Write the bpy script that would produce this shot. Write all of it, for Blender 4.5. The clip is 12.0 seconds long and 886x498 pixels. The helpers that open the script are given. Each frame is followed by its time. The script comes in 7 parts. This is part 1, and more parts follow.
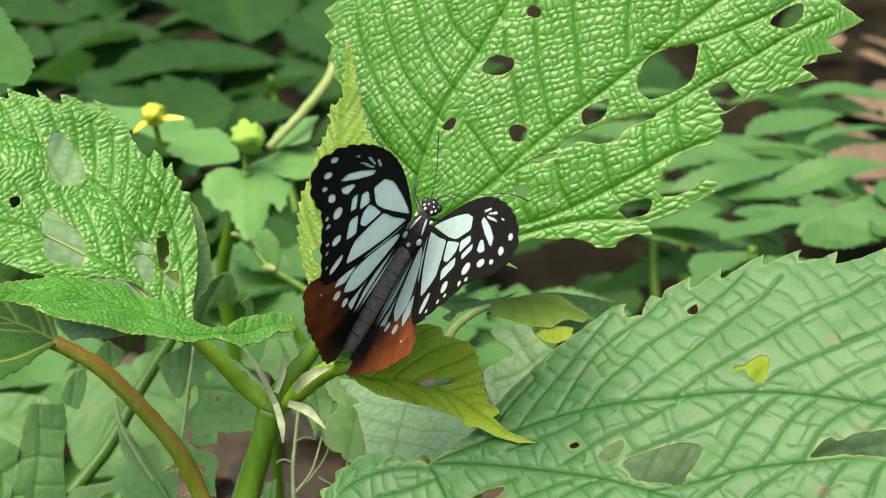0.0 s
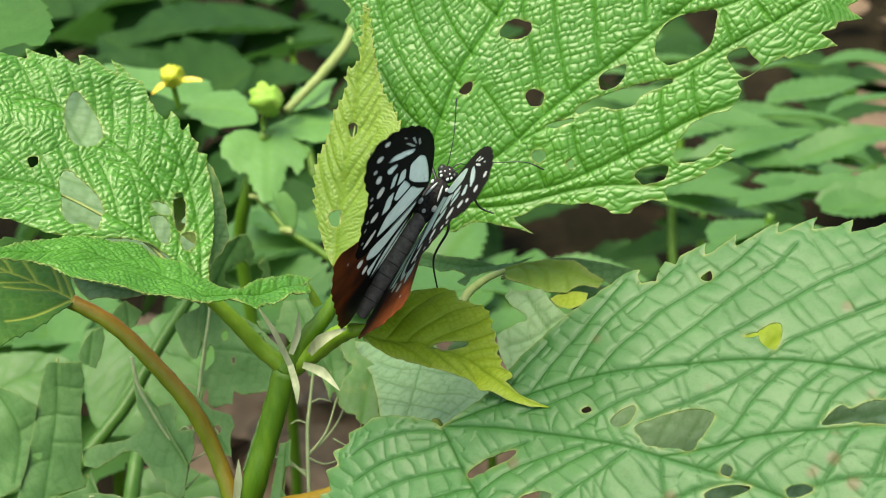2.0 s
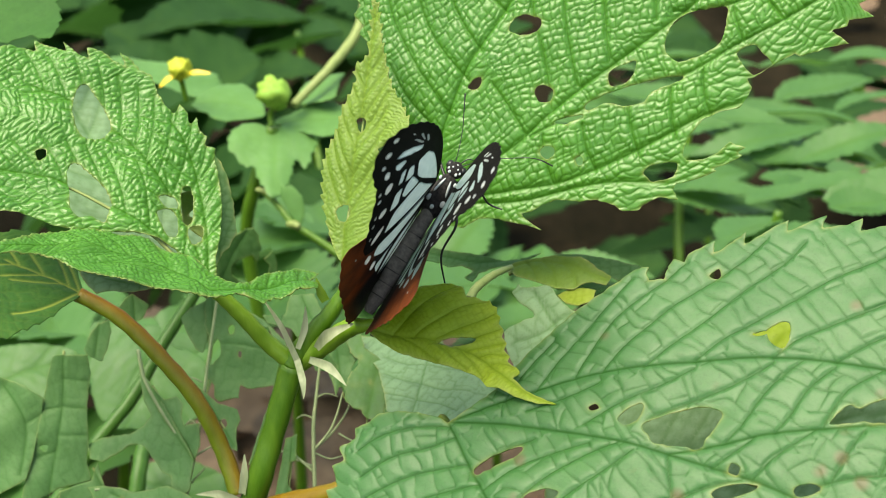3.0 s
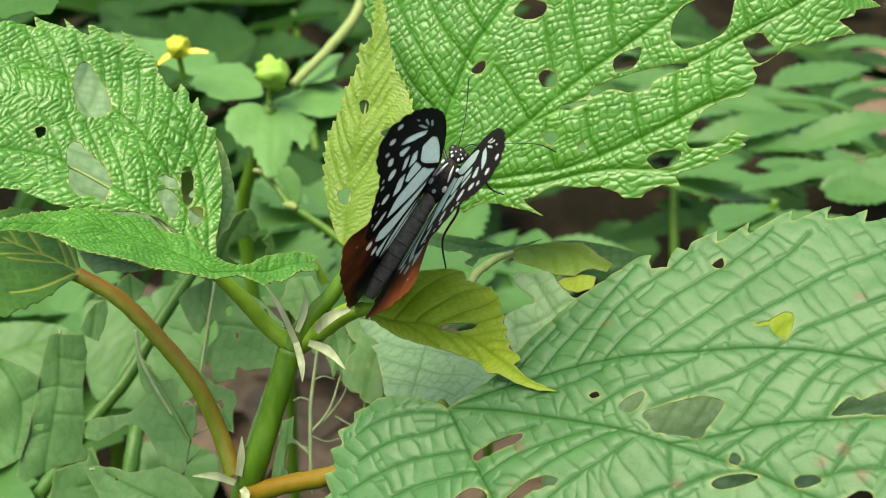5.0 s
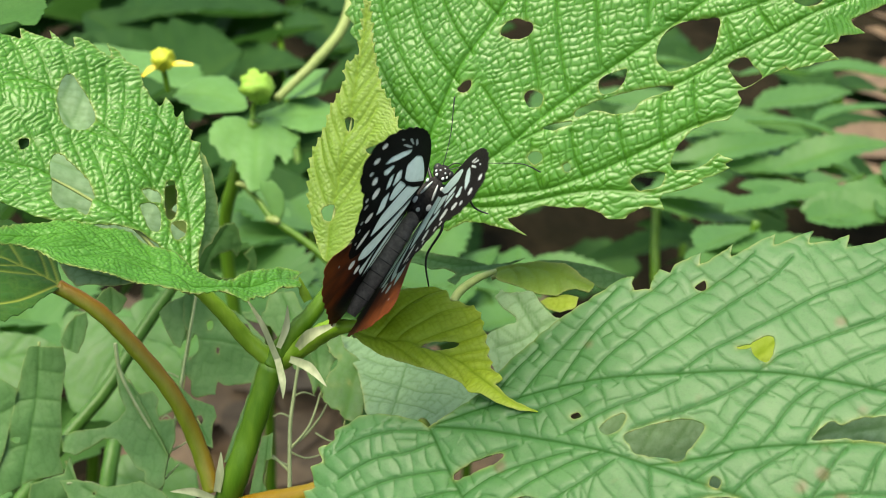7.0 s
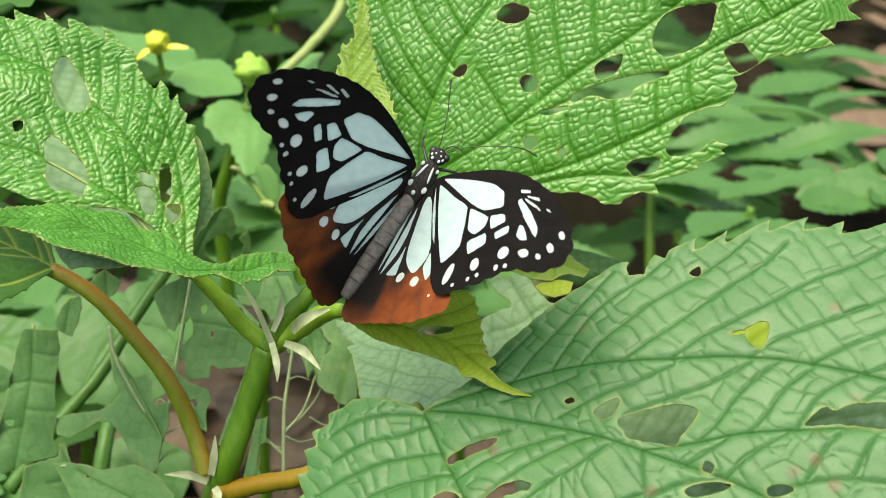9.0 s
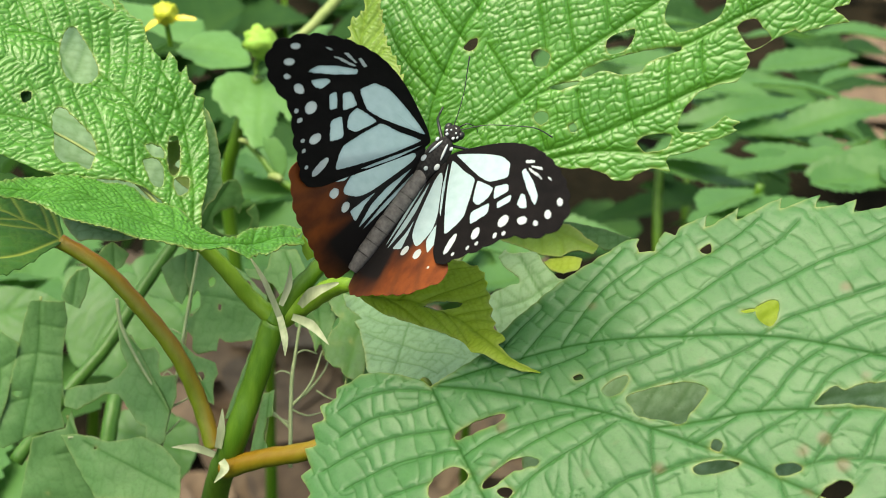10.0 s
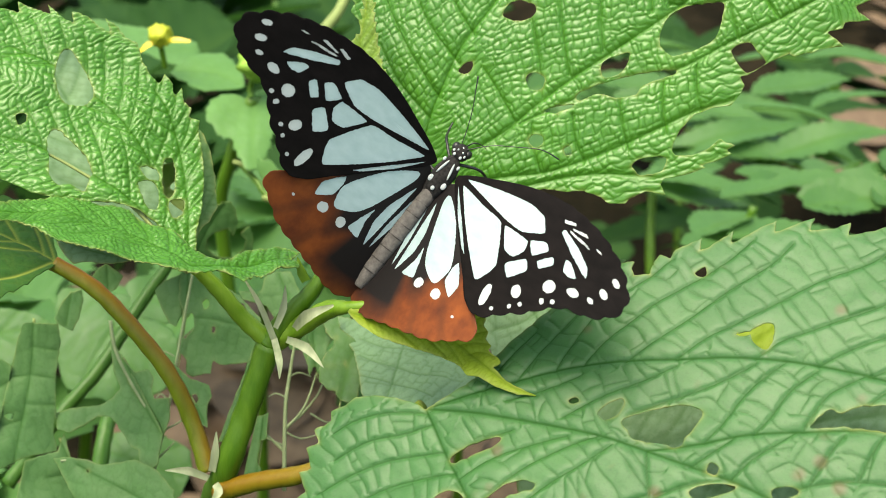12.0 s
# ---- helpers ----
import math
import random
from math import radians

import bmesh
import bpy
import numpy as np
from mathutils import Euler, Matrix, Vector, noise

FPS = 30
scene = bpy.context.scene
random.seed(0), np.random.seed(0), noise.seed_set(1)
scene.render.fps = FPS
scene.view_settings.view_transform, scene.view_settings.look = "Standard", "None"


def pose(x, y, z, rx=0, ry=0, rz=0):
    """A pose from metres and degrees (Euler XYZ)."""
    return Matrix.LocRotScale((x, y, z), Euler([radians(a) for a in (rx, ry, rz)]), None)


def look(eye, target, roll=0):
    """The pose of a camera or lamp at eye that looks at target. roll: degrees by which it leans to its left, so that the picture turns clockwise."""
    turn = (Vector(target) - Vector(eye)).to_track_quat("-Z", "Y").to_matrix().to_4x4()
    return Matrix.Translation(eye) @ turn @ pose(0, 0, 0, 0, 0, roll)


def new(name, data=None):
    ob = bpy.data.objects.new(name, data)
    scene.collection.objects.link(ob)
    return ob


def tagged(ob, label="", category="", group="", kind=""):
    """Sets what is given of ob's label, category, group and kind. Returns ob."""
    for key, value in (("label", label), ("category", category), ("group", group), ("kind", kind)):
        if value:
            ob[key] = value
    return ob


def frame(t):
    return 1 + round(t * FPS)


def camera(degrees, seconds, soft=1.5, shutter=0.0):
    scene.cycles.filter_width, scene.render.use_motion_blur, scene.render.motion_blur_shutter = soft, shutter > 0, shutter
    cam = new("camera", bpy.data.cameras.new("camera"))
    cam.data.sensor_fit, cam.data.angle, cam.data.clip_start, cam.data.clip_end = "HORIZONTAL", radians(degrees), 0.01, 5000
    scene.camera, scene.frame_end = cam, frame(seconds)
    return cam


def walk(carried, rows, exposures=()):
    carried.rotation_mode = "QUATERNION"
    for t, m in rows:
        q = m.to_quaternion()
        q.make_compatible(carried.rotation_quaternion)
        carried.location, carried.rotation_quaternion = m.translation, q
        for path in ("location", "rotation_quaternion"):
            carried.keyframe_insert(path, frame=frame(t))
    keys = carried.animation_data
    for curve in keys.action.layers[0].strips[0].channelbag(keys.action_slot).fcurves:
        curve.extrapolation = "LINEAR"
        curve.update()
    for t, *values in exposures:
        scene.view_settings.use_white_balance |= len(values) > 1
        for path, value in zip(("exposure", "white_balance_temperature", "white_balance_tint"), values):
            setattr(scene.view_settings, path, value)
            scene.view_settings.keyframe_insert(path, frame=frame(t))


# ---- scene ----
# ---------------------------------------------------------------- camera
cam = camera(38.7, 12.0, soft=0.9)
cam.data.dof.use_dof = True
cam.data.dof.focus_distance = 0.233
cam.data.dof.aperture_fstop = 29.0
walk(cam, [
    (0.0, pose(0.00230, -0.00171, 0.61944, 62.34, 1.94, -0.79)),
    (0.5, pose(0.00251, -0.00169, 0.61947, 61.34, 1.93, -0.34)),
    (1.0, pose(0.00233, -0.00194, 0.61968, 61.27, 1.60, 0.14)),
    (1.5, pose(0.00293, -0.00223, 0.61972, 60.91, 1.80, 0.21)),
    (2.0, pose(0.00309, -0.00223, 0.61949, 60.78, 1.82, 0.26)),
    (2.5, pose(0.00295, -0.00180, 0.61953, 60.62, 1.59, 0.16)),
    (3.0, pose(0.00258, -0.00158, 0.61953, 60.52, 1.57, 0.67)),
    (5.0, pose(0.00036, -0.00032, 0.61954, 59.68, 0.60, 0.71)),
    (5.5, pose(-0.00013, 0.00008, 0.61976, 59.63, 0.38, 0.41)),
    (6.0, pose(-0.00018, 0.00018, 0.62002, 60.00, 0.00, 0.00)),
    (6.5, pose(-0.00003, 0.00025, 0.62013, 60.16, -0.26, -0.06)),
    (7.0, pose(-0.00026, 0.00015, 0.62016, 60.33, -0.61, 0.37)),
    (9.0, pose(-0.00026, 0.00016, 0.61994, 59.67, -0.96, 0.30)),
    (9.5, pose(-0.00076, 0.00072, 0.61988, 59.18, -1.46, 0.52)),
    (10.0, pose(-0.00097, 0.00110, 0.61961, 58.48, -1.25, 0.76)),
    (10.5, pose(-0.00099, 0.00143, 0.61968, 58.22, -1.04, 0.87)),
    (11.0, pose(-0.00140, 0.00206, 0.61971, 58.06, -0.82, 0.70)),
    (11.5, pose(-0.00136, 0.00149, 0.61968, 58.57, -1.17, 0.75)),
    (12.0, pose(-0.00161, 0.00132, 0.61979, 59.45, -1.49, 0.47)),
], exposures=[(0.0, 1.24, 7500, 3), (12.0, 1.24, 7500, 3)])

# ---------------------------------------------------------------- light
SUN_UP, SUN_TURN = radians(73), radians(-128)
world = bpy.data.worlds.new("overcast_sky")
scene.world = world
world.use_nodes = True
wn = world.node_tree.nodes
sky = wn.new("ShaderNodeTexSky")
sky.sky_type, sky.sun_disc = "NISHITA", False
sky.sun_elevation, sky.sun_rotation = SUN_UP, SUN_TURN
sky.dust_density, sky.air_density = 4.0, 1.5
world.node_tree.links.new(sky.outputs[0], wn["Background"].inputs[0])
wn["Background"].inputs[1].default_value = 0.15

sun = new("sun", bpy.data.lights.new("sun", "SUN"))
sun.data.energy, sun.data.angle, sun.data.color = 2.2, radians(44), (1.0, 0.97, 0.9)
toward = Vector((math.sin(SUN_TURN) * math.cos(SUN_UP), math.cos(SUN_TURN) * math.cos(SUN_UP), math.sin(SUN_UP)))
sun.matrix_world = look(toward * 5, (0, 0, 0))

# ---------------------------------------------------------------- materials
MM = 0.001


class Nodes:
    """A short hand for building a node material."""

    def __init__(self, name):
        self.mat = bpy.data.materials.new(name)
        self.mat.use_nodes = True
        self.tree = self.mat.node_tree
        self.bsdf = self.tree.nodes["Principled BSDF"]
        self.out = self.tree.nodes["Material Output"]

    def add(self, kind, **sockets):
        node = self.tree.nodes.new("ShaderNode" + kind)
        for key, value in sockets.items():
            self.put(node.inputs[key.replace("_", " ")], value)
        return node

    def put(self, socket, value):
        if isinstance(value, bpy.types.NodeSocket):
            self.tree.links.new(value, socket)
        else:
            socket.default_value = value

    def coords(self):
        return self.add("TexCoord").outputs["Object"]

    def noise(self, scale, detail=3.0, rough=0.55, where=None):
        return self.add("TexNoise", Vector=where or self.coords(), Scale=scale, Detail=detail, Roughness=rough).outputs["Fac"]

    def ramp(self, value, *stops):
        node = self.add("ValToRGB", Fac=value)
        ramp = node.color_ramp
        while len(ramp.elements) < len(stops):
            ramp.elements.new(0.5)
        for element, (place, colour) in zip(ramp.elements, stops):
            element.position, element.color = place, (*colour, 1.0)
        return node.outputs["Color"]

    def mix(self, fac, a, b, how="MIX"):
        node = self.add("Mix")
        node.data_type, node.blend_type = "RGBA", how
        self.put(node.inputs[0], fac)
        self.put(node.inputs[6], a)
        self.put(node.inputs[7], b)
        return node.outputs[2]

    def attribute(self, name):
        node = self.add("Attribute")
        node.attribute_name = name
        return node.outputs["Fac"]

    def times(self, a, b, how="MULTIPLY"):
        node = self.add("Math")
        node.operation = how
        self.put(node.inputs[0], a)
        self.put(node.inputs[1], b)
        return node.outputs[0]

    def bump(self, height, strength, distance):
        return self.add("Bump", Height=height, Strength=strength, Distance=distance).outputs["Normal"]


def rgb(c):
    return (*c, 1.0)


def leaf_material(name, dark, light, vein, glow, rough=0.42, through_leaf=0.35, sheen=0.5, blotch=None, fine=2200, grain=0.35):
    n = Nodes(name)
    patches = n.noise(55, 3)
    colour = n.ramp(patches, (0.3, dark), (0.72, light))
    speck = n.noise(420, 2)
    colour = n.mix(n.times(speck, 0.4), colour, rgb([c * 1.4 for c in light]))
    colour = n.mix(n.ramp(n.noise(1500, 3, 0.7), (0.5, (0, 0, 0)), (0.78, (0.5, 0.5, 0.5))), colour, rgb([c * 0.6 for c in dark]))
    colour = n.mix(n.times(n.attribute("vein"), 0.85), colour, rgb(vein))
    colour = n.mix(n.attribute("rim"), colour, rgb((0.33, 0.36, 0.12)))
    if blotch:
        spots = n.add("TexVoronoi", Vector=n.coords(), Scale=190.0).outputs["Distance"]
        few = n.ramp(n.noise(75, 1), (0.6, (0, 0, 0)), (0.66, (1, 1, 1)))
        colour = n.mix(n.times(few, n.ramp(spots, (0.12, (1, 1, 1)), (0.3, (0, 0, 0)))), colour, rgb(blotch))
    n.put(n.bsdf.inputs["Base Color"], colour)
    n.put(n.bsdf.inputs["Roughness"], n.add("MapRange", Value=n.noise(160, 2), To_Min=rough - 0.08, To_Max=rough + 0.14).outputs[0])
    # Gloss drops along veins and creases, to keep the grooves dark.
    n.put(n.bsdf.inputs["Specular IOR Level"], n.add("MapRange", Value=n.attribute("vein"), From_Max=0.8, To_Min=sheen, To_Max=sheen * 0.12).outputs[0])
    n.put(n.bsdf.inputs["Normal"], n.bump(n.noise(fine, 4, 0.65), grain, 0.00024))
    light_through = n.add("BsdfTranslucent", Color=n.mix(0.5, colour, rgb(glow)))
    both = n.add("MixShader", Fac=through_leaf)
    n.put(both.inputs[1], n.bsdf.outputs[0])
    n.put(both.inputs[2], light_through.outputs[0])
    n.put(n.out.inputs["Surface"], both.outputs[0])
    return n.mat


def stem_material(name, a, b, rough=0.4, stretch=(1, 1, 0.08)):
    n = Nodes(name)
    where = n.add("Mapping", Vector=n.coords(), Scale=stretch).outputs[0]
    colour = n.ramp(n.noise(500, 3, where=where), (0.3, a), (0.7, b))
    colour = n.mix(n.times(n.attribute("blush"), 0.9), colour, rgb((0.25, 0.086, 0.005)))
    n.put(n.bsdf.inputs["Base Color"], colour)
    n.bsdf.inputs["Roughness"].default_value = rough
    n.put(n.bsdf.inputs["Normal"], n.bump(n.noise(2500, 2, where=where), 0.4, 0.0002))
    n.bsdf.inputs["Specular IOR Level"].default_value = 0.3
    return n.mat


# Vein green is darker than the blade: groove shade painted into the colour.
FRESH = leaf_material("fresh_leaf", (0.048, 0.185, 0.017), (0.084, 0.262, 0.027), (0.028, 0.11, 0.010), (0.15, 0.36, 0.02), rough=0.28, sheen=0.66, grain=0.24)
YOUNG = leaf_material("young_leaf", (0.10, 0.205, 0.018), (0.165, 0.275, 0.032), (0.165, 0.26, 0.045), (0.27, 0.40, 0.03), rough=0.42, through_leaf=0.4)
OLIVE = leaf_material("yellow_leaf", (0.25, 0.36, 0.015), (0.33, 0.43, 0.03), (0.19, 0.29, 0.03), (0.46, 0.58, 0.02), rough=0.48, through_leaf=0.5)
# Here too the dark vein green paints shade into the creases.
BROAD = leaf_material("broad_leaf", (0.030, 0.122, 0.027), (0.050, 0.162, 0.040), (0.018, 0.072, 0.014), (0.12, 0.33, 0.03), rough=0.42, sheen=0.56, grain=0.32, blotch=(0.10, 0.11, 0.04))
GREYED = leaf_material("dull_leaf", (0.058, 0.162, 0.042), (0.096, 0.212, 0.064), (0.05, 0.135, 0.036), (0.14, 0.31, 0.045), rough=0.5, sheen=0.35)
PALE_UNDER = leaf_material("felted_leaf", (0.15, 0.27, 0.13), (0.21, 0.34, 0.18), (0.09, 0.19, 0.065), (0.2, 0.36, 0.1), rough=0.55, sheen=0.45)
# A darker green with the shade on the leaf put into its colour.
SHADY = leaf_material("shaded_leaf", (0.022, 0.08, 0.014), (0.04, 0.12, 0.02), (0.30, 0.36, 0.08), (0.07, 0.20, 0.02), rough=0.55, through_leaf=0.25, sheen=0.2)
HERB = leaf_material("herb_leaf", (0.042, 0.13, 0.029), (0.07, 0.18, 0.042), (0.085, 0.185, 0.052), (0.13, 0.30, 0.04), rough=0.5, fine=900)
CUP_LEAF = leaf_material("buttercup_leaf", (0.08, 0.21, 0.05), (0.118, 0.27, 0.07), (0.13, 0.27, 0.08), (0.19, 0.4, 0.06), rough=0.5, fine=900)
# Near-black greens: the deep shade of the undergrowth is in the colour.
FAR_LEAF = leaf_material("shaded_undergrowth_leaf", (0.010, 0.040, 0.010), (0.025, 0.074, 0.018), (0.045, 0.10, 0.03), (0.05, 0.145, 0.02), rough=0.6, fine=600, sheen=0.1)
STEM = stem_material("green_stem", (0.042, 0.112, 0.006), (0.078, 0.162, 0.012))
LIGHT_STEM = stem_material("yellow_green_stalk", (0.10, 0.20, 0.012), (0.15, 0.26, 0.025))
DARK_STEM = stem_material("dark_green_stem", (0.03, 0.095, 0.012), (0.05, 0.13, 0.018))
PALE_STEM = stem_material("pale_stem", (0.16, 0.22, 0.06), (0.22, 0.27, 0.09))
STIPULE = stem_material("stipule", (0.19, 0.23, 0.12), (0.31, 0.34, 0.21))
DRY_VEIN = stem_material("bare_vein", (0.20, 0.26, 0.12), (0.28, 0.33, 0.17))


def soil_material():
    n = Nodes("soil")
    # Browns kept near black: shade between the herbs is put into the soil colour.
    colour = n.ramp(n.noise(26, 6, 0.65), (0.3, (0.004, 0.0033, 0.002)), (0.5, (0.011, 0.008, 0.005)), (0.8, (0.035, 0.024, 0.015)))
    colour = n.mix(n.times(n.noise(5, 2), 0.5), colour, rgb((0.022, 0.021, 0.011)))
    n.put(n.bsdf.inputs["Base Color"], colour)
    n.bsdf.inputs["Roughness"].default_value = 0.95
    n.bsdf.inputs["Specular IOR Level"].default_value = 0.03
    n.put(n.bsdf.inputs["Normal"], n.bump(n.noise(90, 6), 0.8, 0.01))
    return n.mat


SOIL = soil_material()


def litter_material():
    n = Nodes("dead_leaf")
    pick = n.add("ObjectInfo").outputs["Random"]
    colour = n.ramp(n.noise(60, 4), (0.3, (0.075, 0.045, 0.022)), (0.7, (0.20, 0.13, 0.07)))
    colour = n.mix(n.times(pick, 0.5), colour, rgb((0.07, 0.045, 0.03)))
    n.put(n.bsdf.inputs["Base Color"], colour)
    n.bsdf.inputs["Roughness"].default_value = 0.7
    n.put(n.bsdf.inputs["Normal"], n.bump(n.noise(300, 3), 0.4, 0.002))
    return n.mat


LITTER = litter_material()


def wing_material(name, colour, shade, clear, rough, gloss=0.4):
    n = Nodes(name)
    where = n.add("Mapping", Vector=n.coords(), Scale=(1, 2.2, 1)).outputs[0]
    tone = n.ramp(n.noise(260, 4, where=where), (0.3, shade), (0.7, colour))
    n.put(n.bsdf.inputs["Base Color"], tone)
    n.bsdf.inputs["Roughness"].default_value = rough
    n.bsdf.inputs["Specular IOR Level"].default_value = gloss
    scales = n.add("TexVoronoi", Vector=n.coords(), Scale=6500.0).outputs["Distance"]
    n.put(n.bsdf.inputs["Normal"], n.bump(scales, 0.3, 0.00006))
    if clear:
        veil = n.add("BsdfTranslucent", Color=tone)
        both = n.add("MixShader", Fac=clear)
        n.put(both.inputs[1], n.bsdf.outputs[0])
        n.put(both.inputs[2], veil.outputs[0])
        n.put(n.out.inputs["Surface"], both.outputs[0])
    return n.mat


BLACK_SCALES = wing_material("black_scales", (0.008, 0.0065, 0.0065), (0.004, 0.0035, 0.0035), 0.0, 0.8, 0.06)
WINDOW = wing_material("pale_blue_window", (0.455, 0.575, 0.60), (0.37, 0.495, 0.52), 0.25, 0.36)
WHITE_SPOT = wing_material("white_spot", (0.52, 0.56, 0.57), (0.46, 0.51, 0.52), 0.25, 0.5)


def chestnut_material():
    n = Nodes("chestnut_scales")
    where = n.add("Mapping", Vector=n.coords(), Scale=(1, 1, 1)).outputs[0]
    tone = n.ramp(n.noise(230, 4, where=where), (0.3, (0.105, 0.025, 0.008)), (0.7, (0.235, 0.06, 0.013)))
    tone = n.mix(n.attribute("vein"), tone, rgb((0.010, 0.008, 0.008)))
    n.put(n.bsdf.inputs["Base Color"], tone)
    n.bsdf.inputs["Roughness"].default_value = 0.65
    n.bsdf.inputs["Specular IOR Level"].default_value = 0.25
    scales = n.add("TexVoronoi", Vector=n.coords(), Scale=6500.0).outputs["Distance"]
    n.put(n.bsdf.inputs["Normal"], n.bump(scales, 0.3, 0.00006))
    veil = n.add("BsdfTranslucent", Color=tone)
    both = n.add("MixShader", Fac=0.2)
    n.put(both.inputs[1], n.bsdf.outputs[0])
    n.put(both.inputs[2], veil.outputs[0])
    n.put(n.out.inputs["Surface"], both.outputs[0])
    return n.mat


CHESTNUT = chestnut_material()


def plain(name, a, b, rough, scale, bump=0.3, gloss=0.5):
    n = Nodes(name)
    n.put(n.bsdf.inputs["Base Color"], n.ramp(n.noise(scale, 3), (0.3, a), (0.7, b)))
    n.bsdf.inputs["Roughness"].default_value = rough
    n.bsdf.inputs["Specular IOR Level"].default_value = gloss
    n.put(n.bsdf.inputs["Normal"], n.bump(n.noise(scale * 4, 3), bump, 0.0002))
    return n.mat


FUR = plain("dark_fur", (0.010, 0.009, 0.009), (0.035, 0.033, 0.032), 0.85, 1800, 0.9, 0.12)
GREY_SKIN = plain("grey_abdomen", (0.088, 0.080, 0.074), (0.15, 0.136, 0.126), 0.75, 1200, 0.6, 0.2)
RING_SKIN = plain("dark_ring", (0.04, 0.036, 0.033), (0.065, 0.058, 0.053), 0.8, 1200, 0.6, 0.2)
HORN = plain("black_horn", (0.006, 0.006, 0.006), (0.012, 0.012, 0.012), 0.4, 900)
PETAL = plain("yellow_petal", (0.65, 0.47, 0.02), (0.75, 0.58, 0.05), 0.4, 300)
ANTHER = plain("yellow_green_head", (0.34, 0.42, 0.02), (0.48, 0.50, 0.03), 0.6, 700, 0.8)
SEEDHEAD = plain("green_head", (0.16, 0.32, 0.03), (0.24, 0.42, 0.05), 0.6, 700, 0.8)

# ---------------------------------------------------------------- builders


def part(name, mesh, material, parent=None, label="", place=None):
    """Links a mesh or a bmesh as one object, under a thing or a part."""
    if isinstance(mesh, bmesh.types.BMesh):
        bm, mesh = mesh, bpy.data.meshes.new(name)
        bm.to_mesh(mesh)
        bm.free()
    mesh.polygons.foreach_set("use_smooth", [True] * len(mesh.polygons))
    mesh.materials.append(material)
    ob = new(name, mesh)
    if parent:
        ob.parent = parent
    if place is not None:
        ob.matrix_basis = place
    if label:
        tagged(ob, label)
    return ob


def thing(name, place, label, category, group="", kind=""):
    ob = new(name)
    ob.empty_display_size = 0.01
    ob.matrix_basis = place
    return tagged(ob, label, category, group, kind)


def plane(base, tip, side):
    """The frame of a flat leaf: its base, x along the midrib to the tip, y across, z off its upper face; side: a third point of its plane."""
    b, x = Vector(base), (Vector(tip) - Vector(base)).normalized()
    z = x.cross(Vector(side) - b).normalized()
    z = -z if z.z < 0 else z
    m = Matrix((x, z.cross(x), z)).transposed().to_4x4()
    m.translation = b
    return m


def smooth_line(points, closed=False, steps=10):
    """A Catmull-Rom line through the points."""
    p = np.array(points, float)
    n = len(p)
    out = []
    for i in range(n if closed else n - 1):
        if closed:
            a, b, c, d = p[i - 1], p[i], p[(i + 1) % n], p[(i + 2) % n]
        else:
            a, b, c, d = p[max(i - 1, 0)], p[i], p[i + 1], p[min(i + 2, n - 1)]
        for k in range(steps):
            t = k / steps
            out.append(0.5 * (2 * b + (c - a) * t + (2 * a - 5 * b + 4 * c - d) * t * t + (3 * b - a - 3 * c + d) * t ** 3))
    if not closed:
        out.append(p[-1])
    return np.array(out)


def resample(line, step, closed=False):
    if closed:
        line = np.vstack([line, line[:1]])
    seg = np.linalg.norm(np.diff(line, axis=0), axis=1)
    s = np.concatenate([[0], np.cumsum(seg)])
    at = np.linspace(0, s[-1], max(int(s[-1] / step), 4) + 1)
    if closed:
        at = at[:-1]
    return np.column_stack([np.interp(at, s, line[:, i]) for i in range(line.shape[1])]), at


def toothed(points, amp, pitch, base=(0, 0), bare=4.0, sharp=True, seed=1):
    """A leaf's margin: a smooth closed line with forward-pointing teeth."""
    line, s = resample(smooth_line(points, True), 0.25, True)
    if amp <= 0:
        return line
    area = np.sum(line[:, 0] * np.roll(line[:, 1], -1) - np.roll(line[:, 0], -1) * line[:, 1])
    t = np.roll(line, -3, 0) - np.roll(line, 3, 0)
    t /= np.linalg.norm(t, axis=1)[:, None] + 1e-9
    out = np.column_stack([t[:, 1], -t[:, 0]]) * (1 if area > 0 else -1)
    rng = np.random.RandomState(seed)
    wob = np.interp(s, np.linspace(0, s[-1], 30), rng.uniform(-0.3, 0.3, 30))
    ph = (s / pitch + wob) % 1.0
    away = line - np.array(base)
    side = np.sign((t * away).sum(1) + 0.35 * np.abs(away).max() * t[:, 0])
    forward = np.where(side > 0, ph, 1 - ph)
    saw = np.where(forward < 0.75, (forward / 0.75) ** 1.4, ((1 - forward) / 0.25) ** 1.2)
    size = amp * np.interp(s, np.linspace(0, s[-1], 40), rng.uniform(0.65, 1.25, 40))
    fade = np.clip((np.linalg.norm(line - np.array(base), axis=1) - bare) / 6, 0, 1)
    return line + (out * 0.85 + t * side[:, None] * 0.5) * (saw * size * fade)[:, None]


def bitten(points, ragged=0.1, seed=1):
    """A margin with straight torn stretches and sharp corners."""
    line = resample(np.array(points, float), 0.3, True)[0]
    return line + np.column_stack([waves(line, 2.5, seed + 31), waves(line, 2.5, seed + 32)]) * ragged


def distance_to(points, a, b, chunk=6000):
    """Least distance from each point to a set of segments."""
    d = b - a
    ll = (d * d).sum(1) + 1e-12
    out = np.empty(len(points))
    for i in range(0, len(points), chunk):
        p = points[i:i + chunk, None, :] - a[None]
        t = np.clip((p * d[None]).sum(2) / ll[None], 0, 1)
        q = p - t[..., None] * d[None]
        out[i:i + chunk] = np.sqrt((q * q).sum(2).min(1))
    return out


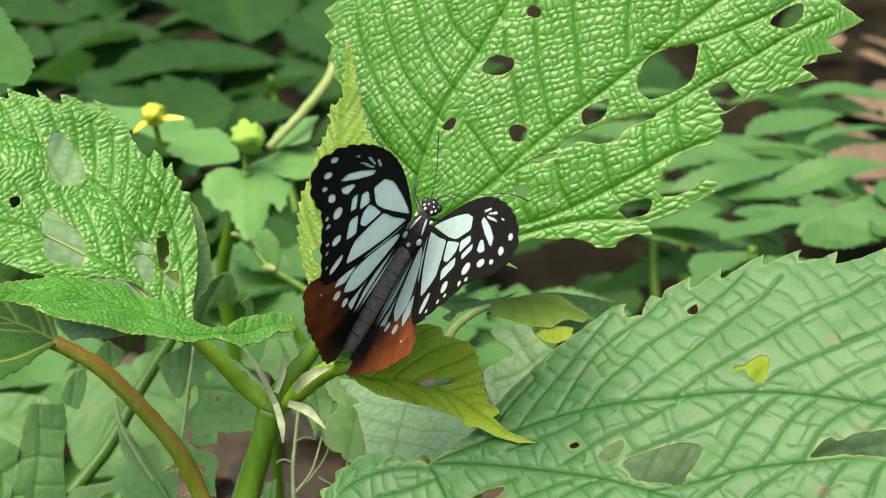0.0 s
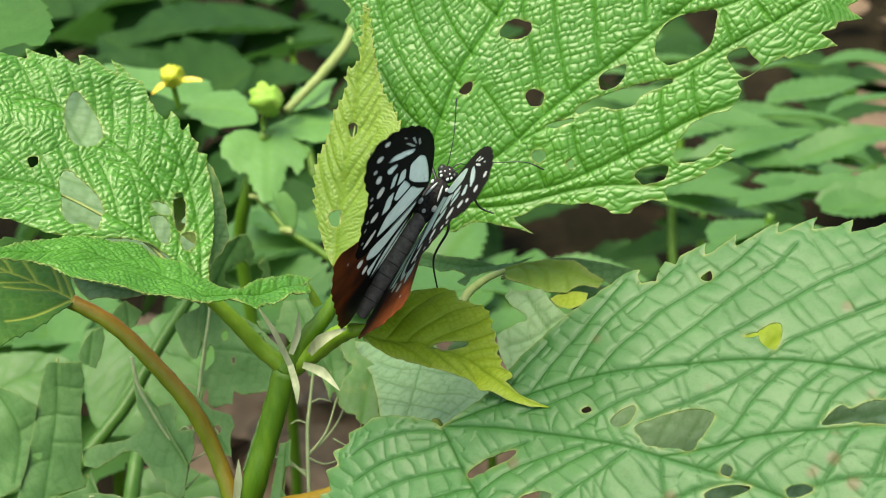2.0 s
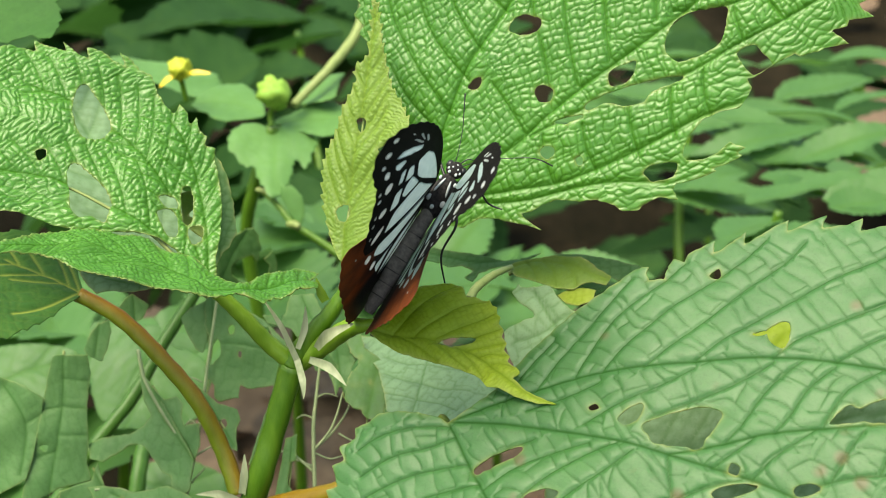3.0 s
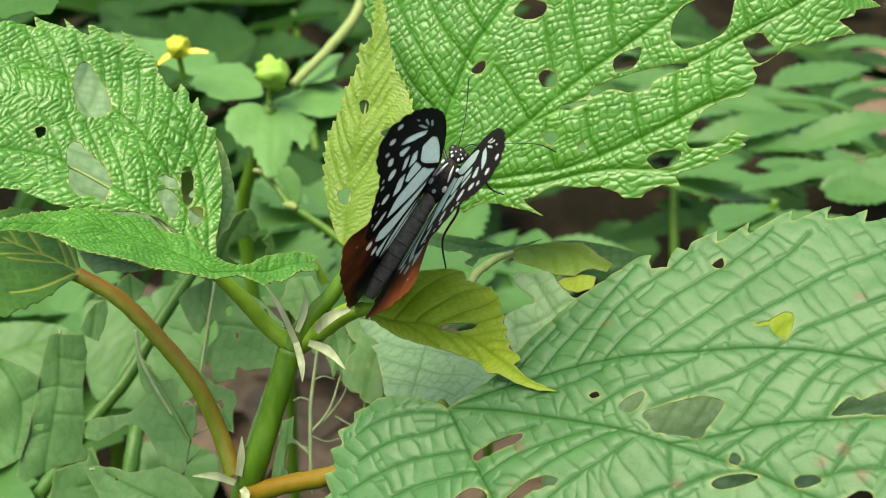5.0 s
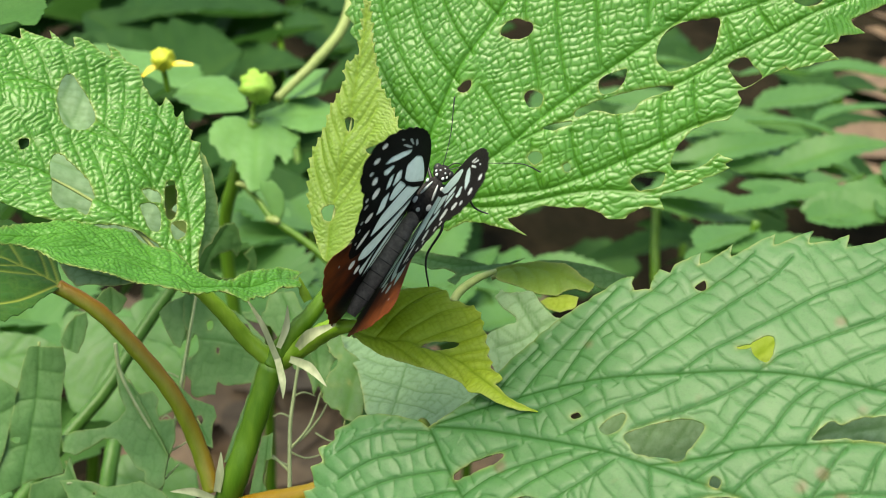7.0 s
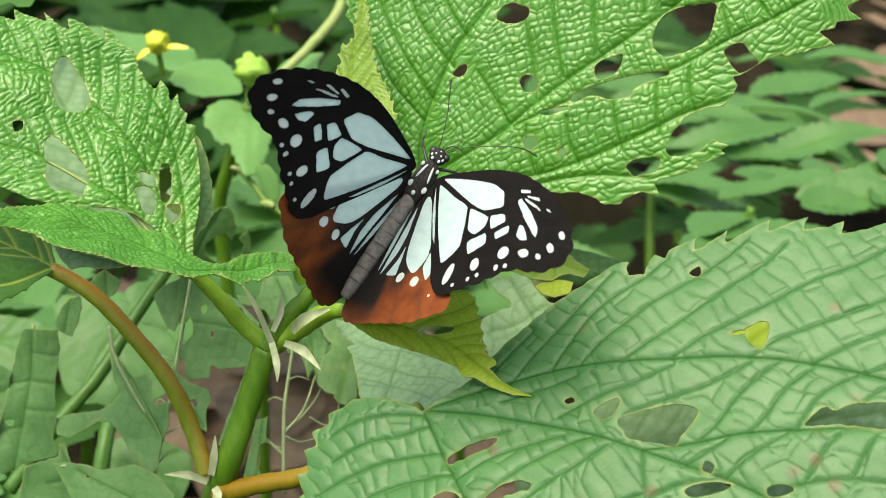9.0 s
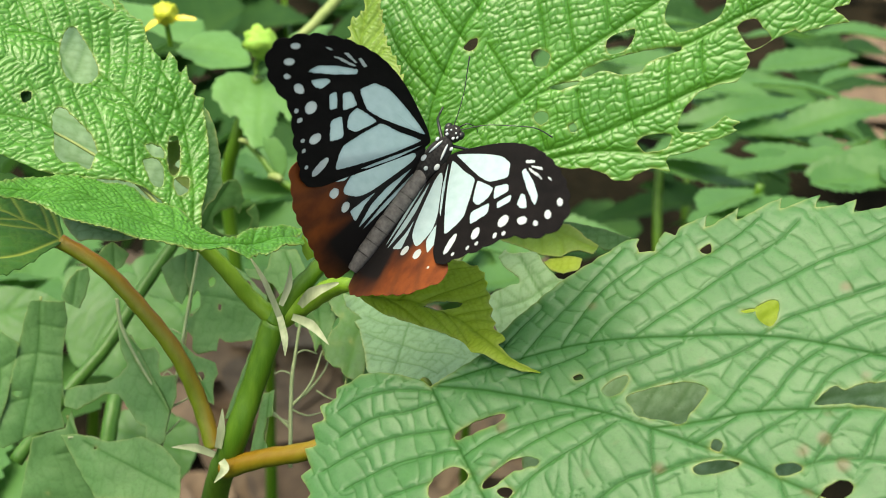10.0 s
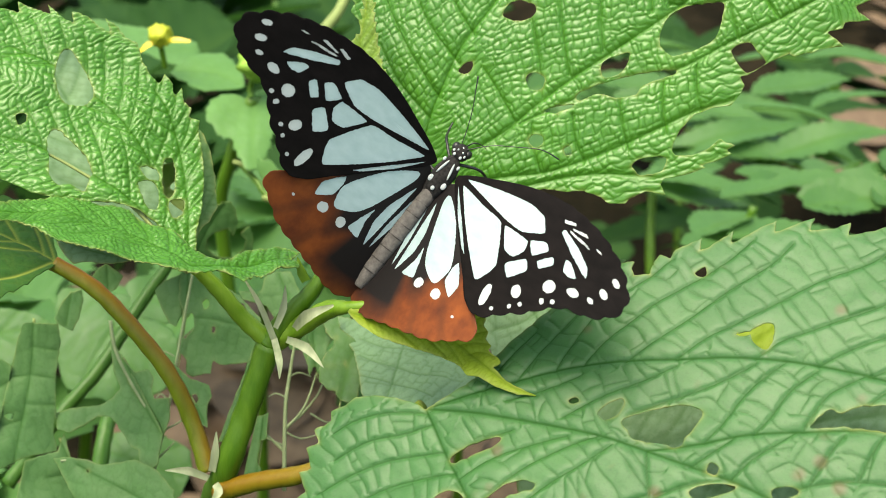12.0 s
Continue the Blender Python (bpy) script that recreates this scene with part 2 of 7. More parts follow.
def inside(points, poly):
    x, y = points[:, 0], points[:, 1]
    hit = np.zeros(len(points), bool)
    a, b = poly, np.roll(poly, -1, 0)
    for (x0, y0), (x1, y1) in zip(a, b):
        if y0 != y1:
            hit ^= ((y0 > y) != (y1 > y)) & (x < (x1 - x0) * (y - y0) / (y1 - y0) + x0)
    return hit


def signed(p, lo, grid, nx, ny, poly, near=3.0):
    """Signed distance of grid points to a closed outline, below zero inside and exact up to a few millimetres."""
    out = np.full((nx, ny), near)
    pts = p.reshape(nx, ny, 2)
    for a, b in zip(poly, np.roll(poly, -1, 0)):
        i0, j0 = np.maximum(((np.minimum(a, b) - near - lo) / grid).astype(int), 0)
        i1, j1 = ((np.maximum(a, b) + near - lo) / grid).astype(int) + 2
        if i1 <= 0 or j1 <= 0:
            continue
        d = b - a
        q = pts[i0:i1, j0:j1] - a
        t = np.clip((q @ d) / (d @ d + 1e-12), 0, 1)
        r = q - t[..., None] * d
        out[i0:i1, j0:j1] = np.minimum(out[i0:i1, j0:j1], np.sqrt((r * r).sum(-1)))
    x0, y0, x1, y1 = *poly.min(0), *poly.max(0)
    box = (p[:, 0] >= x0) & (p[:, 0] <= x1) & (p[:, 1] >= y0) & (p[:, 1] <= y1)
    hit = np.zeros(len(p), bool)
    hit[box] = inside(p[box], poly)
    return np.where(hit, -out.ravel(), out.ravel())


def waves(p, size, seed):
    """Cheap smooth noise: a sum of turned sines."""
    rng = np.random.RandomState(seed)
    out = np.zeros(len(p))
    for k in range(7):
        a, ph, f = rng.uniform(0, 6.28), rng.uniform(0, 6.28), rng.uniform(0.6, 1.6) * 6.28 / size
        out += np.sin((p[:, 0] * np.cos(a) + p[:, 1] * np.sin(a)) * f + ph)
    return out / 4


def cells(p, seed):
    """Second minus first distance to jittered points on a unit grid, small on the borders between the cells, and a random number for each cell."""
    base = np.floor(p)
    f1, f2, key = np.full(len(p), 9.0), np.full(len(p), 9.0), np.zeros(len(p))
    for dx in (-1, 0, 1):
        for dy in (-1, 0, 1):
            c = base + (dx, dy)
            h = np.sin(c[:, 0] * 127.1 + c[:, 1] * 311.7 + seed) * 43758.5453
            g = np.sin(c[:, 0] * 269.5 + c[:, 1] * 183.3 + seed) * 43758.5453
            h, g = h - np.floor(h), g - np.floor(g)
            q = c + 0.5 + 0.66 * (np.column_stack([h, g]) - 0.5)
            d = np.linalg.norm(p - q, axis=1)
            f2 = np.minimum(f2, np.maximum(f1, d))
            key = np.where(d < f1, h, key)
            f1 = np.minimum(f1, d)
    return f2 - f1, key


def ladder(q, veins, cell, seed, chunk=4000):
    """The small veins between side veins: rungs that leave each side vein, and rails beside it. Gives the distance to the nearest of
    them in millimetres, and a random height for each mesh between them."""
    a = np.vstack([v[:-1] for v in veins])
    b = np.vstack([v[1:] for v in veins])
    owner = np.concatenate([[i] * (len(v) - 1) for i, v in enumerate(veins)])
    run = [np.concatenate([[0], np.cumsum(np.linalg.norm(np.diff(v, axis=0), axis=1))]) for v in veins]
    begin = np.concatenate([r[:-1] for r in run])
    d = b - a
    length = np.linalg.norm(d, axis=1) + 1e-9
    who, along, off = np.empty(len(q), int), np.empty(len(q)), np.empty(len(q))
    warp = np.column_stack([waves(q, 5.5, seed + 21), waves(q, 5.5, seed + 22)]) * 0.15
    qq = q + warp
    for i in range(0, len(q), chunk):
        p = qq[i:i + chunk, None, :] - a[None]
        t = np.clip((p * d[None]).sum(2) / length[None] ** 2, 0, 1)
        r = p - t[..., None] * d[None]
        dist = np.sqrt((r * r).sum(2))
        behind = d[None, :, 0] * p[..., 1] - d[None, :, 1] * p[..., 0] < 0
        k = (dist + 40.0 * behind).argmin(1)
        n = np.arange(len(k))
        who[i:i + chunk] = owner[k]
        along[i:i + chunk] = begin[k] + t[n, k] * length[k]
        cross = d[k, 0] * p[n, k, 1] - d[k, 1] * p[n, k, 0]
        over = (p[n, k] * d[k]).sum(1) / length[k] - t[n, k] * length[k]
        along[i:i + chunk] += np.where(np.abs(over) > 0.01, over, 0)
        off[i:i + chunk] = dist[n, k] * np.where(cross >= 0, 1, -1)

    def chance(*keys):
        h = sum(np.asarray(k, float) * c for k, c in zip(keys, (12.9898, 78.233, 37.719))) + seed * 0.37
        h = np.sin(h) * 43758.5453
        return h - np.floor(h)

    side = np.where(off >= 0, 1, 0)
    deep = np.abs(off)
    u = along / cell[1] + 31.7 * chance(who, side) + 0.15 * deep / cell[1] + 0.26 * waves(q, 3.2 * cell[1], seed + 23)

    def rung(k):
        return k + 0.55 * (chance(who, k, side) - 0.5)

    row = np.floor(u)
    row = np.where(u < rung(row), row - 1, np.where(u > rung(row + 1), row + 1, row))
    dr = np.minimum(u - rung(row), rung(row + 1) - u) * cell[1]
    mine = row * 3.1 + who * 7.7
    v = deep / cell[0] + chance(mine, side) + 0.15 * waves(q, 3 * cell[0], seed + 24)

    def rail(k):
        return k + 0.4 * (chance(mine, k, side) - 0.5)

    col = np.floor(v)
    col = np.where(v < rail(col), col - 1, np.where(v > rail(col + 1), col + 1, col))
    dc = np.minimum(v - rail(col), rail(col + 1) - v) * cell[0]
    f = 1 / np.sqrt(1 / (dr + 0.01) ** 2 + 1 / (dc + 0.01) ** 2 + 1 / (deep * 1.2 + 0.01) ** 2)
    return f, (chance(mine, col, side) - 0.5) * (1 + 1.5 * (u - rung(row)))


def side_veins(main, pitch, angle, length, sides=(1, -1), start=0.12, bend=0.35, seed=0):
    """Side veins that leave a main vein at an angle, and curve forwards."""
    rng = np.random.RandomState(seed)
    line, s = resample(smooth_line(main), 0.5)
    out = []
    for side in sides:
        at = s[-1] * start + rng.uniform(0, pitch)
        while at < s[-1] * 0.97:
            i = min(int(at / s[-1] * (len(line) - 1)), len(line) - 2)
            way = math.atan2(*(line[i + 1] - line[i])[::-1])
            run = length * (1.05 - 0.6 * at / s[-1])
            q, pts = line[i].copy(), [line[i].copy()]
            for k in range(8):
                a = way + side * radians(angle) * (1 - bend * k / 8) + rng.uniform(-0.03, 0.03)
                q = q + run / 8 * np.array([math.cos(a), math.sin(a)])
                pts.append(q.copy())
            out.append(np.array(pts))
            at += pitch * rng.uniform(0.85, 1.15)
    return out


def blade_mesh(name, margin, mains=(), sides=(), holes=(), grid=0.5, pucker=(0.35, 0.22), cell=(2.6, 2.0), curl=(0, 0, 0),
               wave=(0.5, 18), seed=1, thick=0.22, lace=None, dry=0.6, net=0.75, dome=1.8, cuts=(), reach=None):
    """A leaf blade in millimetres of its own plane: margin, eaten holes, sunken veins and puckered cells between them.
    holes: (x, y, half length, half width, turn). curl: bends along, across, and the lift of the whole margin."""
    lo, hi = margin.min(0) - 1, margin.max(0) + 1
    nx, ny = int((hi[0] - lo[0]) / grid) + 2, int((hi[1] - lo[1]) / grid) + 2
    gx, gy = np.meshgrid(lo[0] + grid * np.arange(nx), lo[1] + grid * np.arange(ny), indexing="ij")
    p = np.column_stack([gx.ravel(), gy.ravel()])
    sd = signed(p, lo, grid, nx, ny, margin)
    for cut in cuts:
        sd = np.maximum(sd, -signed(p, lo, grid, nx, ny, cut) - 0.12)
    ragged = waves(p, 2.2, seed + 5) * 0.22 + waves(p, 5.0, seed + 6) * 0.35
    for x, y, a, b, deg in holes:
        c, s = math.cos(radians(deg)), math.sin(radians(deg))
        q = p - (x, y)
        u, v = q[:, 0] * c + q[:, 1] * s, -q[:, 0] * s + q[:, 1] * c
        r = np.hypot(u / a, v / b)
        d = (r - 1) * min(a, b) * np.where(r > 1, 1.0, 1.0)
        sd = np.maximum(sd, -(d + ragged * min(1.3, min(a, b) * 0.55)))
    if lace:
        sd = np.maximum(sd, (waves(p, lace[0], seed + 9) + 0.3 * waves(p, lace[0] * 0.35, seed + 10) - lace[1]) * lace[0] * 0.16)
    field = sd.reshape(nx, ny)
    gxd, gyd = np.gradient(field, grid)
    steep = np.maximum(gxd ** 2 + gyd ** 2, 0.15).ravel()
    within = sd < 0
    w = within.reshape(nx, ny)
    count = w[:-1, :-1].astype(int) + w[1:, :-1] + w[:-1, 1:] + w[1:, 1:]
    ci, cj = np.nonzero(count >= 1)
    move = np.where(within, 0, sd / steep)
    move = np.clip(move, 0, grid * 1.2)
    flat = p - np.column_stack([gxd.ravel(), gyd.ravel()]) * move[:, None]
    idx = np.arange(nx * ny).reshape(nx, ny)
    quads = np.column_stack([idx[ci, cj], idx[ci + 1, cj], idx[ci + 1, cj + 1], idx[ci, cj + 1]])
    used = np.unique(quads)
    remap = np.full(nx * ny, -1)
    remap[used] = np.arange(len(used))
    quads, q = remap[quads], flat[used]
    edge = -sd[used]

    z = waves(q, wave[1], seed) * wave[0]
    rim = np.zeros(len(q))
    vein = np.zeros(len(q))
    groove = np.ones(len(q))
    lines = [(smooth_line(m), 0.9, 1.0) for m in mains] + [(m, 0.55, 0.8) for m in sides]
    for width, strength in ((0.9, 1.0), (0.55, 0.8)):
        group = [l for l, wd, _ in lines if wd == width]
        if group:
            a = np.vstack([l[:-1] for l in group])
            b = np.vstack([l[1:] for l in group])
            d = distance_to(q, a, b)
            groove = np.minimum(groove, 1 - strength * np.exp(-(d / width) ** 2))
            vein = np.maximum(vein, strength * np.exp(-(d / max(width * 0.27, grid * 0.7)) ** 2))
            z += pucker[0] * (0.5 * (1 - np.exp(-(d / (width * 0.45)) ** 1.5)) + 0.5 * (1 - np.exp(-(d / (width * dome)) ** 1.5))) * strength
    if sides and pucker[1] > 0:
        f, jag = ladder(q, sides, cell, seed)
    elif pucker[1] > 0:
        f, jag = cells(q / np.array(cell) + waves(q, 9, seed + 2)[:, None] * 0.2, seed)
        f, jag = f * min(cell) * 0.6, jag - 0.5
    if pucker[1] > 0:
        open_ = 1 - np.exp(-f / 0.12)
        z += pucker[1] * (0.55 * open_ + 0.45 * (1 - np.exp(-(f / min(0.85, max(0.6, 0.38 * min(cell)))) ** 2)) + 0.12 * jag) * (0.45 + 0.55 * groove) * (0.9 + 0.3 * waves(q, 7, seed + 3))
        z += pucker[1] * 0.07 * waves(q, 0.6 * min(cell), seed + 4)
        # The creases between cells join the vein mask, and take its painted groove shade.
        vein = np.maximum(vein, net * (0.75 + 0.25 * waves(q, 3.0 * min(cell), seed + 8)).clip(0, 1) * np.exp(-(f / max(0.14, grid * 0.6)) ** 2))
    rim = np.exp(-edge / 0.3) * np.clip(0.7 + 0.6 * waves(q, 6, seed + 12), 0, 1) * dry
    size = reach or np.abs(q).max()
    z += -curl[0] * (q[:, 0] / size) ** 2 - curl[1] * (q[:, 1] / size) ** 2 - curl[2] * np.exp(-edge / 2.5)
    top = np.column_stack([q, z]) * MM
    low = np.column_stack([q, z - thick * (0.6 + 0.8 * vein)]) * MM
    n = len(q)
    edges = np.vstack([quads[:, [0, 1]], quads[:, [1, 2]], quads[:, [2, 3]], quads[:, [3, 0]]])
    key = edges.min(1).astype(np.int64) * n + edges.max(1)
    _, first, times_used = np.unique(key, return_index=True, return_counts=True)
    border = [(b, a, a + n, b + n) for a, b in edges[first[times_used == 1]].tolist()]
    faces = quads.tolist() + (quads[:, ::-1] + n).tolist() + border
    mesh = bpy.data.meshes.new(name)
    mesh.from_pydata(np.vstack([top, low]).tolist(), [], faces)
    mesh.attributes.new("vein", "FLOAT", "POINT").data.foreach_set("value", np.tile(vein, 2).astype(np.float32))
    mesh.attributes.new("rim", "FLOAT", "POINT").data.foreach_set("value", np.tile(rim, 2).astype(np.float32))
    mesh.update()
    return mesh


def tube(points, radii, sides=10, blush=None, ridge=0.0):
    """A tapered, slightly ribbed stalk along a smooth line in metres; radii in millimetres; blush: reddening along it."""
    line = smooth_line(points, steps=8)
    n = len(line)
    r = np.interp(np.linspace(0, 1, n), np.linspace(0, 1, len(radii)), radii) * MM
    red = np.interp(np.linspace(0, 1, n), np.linspace(0, 1, len(blush)), blush) if blush else np.zeros(n)
    verts, faces, tone = [], [], []
    t = np.gradient(line, axis=0)
    ref = np.array([0.3, 0.5, 0.81])
    for i in range(n):
        d = t[i] / (np.linalg.norm(t[i]) + 1e-12)
        x = np.cross(d, ref)
        x /= np.linalg.norm(x) + 1e-12
        y = np.cross(d, x)
        for k in range(sides):
            a = 6.2832 * k / sides
            rr = r[i] * (1 + ridge * math.cos(3 * a) + 0.04 * math.sin(i * 1.7 + k))
            verts.append(line[i] + (x * math.cos(a) + y * math.sin(a)) * rr)
            tone.append(red[i] * min(1.0, max(0.1, 0.72 + 0.5 * math.cos(a + 0.9))))
    for i in range(n - 1):
        for k in range(sides):
            k2 = (k + 1) % sides
            faces.append((i * sides + k, i * sides + k2, (i + 1) * sides + k2, (i + 1) * sides + k))
    faces += [tuple(range(sides))[::-1], tuple((n - 1) * sides + k for k in range(sides))]
    mesh = bpy.data.meshes.new("stalk")
    mesh.from_pydata([tuple(v) for v in verts], [], faces)
    mesh.attributes.new("blush", "FLOAT", "POINT").data.foreach_set("value", np.array(tone, np.float32))
    mesh.update()
    return mesh


def sliver(points, widths, face, fold=0.25):
    """A thin pointed bract along a line in metres, keeled along the middle; face: the way that it faces."""
    line = smooth_line(points, steps=6)
    n = len(line)
    w = np.interp(np.linspace(0, 1, n), np.linspace(0, 1, len(widths)), widths) * 0.72 * MM
    t = np.gradient(line, axis=0)
    face = np.array(face, float)
    verts, faces = [], []
    for i in range(n):
        d = t[i] / np.linalg.norm(t[i])
        x = np.cross(d, face)
        x /= np.linalg.norm(x)
        f = np.cross(x, d)
        for k, lift in ((-1, fold), (-0.5, fold * 0.3), (0, 0), (0.5, fold * 0.3), (1, fold)):
            verts.append(tuple(line[i] + x * k * w[i] + f * lift * w[i]))
    for i in range(n - 1):
        for k in range(4):
            faces.append((i * 5 + k, i * 5 + k + 1, i * 5 + k + 6, i * 5 + k + 5))
    mesh = bpy.data.meshes.new("bract")
    mesh.from_pydata(verts, [], faces)
    mesh.update()
    return mesh


def leaf(parent, place, label, outline, material, teeth=(1.2, 4.0), mains=(), branches=(), veins=(), bites=(), rib=0.5, name="leaf", **shape):
    """A leaf under its plant: the blade, and the midrib that stands out below it. branches: keyword sets for side_veins(); veins: side veins
    drawn singly; bites: outlines of eaten holes. With no teeth the outline is taken as a torn one, corner by corner."""
    seed = shape.get("seed", 1)
    margin = toothed(outline, *teeth, seed=seed) if teeth else bitten(outline, seed=seed)
    sides = [v for b in branches for v in side_veins(**b)] + [resample(smooth_line(v), 2.0)[0] for v in veins]
    holes = [bitten(smooth_line(b, True, 4), 0.09, seed + i) for i, b in enumerate(bites)]
    blade = part(name, blade_mesh(name, margin, mains, sides, cuts=holes, **shape), material, parent, label, place)
    if mains:
        k, reach = shape.get("curl", (0, 0, 0)), shape.get("reach") or np.abs(margin).max()
        spine = [(x * MM, y * MM, (-0.7 - 1.1 * rib - k[0] * (x / reach) ** 2 - k[1] * (y / reach) ** 2) * MM) for x, y in mains[0]]
        part("midrib", tube(spine, (rib, rib * 0.35), 6), PALE_STEM, blade)
    return blade


IDENTITY = Matrix.Identity(4)

# ---------------------------------------------------------------- ground


def build_ground():
    n, reach = 90, 60.0
    bm = bmesh.new()
    r = np.linspace(-1, 1, n)
    axis = np.sign(r) * (np.abs(r) ** 3.5) * reach
    grid = [[bm.verts.new((x, y + 0.9, 0.02 * noise.noise((x * 5, y * 5, 0)) + 0.008 * noise.noise((x * 23, y * 23, 3)) - 0.02)) for y in axis] for x in axis]
    for i in range(n - 1):
        for j in range(n - 1):
            bm.faces.new((grid[i][j], grid[i + 1][j], grid[i + 1][j + 1], grid[i][j + 1]))
    tagged(part("ground", bm, SOIL), "brown soil with old leaf litter, the undergrowth's shade in its colour", "ground", kind="structure")


build_ground()

# ---------------------------------------------------------------- the plant that carries the butterfly
plant = thing("nettle_plant", pose(0.06, 0.36, 0), "broad toothed nettle-like plant with puckered, insect-eaten green leaves", "plant")
plant.matrix_basis = IDENTITY


def build_plant():
    # stems and stalks
    part("stem", tube([(-0.0716, 0.2477, 0.3275), (-0.0520, 0.2183, 0.4171), (-0.0438, 0.2025, 0.4459), (-0.0388, 0.2041, 0.4608), (-0.0341, 0.2077, 0.4751)], (3.4, 3.0, 2.7, 2.45, 2.5), 16, ridge=0.05), STEM, plant,
         "thick green upright stem")
    part("stem", tube([(-0.0341, 0.2077, 0.4751), (-0.0304, 0.2087, 0.4809), (-0.0257, 0.2095, 0.4863), (-0.0223, 0.2113, 0.4915), (-0.0206, 0.2137, 0.4977)], (2.4, 2.0, 1.7, 1.2, 0.8), 14), STEM, plant)
    part("leaf_stalk", tube([(-0.0346, 0.2081, 0.4759), (-0.0388, 0.2083, 0.4801), (-0.0432, 0.2077, 0.4871), (-0.0470, 0.2072, 0.4923), (-0.0495, 0.2062, 0.4945)], (1.9, 1.7, 1.6, 1.4, 0.9), 12), LIGHT_STEM, plant, "yellow-green leaf stalk")
    part("leaf_stalk", tube([(-0.0334, 0.2085, 0.4745), (-0.0275, 0.2071, 0.4801), (-0.0220, 0.2045, 0.4856), (-0.0177, 0.2014, 0.4884), (-0.0136, 0.2009, 0.4895)], (2.0, 2.1, 1.9, 1.2, 0.7), 12), LIGHT_STEM, plant, "yellow-green leaf stalk")
    part("leaf_stalk", tube([(-0.0474, 0.2026, 0.4461), (-0.0506, 0.2072, 0.4540), (-0.0552, 0.2100, 0.4649), (-0.0621, 0.2122, 0.4747), (-0.0696, 0.2145, 0.4827), (-0.0776, 0.2161, 0.4874)], (1.9, 1.75, 1.7, 1.65, 1.6, 1.5), 14,
         blush=(0.9, 0.75, 0.85, 0.9, 1.0, 1.0), ridge=0.07), STEM, plant, "reddish-brown curved leaf stalk")
    part("leaf_stalk", tube([(-0.0450, 0.2005, 0.4423), (-0.0368, 0.1970, 0.4484), (-0.0264, 0.1933, 0.4541), (-0.0150, 0.1923, 0.4605), (-0.0033, 0.1890, 0.4748)], (2.2, 2.0, 1.9, 1.7, 1.4), 12, blush=(0.7, 0.7, 0.6, 0.4, 0.2)), STEM, plant,
         "brownish leaf stalk of the broad leaf")
    part("leaf_stalk", tube([(-0.0206, 0.2134, 0.4973), (-0.0155, 0.2200, 0.4967), (-0.0089, 0.2258, 0.4988), (-0.0037, 0.2287, 0.5018)], (1.0, 1.1, 1.2, 1.2), 10), STEM, plant)
    part("leaf_stalk", tube([(-0.0206, 0.2134, 0.4973), (-0.0211, 0.2113, 0.4976), (-0.0211, 0.2107, 0.4995)], (0.9, 0.9, 0.8), 10), STEM, plant)
    # papery stipules at the nodes
    face = (0, -0.87, 0.5)
    part("stipule", sliver([(-0.0328, 0.2057, 0.4776), (-0.0356, 0.2074, 0.4847), (-0.0387, 0.2084, 0.4903)], (0.9, 0.75, 0.05), face), STIPULE, plant, "pale papery stipule")
    part("stipule", sliver([(-0.0324, 0.2055, 0.4804), (-0.0308, 0.2067, 0.4845), (-0.0304, 0.2076, 0.4890)], (0.7, 1.0, 0.05), face), STIPULE, plant)
    part("stipule", sliver([(-0.0327, 0.2053, 0.4779), (-0.0313, 0.2011, 0.4757), (-0.0312, 0.1994, 0.4726)], (0.9, 1.0, 0.05), face), STIPULE, plant)
    part("stipule", sliver([(-0.0302, 0.2053, 0.4779), (-0.0261, 0.2024, 0.4780), (-0.0226, 0.1997, 0.4754)], (0.9, 1.35, 0.05), face), STIPULE, plant)
    part("stipule", sliver([(-0.0283, 0.2030, 0.4821), (-0.0255, 0.2014, 0.4863), (-0.0204, 0.1999, 0.4897)], (0.9, 1.6, 0.3), face), STIPULE, plant)
    part("stipule", sliver([(-0.0265, 0.2089, 0.4893), (-0.0273, 0.2089, 0.4913), (-0.0281, 0.2095, 0.4943)], (1.2, 1.3, 0.1), face), YOUNG, plant)
    part("stipule", sliver([(-0.0461, 0.2003, 0.4481), (-0.0452, 0.2007, 0.4527), (-0.0449, 0.2020, 0.4571)], (1.0, 1.2, 0.1), face), STIPULE, plant)
    part("stipule", sliver([(-0.0468, 0.1996, 0.4469), (-0.0507, 0.1988, 0.4494), (-0.0551, 0.1980, 0.4500)], (0.9, 1.2, 0.05), face), STIPULE, plant)
    part("stipule", sliver([(-0.0450, 0.1975, 0.4472), (-0.0442, 0.1959, 0.4464), (-0.0461, 0.1937, 0.4446)], (1.0, 1.3, 0.05), face), STIPULE, plant)

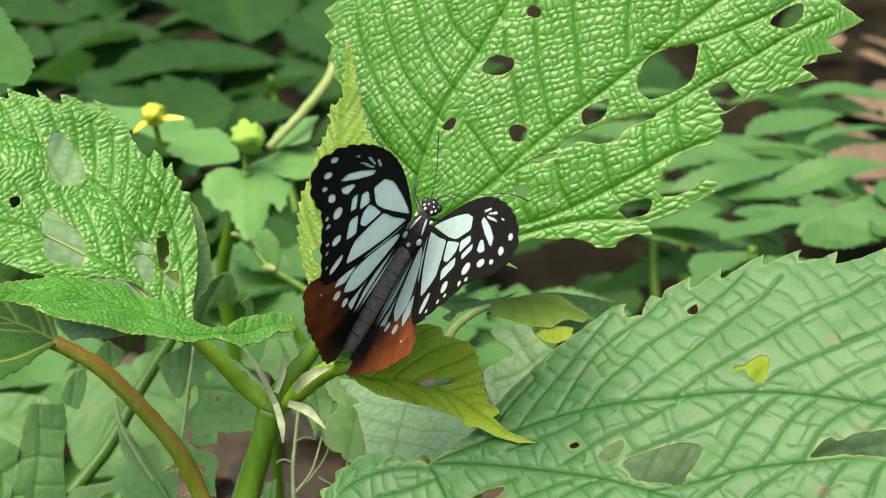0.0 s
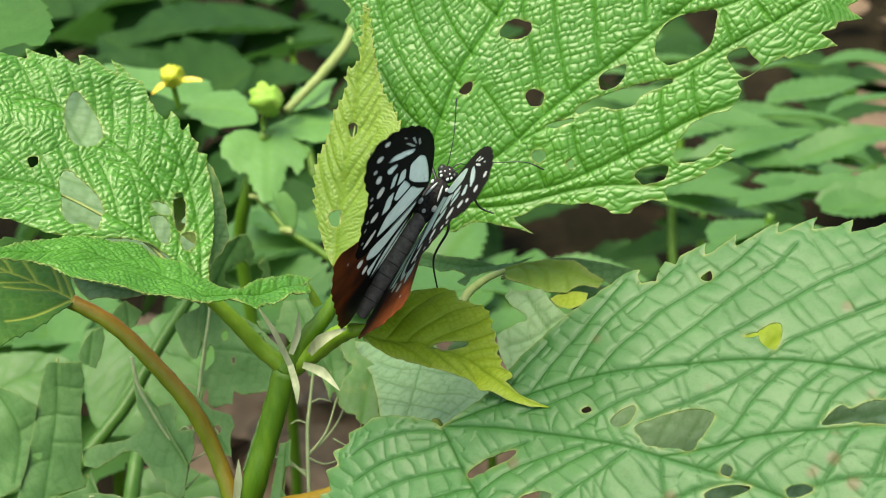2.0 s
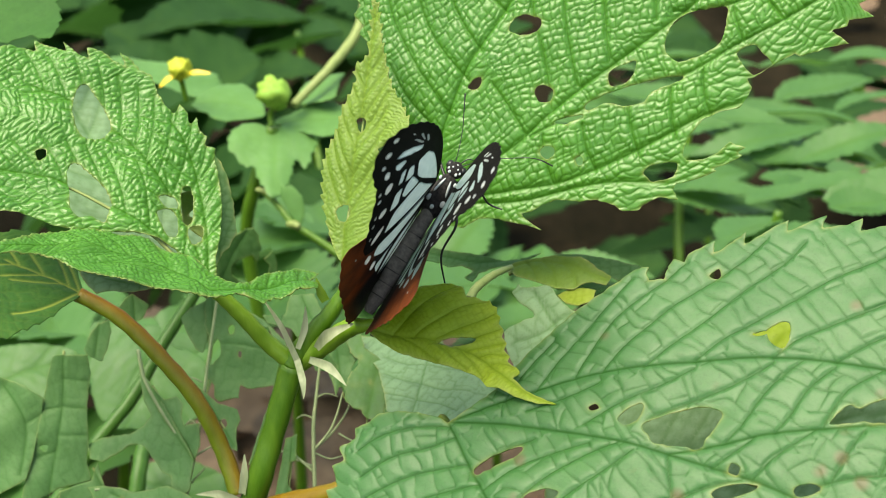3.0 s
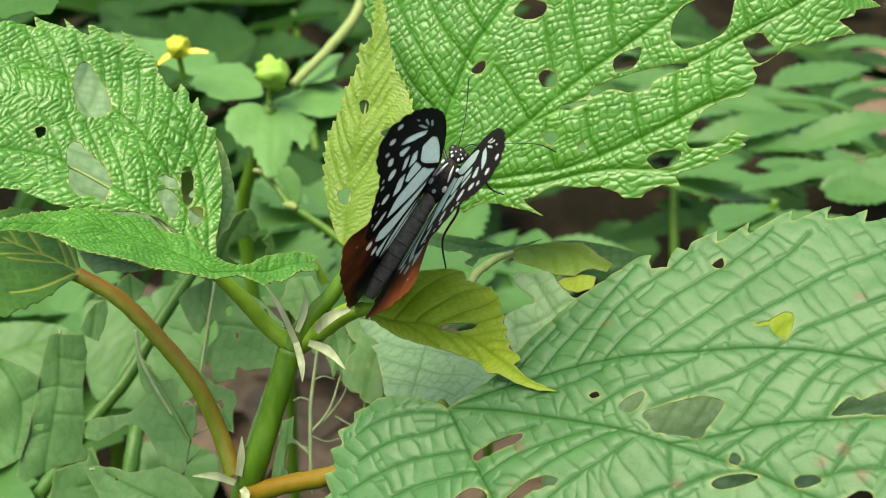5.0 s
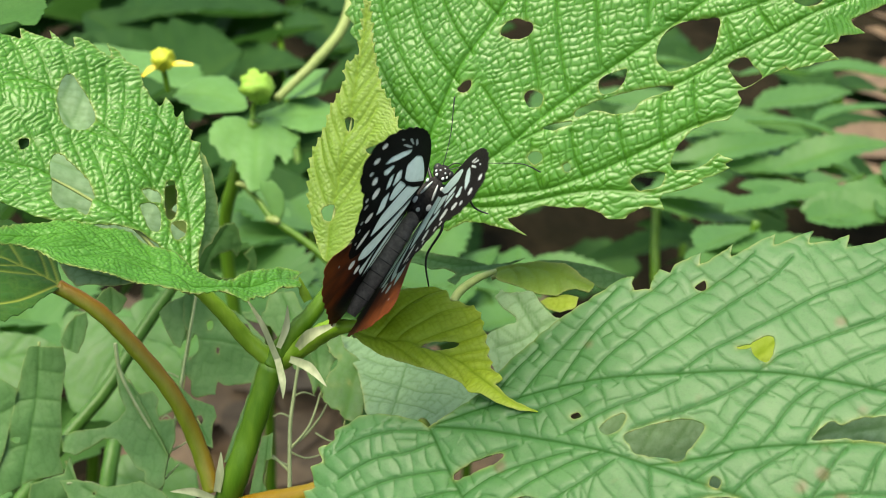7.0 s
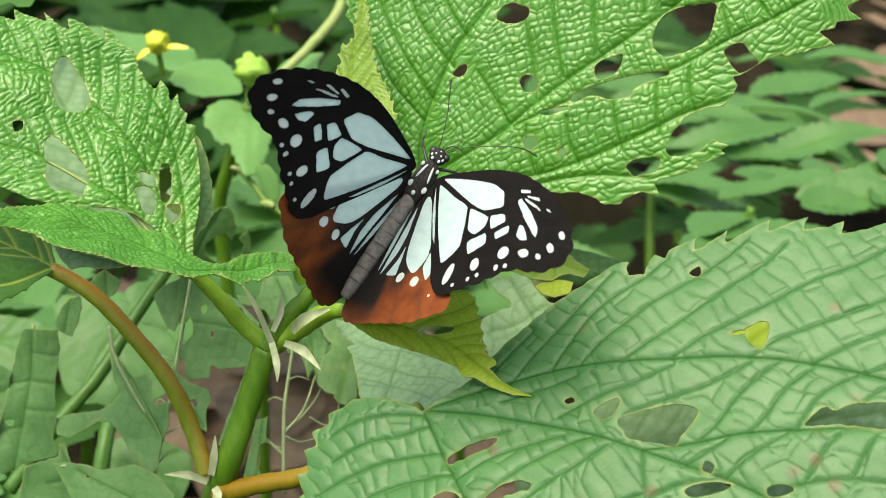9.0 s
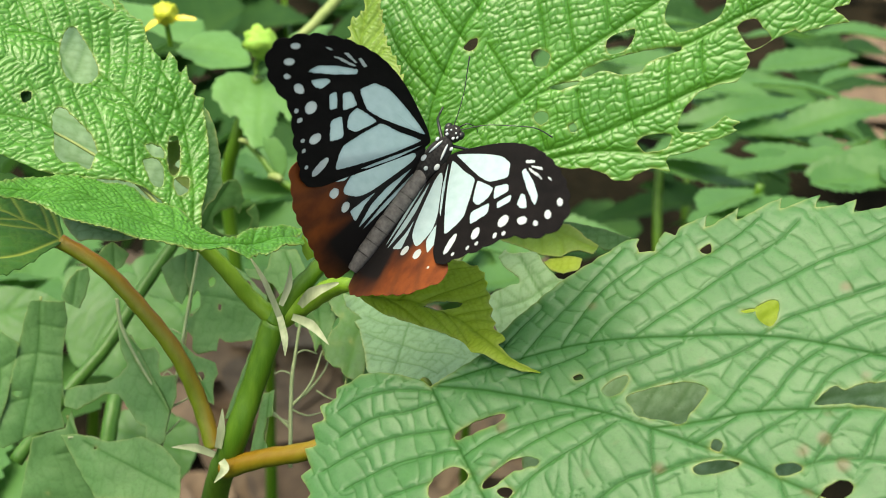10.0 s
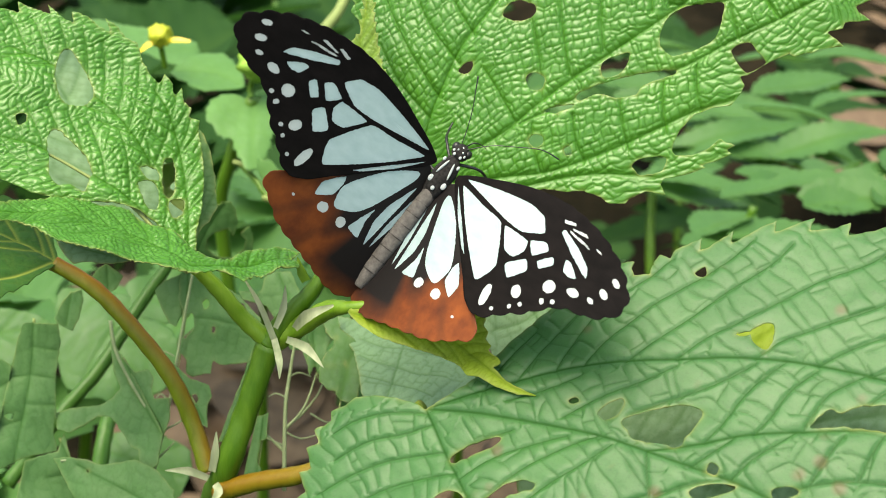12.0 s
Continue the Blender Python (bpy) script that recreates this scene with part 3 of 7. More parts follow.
    # the large upper leaf
    edge = [(-0.7, -0.6), (-4.9, 4.4), (-4.3, 13.9), (-1.1, 23.1), (3.0, 31.0), (3.8, 33.3), (5.4, 34.3), (4.9, 38.4), (6.6, 39.3), (6.1, 42.4), (8.5, 43.1), (8.4, 46.9), (11.3, 46.9), (11.3, 51.4), (15.3, 51.4), (17.2, 56.7), (29.4, 60.8), (48.1, 52.2), (69.5, 32.7), (82.6, 12.8), (92.3, -7.0), (95.3, -18.7), (87.6, -17.5), (87.7, -18.9), (88.5, -21.2), (86.0, -19.8), (84.4, -19.0), (83.3, -19.8), (80.5, -18.6), (81.2, -20.4), (81.8, -22.7), (77.8, -20.7), (76.4, -20.6), (73.0, -19.3), (72.5, -18.3), (67.2, -17.5), (64.0, -17.6), (62.5, -16.9), (62.3, -18.7), (60.7, -19.9), (58.0, -20.7), (54.6, -19.0), (51.0, -18.5), (47.1, -19.5)]
    edge += [(44.6, -21.2), (43.8, -22.0), (44.0, -23.1), (46.7, -24.9), (49.7, -25.4), (52.8, -25.1), (53.3, -26.3), (54.6, -27.8), (52.7, -27.5), (53.1, -28.8), (50.2, -28.4), (47.0, -27.3), (47.4, -28.2), (44.2, -27.6), (39.6, -25.8), (38.5, -26.4), (38.3, -28.5), (35.5, -26.0), (32.0, -25.3), (30.9, -25.9), (28.1, -24.2), (27.4, -22.1), (25.3, -19.3), (22.4, -17.6), (18.9, -14.6), (16.2, -13.7), (13.4, -13.6), (11.3, -12.7), (11.7, -14.8), (12.9, -17.9), (10.9, -15.3), (8.9, -13.2), (6.5, -10.5), (3.7, -8.3), (-0.2, -8.0), (-2.4, -5.8)]
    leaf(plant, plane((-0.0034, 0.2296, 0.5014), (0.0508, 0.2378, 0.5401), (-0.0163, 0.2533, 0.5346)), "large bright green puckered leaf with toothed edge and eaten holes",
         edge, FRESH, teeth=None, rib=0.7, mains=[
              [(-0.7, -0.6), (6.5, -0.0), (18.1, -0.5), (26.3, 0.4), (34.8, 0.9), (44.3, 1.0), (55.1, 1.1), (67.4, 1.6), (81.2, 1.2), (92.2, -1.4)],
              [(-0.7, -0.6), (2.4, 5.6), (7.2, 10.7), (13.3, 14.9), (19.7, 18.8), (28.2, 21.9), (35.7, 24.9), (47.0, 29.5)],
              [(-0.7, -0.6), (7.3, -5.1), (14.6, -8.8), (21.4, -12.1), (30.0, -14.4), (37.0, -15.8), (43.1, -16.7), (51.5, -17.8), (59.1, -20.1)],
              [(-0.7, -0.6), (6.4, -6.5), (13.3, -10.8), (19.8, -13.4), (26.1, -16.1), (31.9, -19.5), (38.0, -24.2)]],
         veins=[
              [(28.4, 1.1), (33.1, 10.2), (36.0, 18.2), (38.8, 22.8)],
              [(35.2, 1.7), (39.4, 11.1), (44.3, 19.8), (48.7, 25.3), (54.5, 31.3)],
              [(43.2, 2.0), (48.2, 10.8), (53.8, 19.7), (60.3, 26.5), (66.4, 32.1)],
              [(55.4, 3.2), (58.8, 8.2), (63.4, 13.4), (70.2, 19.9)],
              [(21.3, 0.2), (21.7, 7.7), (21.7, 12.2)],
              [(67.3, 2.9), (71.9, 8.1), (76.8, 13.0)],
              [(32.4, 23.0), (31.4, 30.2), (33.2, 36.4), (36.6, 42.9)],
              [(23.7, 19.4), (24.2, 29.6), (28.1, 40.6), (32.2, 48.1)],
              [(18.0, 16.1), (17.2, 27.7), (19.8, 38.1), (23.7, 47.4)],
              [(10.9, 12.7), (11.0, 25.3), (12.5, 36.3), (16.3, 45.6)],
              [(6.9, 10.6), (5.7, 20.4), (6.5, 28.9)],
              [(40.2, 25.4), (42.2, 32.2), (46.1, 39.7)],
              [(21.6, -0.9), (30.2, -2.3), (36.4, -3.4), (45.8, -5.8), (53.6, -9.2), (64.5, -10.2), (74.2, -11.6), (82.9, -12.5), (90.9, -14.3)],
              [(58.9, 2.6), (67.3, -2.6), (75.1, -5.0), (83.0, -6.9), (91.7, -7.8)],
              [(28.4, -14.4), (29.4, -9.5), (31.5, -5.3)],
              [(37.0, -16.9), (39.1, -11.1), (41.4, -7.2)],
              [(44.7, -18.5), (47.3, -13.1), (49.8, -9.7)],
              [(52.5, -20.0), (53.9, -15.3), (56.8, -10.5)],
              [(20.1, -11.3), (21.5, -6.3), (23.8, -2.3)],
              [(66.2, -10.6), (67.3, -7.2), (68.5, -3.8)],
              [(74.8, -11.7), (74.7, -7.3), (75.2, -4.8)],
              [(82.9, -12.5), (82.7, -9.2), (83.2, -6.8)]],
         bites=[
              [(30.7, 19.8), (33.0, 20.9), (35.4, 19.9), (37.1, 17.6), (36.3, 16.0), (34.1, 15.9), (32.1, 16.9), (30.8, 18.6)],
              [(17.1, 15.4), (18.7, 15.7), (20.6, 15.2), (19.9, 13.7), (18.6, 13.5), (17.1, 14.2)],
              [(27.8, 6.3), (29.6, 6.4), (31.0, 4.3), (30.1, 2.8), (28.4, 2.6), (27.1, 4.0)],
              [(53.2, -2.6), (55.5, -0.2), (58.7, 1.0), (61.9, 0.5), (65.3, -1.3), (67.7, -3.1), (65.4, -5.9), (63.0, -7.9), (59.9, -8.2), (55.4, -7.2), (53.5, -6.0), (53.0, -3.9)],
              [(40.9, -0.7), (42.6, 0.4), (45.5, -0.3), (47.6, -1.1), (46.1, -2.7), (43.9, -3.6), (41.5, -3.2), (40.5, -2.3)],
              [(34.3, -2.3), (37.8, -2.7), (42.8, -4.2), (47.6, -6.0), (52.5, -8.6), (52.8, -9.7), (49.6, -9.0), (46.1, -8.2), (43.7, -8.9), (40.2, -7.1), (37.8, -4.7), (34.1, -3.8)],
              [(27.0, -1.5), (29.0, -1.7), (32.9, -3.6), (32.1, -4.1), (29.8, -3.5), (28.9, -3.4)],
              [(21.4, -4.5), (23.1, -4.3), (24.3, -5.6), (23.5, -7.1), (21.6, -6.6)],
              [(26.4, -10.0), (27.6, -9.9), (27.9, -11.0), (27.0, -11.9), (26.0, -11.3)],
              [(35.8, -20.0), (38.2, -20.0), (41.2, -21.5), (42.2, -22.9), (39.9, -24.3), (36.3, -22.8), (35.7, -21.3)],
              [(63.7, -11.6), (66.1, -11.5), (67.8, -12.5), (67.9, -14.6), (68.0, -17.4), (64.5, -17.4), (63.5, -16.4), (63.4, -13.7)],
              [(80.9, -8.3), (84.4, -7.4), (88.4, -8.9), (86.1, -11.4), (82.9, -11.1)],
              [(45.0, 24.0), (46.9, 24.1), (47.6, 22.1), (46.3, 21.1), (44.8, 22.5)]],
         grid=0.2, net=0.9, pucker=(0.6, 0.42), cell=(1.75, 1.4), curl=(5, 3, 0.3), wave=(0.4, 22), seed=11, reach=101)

    # the young leaf beside it
    leaf(plant, plane((-0.0214, 0.2100, 0.4983), (-0.0150, 0.2406, 0.5366), (-0.0085, 0.2219, 0.5182)), "young yellow-green leaf with fine teeth, standing upright",
         [(-0.9, 1.1), (0.5, 2.5), (3.5, 4.2), (7.4, 5.6), (11.8, 7.0), (15.8, 7.5), (20.1, 7.9), (23.3, 6.9), (26.9, 5.7), (29.8, 5.5), (33.6, 4.1), (36.4, 3.5), (38.4, 4.0), (41.2, 1.9), (46.6, 2.3), (52.9, 2.3), (44.2, -0.5), (36.0, -3.3), (31.5, -6.4), (27.5, -8.7), (25.0, -9.8), (20.7, -9.1), (13.3, -7.9), (7.6, -5.3), (2.0, -2.7), (-0.1, -0.7)],
         YOUNG, teeth=(0.9, 2.4), mains=[
              [(-0.9, 1.1), (7.1, 1.8), (16.1, 1.6), (27.6, 1.5), (39.4, 1.6), (51.5, 2.2)]], rib=0.4, branches=[dict(main=[(-0.9, 1.1), (7.1, 1.8), (16.1, 1.6), (27.6, 1.5), (39.4, 1.6), (51.5, 2.2)], pitch=4.2, angle=36, length=14, bend=0.5, seed=8)],
         bites=[
              [(27.3, 2.5), (28.4, 1.6), (27.9, 0.4), (26.3, 0.2), (25.1, 1.2)],
              [(8.9, 3.9), (10.1, 3.2), (10.5, 1.5), (8.5, 0.8), (7.0, 1.6), (7.2, 3.1)],
              [(21.8, -3.1), (22.9, -5.5), (22.3, -7.0), (20.6, -4.8)]],
         grid=0.18, pucker=(0.5, 0.34), cell=(1.2, 1.0), curl=(2, 4.0, 0.2), wave=(0.5, 14), seed=21, reach=50)

    # the left leaf, folded along its midrib
    mid, arm, top = [
              [(-0.2, -0.2), (12.3, -6.6), (23.7, -9.0), (35.5, -9.9), (45.7, -7.7)],
              [(-0.2, -0.2), (8.4, -11.2), (17.6, -18.9), (26.9, -24.0), (37.6, -27.1), (48.3, -27.4)],
              [(-0.2, -0.2), (4.1, -10.7), (8.8, -19.2), (14.2, -26.3), (20.6, -31.6)]]
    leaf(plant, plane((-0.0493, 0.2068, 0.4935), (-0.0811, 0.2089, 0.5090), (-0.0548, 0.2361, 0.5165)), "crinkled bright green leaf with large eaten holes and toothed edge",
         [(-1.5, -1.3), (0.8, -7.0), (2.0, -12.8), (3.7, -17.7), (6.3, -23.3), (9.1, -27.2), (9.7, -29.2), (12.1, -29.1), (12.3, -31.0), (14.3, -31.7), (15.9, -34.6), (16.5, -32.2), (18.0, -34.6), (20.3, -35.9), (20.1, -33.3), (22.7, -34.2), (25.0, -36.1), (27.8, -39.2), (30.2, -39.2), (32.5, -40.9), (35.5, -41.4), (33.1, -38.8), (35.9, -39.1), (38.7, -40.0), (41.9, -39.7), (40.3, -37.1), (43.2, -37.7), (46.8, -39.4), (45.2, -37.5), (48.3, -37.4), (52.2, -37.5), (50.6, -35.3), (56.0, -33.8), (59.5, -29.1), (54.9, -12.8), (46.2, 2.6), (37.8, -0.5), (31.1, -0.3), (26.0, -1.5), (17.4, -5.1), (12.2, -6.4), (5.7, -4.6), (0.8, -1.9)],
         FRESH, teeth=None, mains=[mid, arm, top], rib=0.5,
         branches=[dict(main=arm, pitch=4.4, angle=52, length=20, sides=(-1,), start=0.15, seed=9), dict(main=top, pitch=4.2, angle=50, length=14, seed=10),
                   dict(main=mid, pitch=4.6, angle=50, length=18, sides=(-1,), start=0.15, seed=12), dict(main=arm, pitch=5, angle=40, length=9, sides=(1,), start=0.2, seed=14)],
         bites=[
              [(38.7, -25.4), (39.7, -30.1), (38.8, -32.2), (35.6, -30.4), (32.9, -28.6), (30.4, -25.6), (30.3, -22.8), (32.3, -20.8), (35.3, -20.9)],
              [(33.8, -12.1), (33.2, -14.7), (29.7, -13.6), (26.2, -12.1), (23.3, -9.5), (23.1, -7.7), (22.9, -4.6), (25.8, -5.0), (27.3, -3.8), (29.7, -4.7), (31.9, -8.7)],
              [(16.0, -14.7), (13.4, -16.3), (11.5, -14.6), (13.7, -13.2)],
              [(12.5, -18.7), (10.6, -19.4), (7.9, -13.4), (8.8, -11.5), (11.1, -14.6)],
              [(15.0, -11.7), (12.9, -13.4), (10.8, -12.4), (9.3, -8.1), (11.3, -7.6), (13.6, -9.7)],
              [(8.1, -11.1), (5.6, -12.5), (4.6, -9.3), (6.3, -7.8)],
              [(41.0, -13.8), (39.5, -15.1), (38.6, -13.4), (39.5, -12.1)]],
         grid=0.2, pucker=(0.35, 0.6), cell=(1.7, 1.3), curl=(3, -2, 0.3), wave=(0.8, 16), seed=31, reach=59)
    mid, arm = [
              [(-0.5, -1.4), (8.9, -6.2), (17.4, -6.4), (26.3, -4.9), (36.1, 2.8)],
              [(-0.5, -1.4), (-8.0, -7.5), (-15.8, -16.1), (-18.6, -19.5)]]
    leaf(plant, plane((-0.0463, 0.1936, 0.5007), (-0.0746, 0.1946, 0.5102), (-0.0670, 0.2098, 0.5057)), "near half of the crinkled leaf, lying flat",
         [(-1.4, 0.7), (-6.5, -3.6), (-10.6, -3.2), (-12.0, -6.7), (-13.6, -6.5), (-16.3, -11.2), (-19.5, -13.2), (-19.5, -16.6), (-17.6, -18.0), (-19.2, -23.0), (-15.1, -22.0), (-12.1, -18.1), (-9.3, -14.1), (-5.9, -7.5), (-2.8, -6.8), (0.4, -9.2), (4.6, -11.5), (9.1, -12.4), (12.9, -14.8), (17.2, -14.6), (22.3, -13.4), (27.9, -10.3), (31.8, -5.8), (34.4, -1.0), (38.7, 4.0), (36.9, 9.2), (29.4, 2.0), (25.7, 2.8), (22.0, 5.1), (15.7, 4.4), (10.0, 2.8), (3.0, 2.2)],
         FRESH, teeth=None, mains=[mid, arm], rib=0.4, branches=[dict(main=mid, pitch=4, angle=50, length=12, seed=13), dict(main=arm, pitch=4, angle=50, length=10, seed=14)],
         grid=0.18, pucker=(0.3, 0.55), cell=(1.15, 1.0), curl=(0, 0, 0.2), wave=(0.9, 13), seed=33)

    leaf(plant, plane((-0.0656, 0.2011, 0.4999), (-0.0365, 0.2011, 0.4924), (-0.0610, 0.2250, 0.5174)), "pale underside of the folded leaf, torn along its edge",
         [(-7.7, 2.2), (-3.8, 2.4), (2.6, 2.1), (8.0, 1.6), (10.5, 1.0), (7.0, -0.8), (3.5, -2.3), (0.7, -2.5), (-1.7, -3.6), (-4.0, -2.0)], PALE_UNDER, teeth=None, mains=[[(-6.9, 1.7), (0.1, -0.3), (7.8, 0.3)]], grid=0.35, pucker=(0.4, 0.2), cell=(2.0, 1.6), curl=(0, 2, 0), seed=35)
    leaf(plant, plane((-0.0490, 0.2341, 0.4987), (-0.0211, 0.2341, 0.4876), (-0.0424, 0.2582, 0.5153)), "pale green leaf standing on edge behind the crinkled leaf",
         [(-6.2, 10.1), (-4.1, 8.4), (-1.3, 5.0), (1.5, -0.1), (3.9, -6.4), (3.4, -10.0), (2.4, -11.5), (2.1, -14.6), (-0.6, -13.6), (-3.8, -1.5)], GREYED, teeth=None, mains=[[(-5.3, 9.0), (-1.1, -0.4), (2.1, -12.6)]], grid=0.35, pucker=(0.4, 0.2), cell=(2.0, 1.6), seed=37)
    leaf(plant, plane((-0.0578, 0.2255, 0.4993), (-0.0281, 0.2255, 0.4951), (-0.0549, 0.2468, 0.5202)), "scrap of yellow-green leaf seen through the eaten holes",
         [(-0.4, 5.4), (2.2, 6.6), (3.2, 2.8), (1.9, 1.2), (5.8, -0.4), (6.6, -4.2), (4.8, -3.0), (1.5, -1.0)], YOUNG, teeth=None, grid=0.4, pucker=(0.3, 0.2), cell=(1.6, 1.3), seed=38)

    # the leaf on the red stalk, its shade in the dark green
    mid = [(0.0, 0.0), (6.6, -1.5), (16.0, -1.6)]
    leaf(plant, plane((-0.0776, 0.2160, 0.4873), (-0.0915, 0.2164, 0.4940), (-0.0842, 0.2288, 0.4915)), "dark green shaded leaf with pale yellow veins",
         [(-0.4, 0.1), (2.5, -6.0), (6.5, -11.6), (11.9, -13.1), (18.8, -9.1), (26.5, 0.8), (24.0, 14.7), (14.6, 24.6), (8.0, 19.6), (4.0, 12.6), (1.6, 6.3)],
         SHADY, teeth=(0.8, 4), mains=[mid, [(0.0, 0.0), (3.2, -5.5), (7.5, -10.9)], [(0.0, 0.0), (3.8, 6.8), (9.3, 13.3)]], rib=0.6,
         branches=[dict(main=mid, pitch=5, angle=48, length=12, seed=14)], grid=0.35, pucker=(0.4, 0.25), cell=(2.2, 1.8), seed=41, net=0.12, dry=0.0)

    # the drooping yellow leaf below the butterfly
    leaf(plant, plane((-0.0185, 0.2014, 0.4884), (0.0075, 0.1837, 0.4859), (0.0056, 0.2008, 0.4955)), "drooping yellow-green young leaf lit through from above",
         [(1.4, -0.8), (2.5, 2.3), (3.0, 5.7), (4.5, 9.5), (6.9, 12.0), (11.6, 14.4), (14.1, 14.6), (16.1, 13.1), (17.3, 13.9), (19.0, 13.9), (20.2, 14.5), (21.2, 13.7), (22.4, 13.7), (22.7, 12.6), (24.1, 12.2), (24.2, 11.0), (25.7, 10.2), (26.1, 8.8), (27.6, 8.1), (27.8, 6.7), (29.4, 6.0), (29.5, 5.0), (31.3, 4.7), (32.9, 3.9), (32.1, 2.6), (35.3, 1.6), (38.7, 1.7), (41.6, 1.7), (38.3, 0.3), (34.0, -0.4), (30.8, -0.4), (28.7, -1.1), (26.4, 0.0), (23.1, -0.1), (18.7, -1.0), (12.8, -1.8), (9.2, -2.2), (6.1, -1.9), (3.4, -1.4)],
         OLIVE, teeth=None, mains=[
              [(1.6, -0.7), (9.5, 1.4), (16.2, 3.0), (23.4, 3.5), (28.8, 2.5), (35.4, 1.4), (41.1, 1.6)]], rib=0.5, veins=[
              [(6.1, 0.6), (7.9, 5.9), (10.0, 10.9), (13.0, 14.3)],
              [(10.6, 1.7), (13.3, 6.5), (16.2, 11.2), (19.6, 13.9)],
              [(14.5, 2.6), (17.7, 6.7), (20.7, 10.0), (22.8, 13.0)],
              [(18.0, 3.0), (21.1, 6.2), (23.4, 8.5), (25.2, 10.3)],
              [(21.5, 3.5), (23.9, 5.6), (27.0, 8.0)],
              [(24.0, 3.4), (26.1, 5.1), (28.8, 6.2)],
              [(26.7, 2.9), (28.4, 4.2), (31.2, 4.5)],
              [(8.5, 0.9), (12.7, 0.5), (17.9, -0.8)],
              [(15.2, 2.6), (18.9, 1.6), (23.4, 0.3)],
              [(19.7, 3.4), (22.9, 2.3), (26.7, 0.4)]],
         bites=[
              [(15.3, 2.4), (17.4, 4.4), (21.6, 6.8), (21.8, 5.2), (18.8, 3.3)]],
         grid=0.18, pucker=(0.6, 0.22), cell=(1.3, 1.0), curl=(2, 3, 0.4), wave=(0.6, 14), seed=51, reach=44)

    # the broad leaf on the right
    edge = [(0.5, -0.6), (6.7, 5.8), (9.1, 9.4), (11.5, 15.0), (15.2, 20.8), (17.8, 24.9), (20.1, 27.4), (23.2, 30.8), (27.3, 35.4), (29.6, 36.0), (29.5, 34.5), (30.2, 33.1), (33.1, 34.1), (32.8, 36.3), (33.6, 38.4), (35.5, 37.9), (36.0, 39.9), (40.1, 43.4), (40.3, 40.5), (41.8, 41.7), (45.1, 45.9), (45.4, 43.1), (48.8, 46.6), (52.0, 49.6), (52.2, 46.9), (55.2, 49.4), (58.2, 51.8), (57.9, 48.8), (61.6, 50.0), (64.5, 52.0), (64.5, 49.1), (68.5, 50.9), (72.6, 53.5), (72.7, 50.9), (78.0, 54.0), (83.5, 48.4), (89.4, 33.2), (89.2, 13.1), (80.6, -4.2), (61.5, -18.5), (36.3, -28.2), (6.6, -33.2), (-10.2, -32.4), (-15.2, -27.3)]
    edge += [(-14.5, -25.5), (-18.2, -23.0), (-16.7, -21.1), (-19.4, -18.1), (-17.1, -16.8), (-19.7, -13.4), (-17.4, -11.9), (-19.5, -9.7), (-16.7, -7.4), (-17.7, -5.5), (-15.7, -4.2), (-13.5, -1.7), (-9.9, -0.6), (-6.0, -0.1), (-2.3, -0.1)]
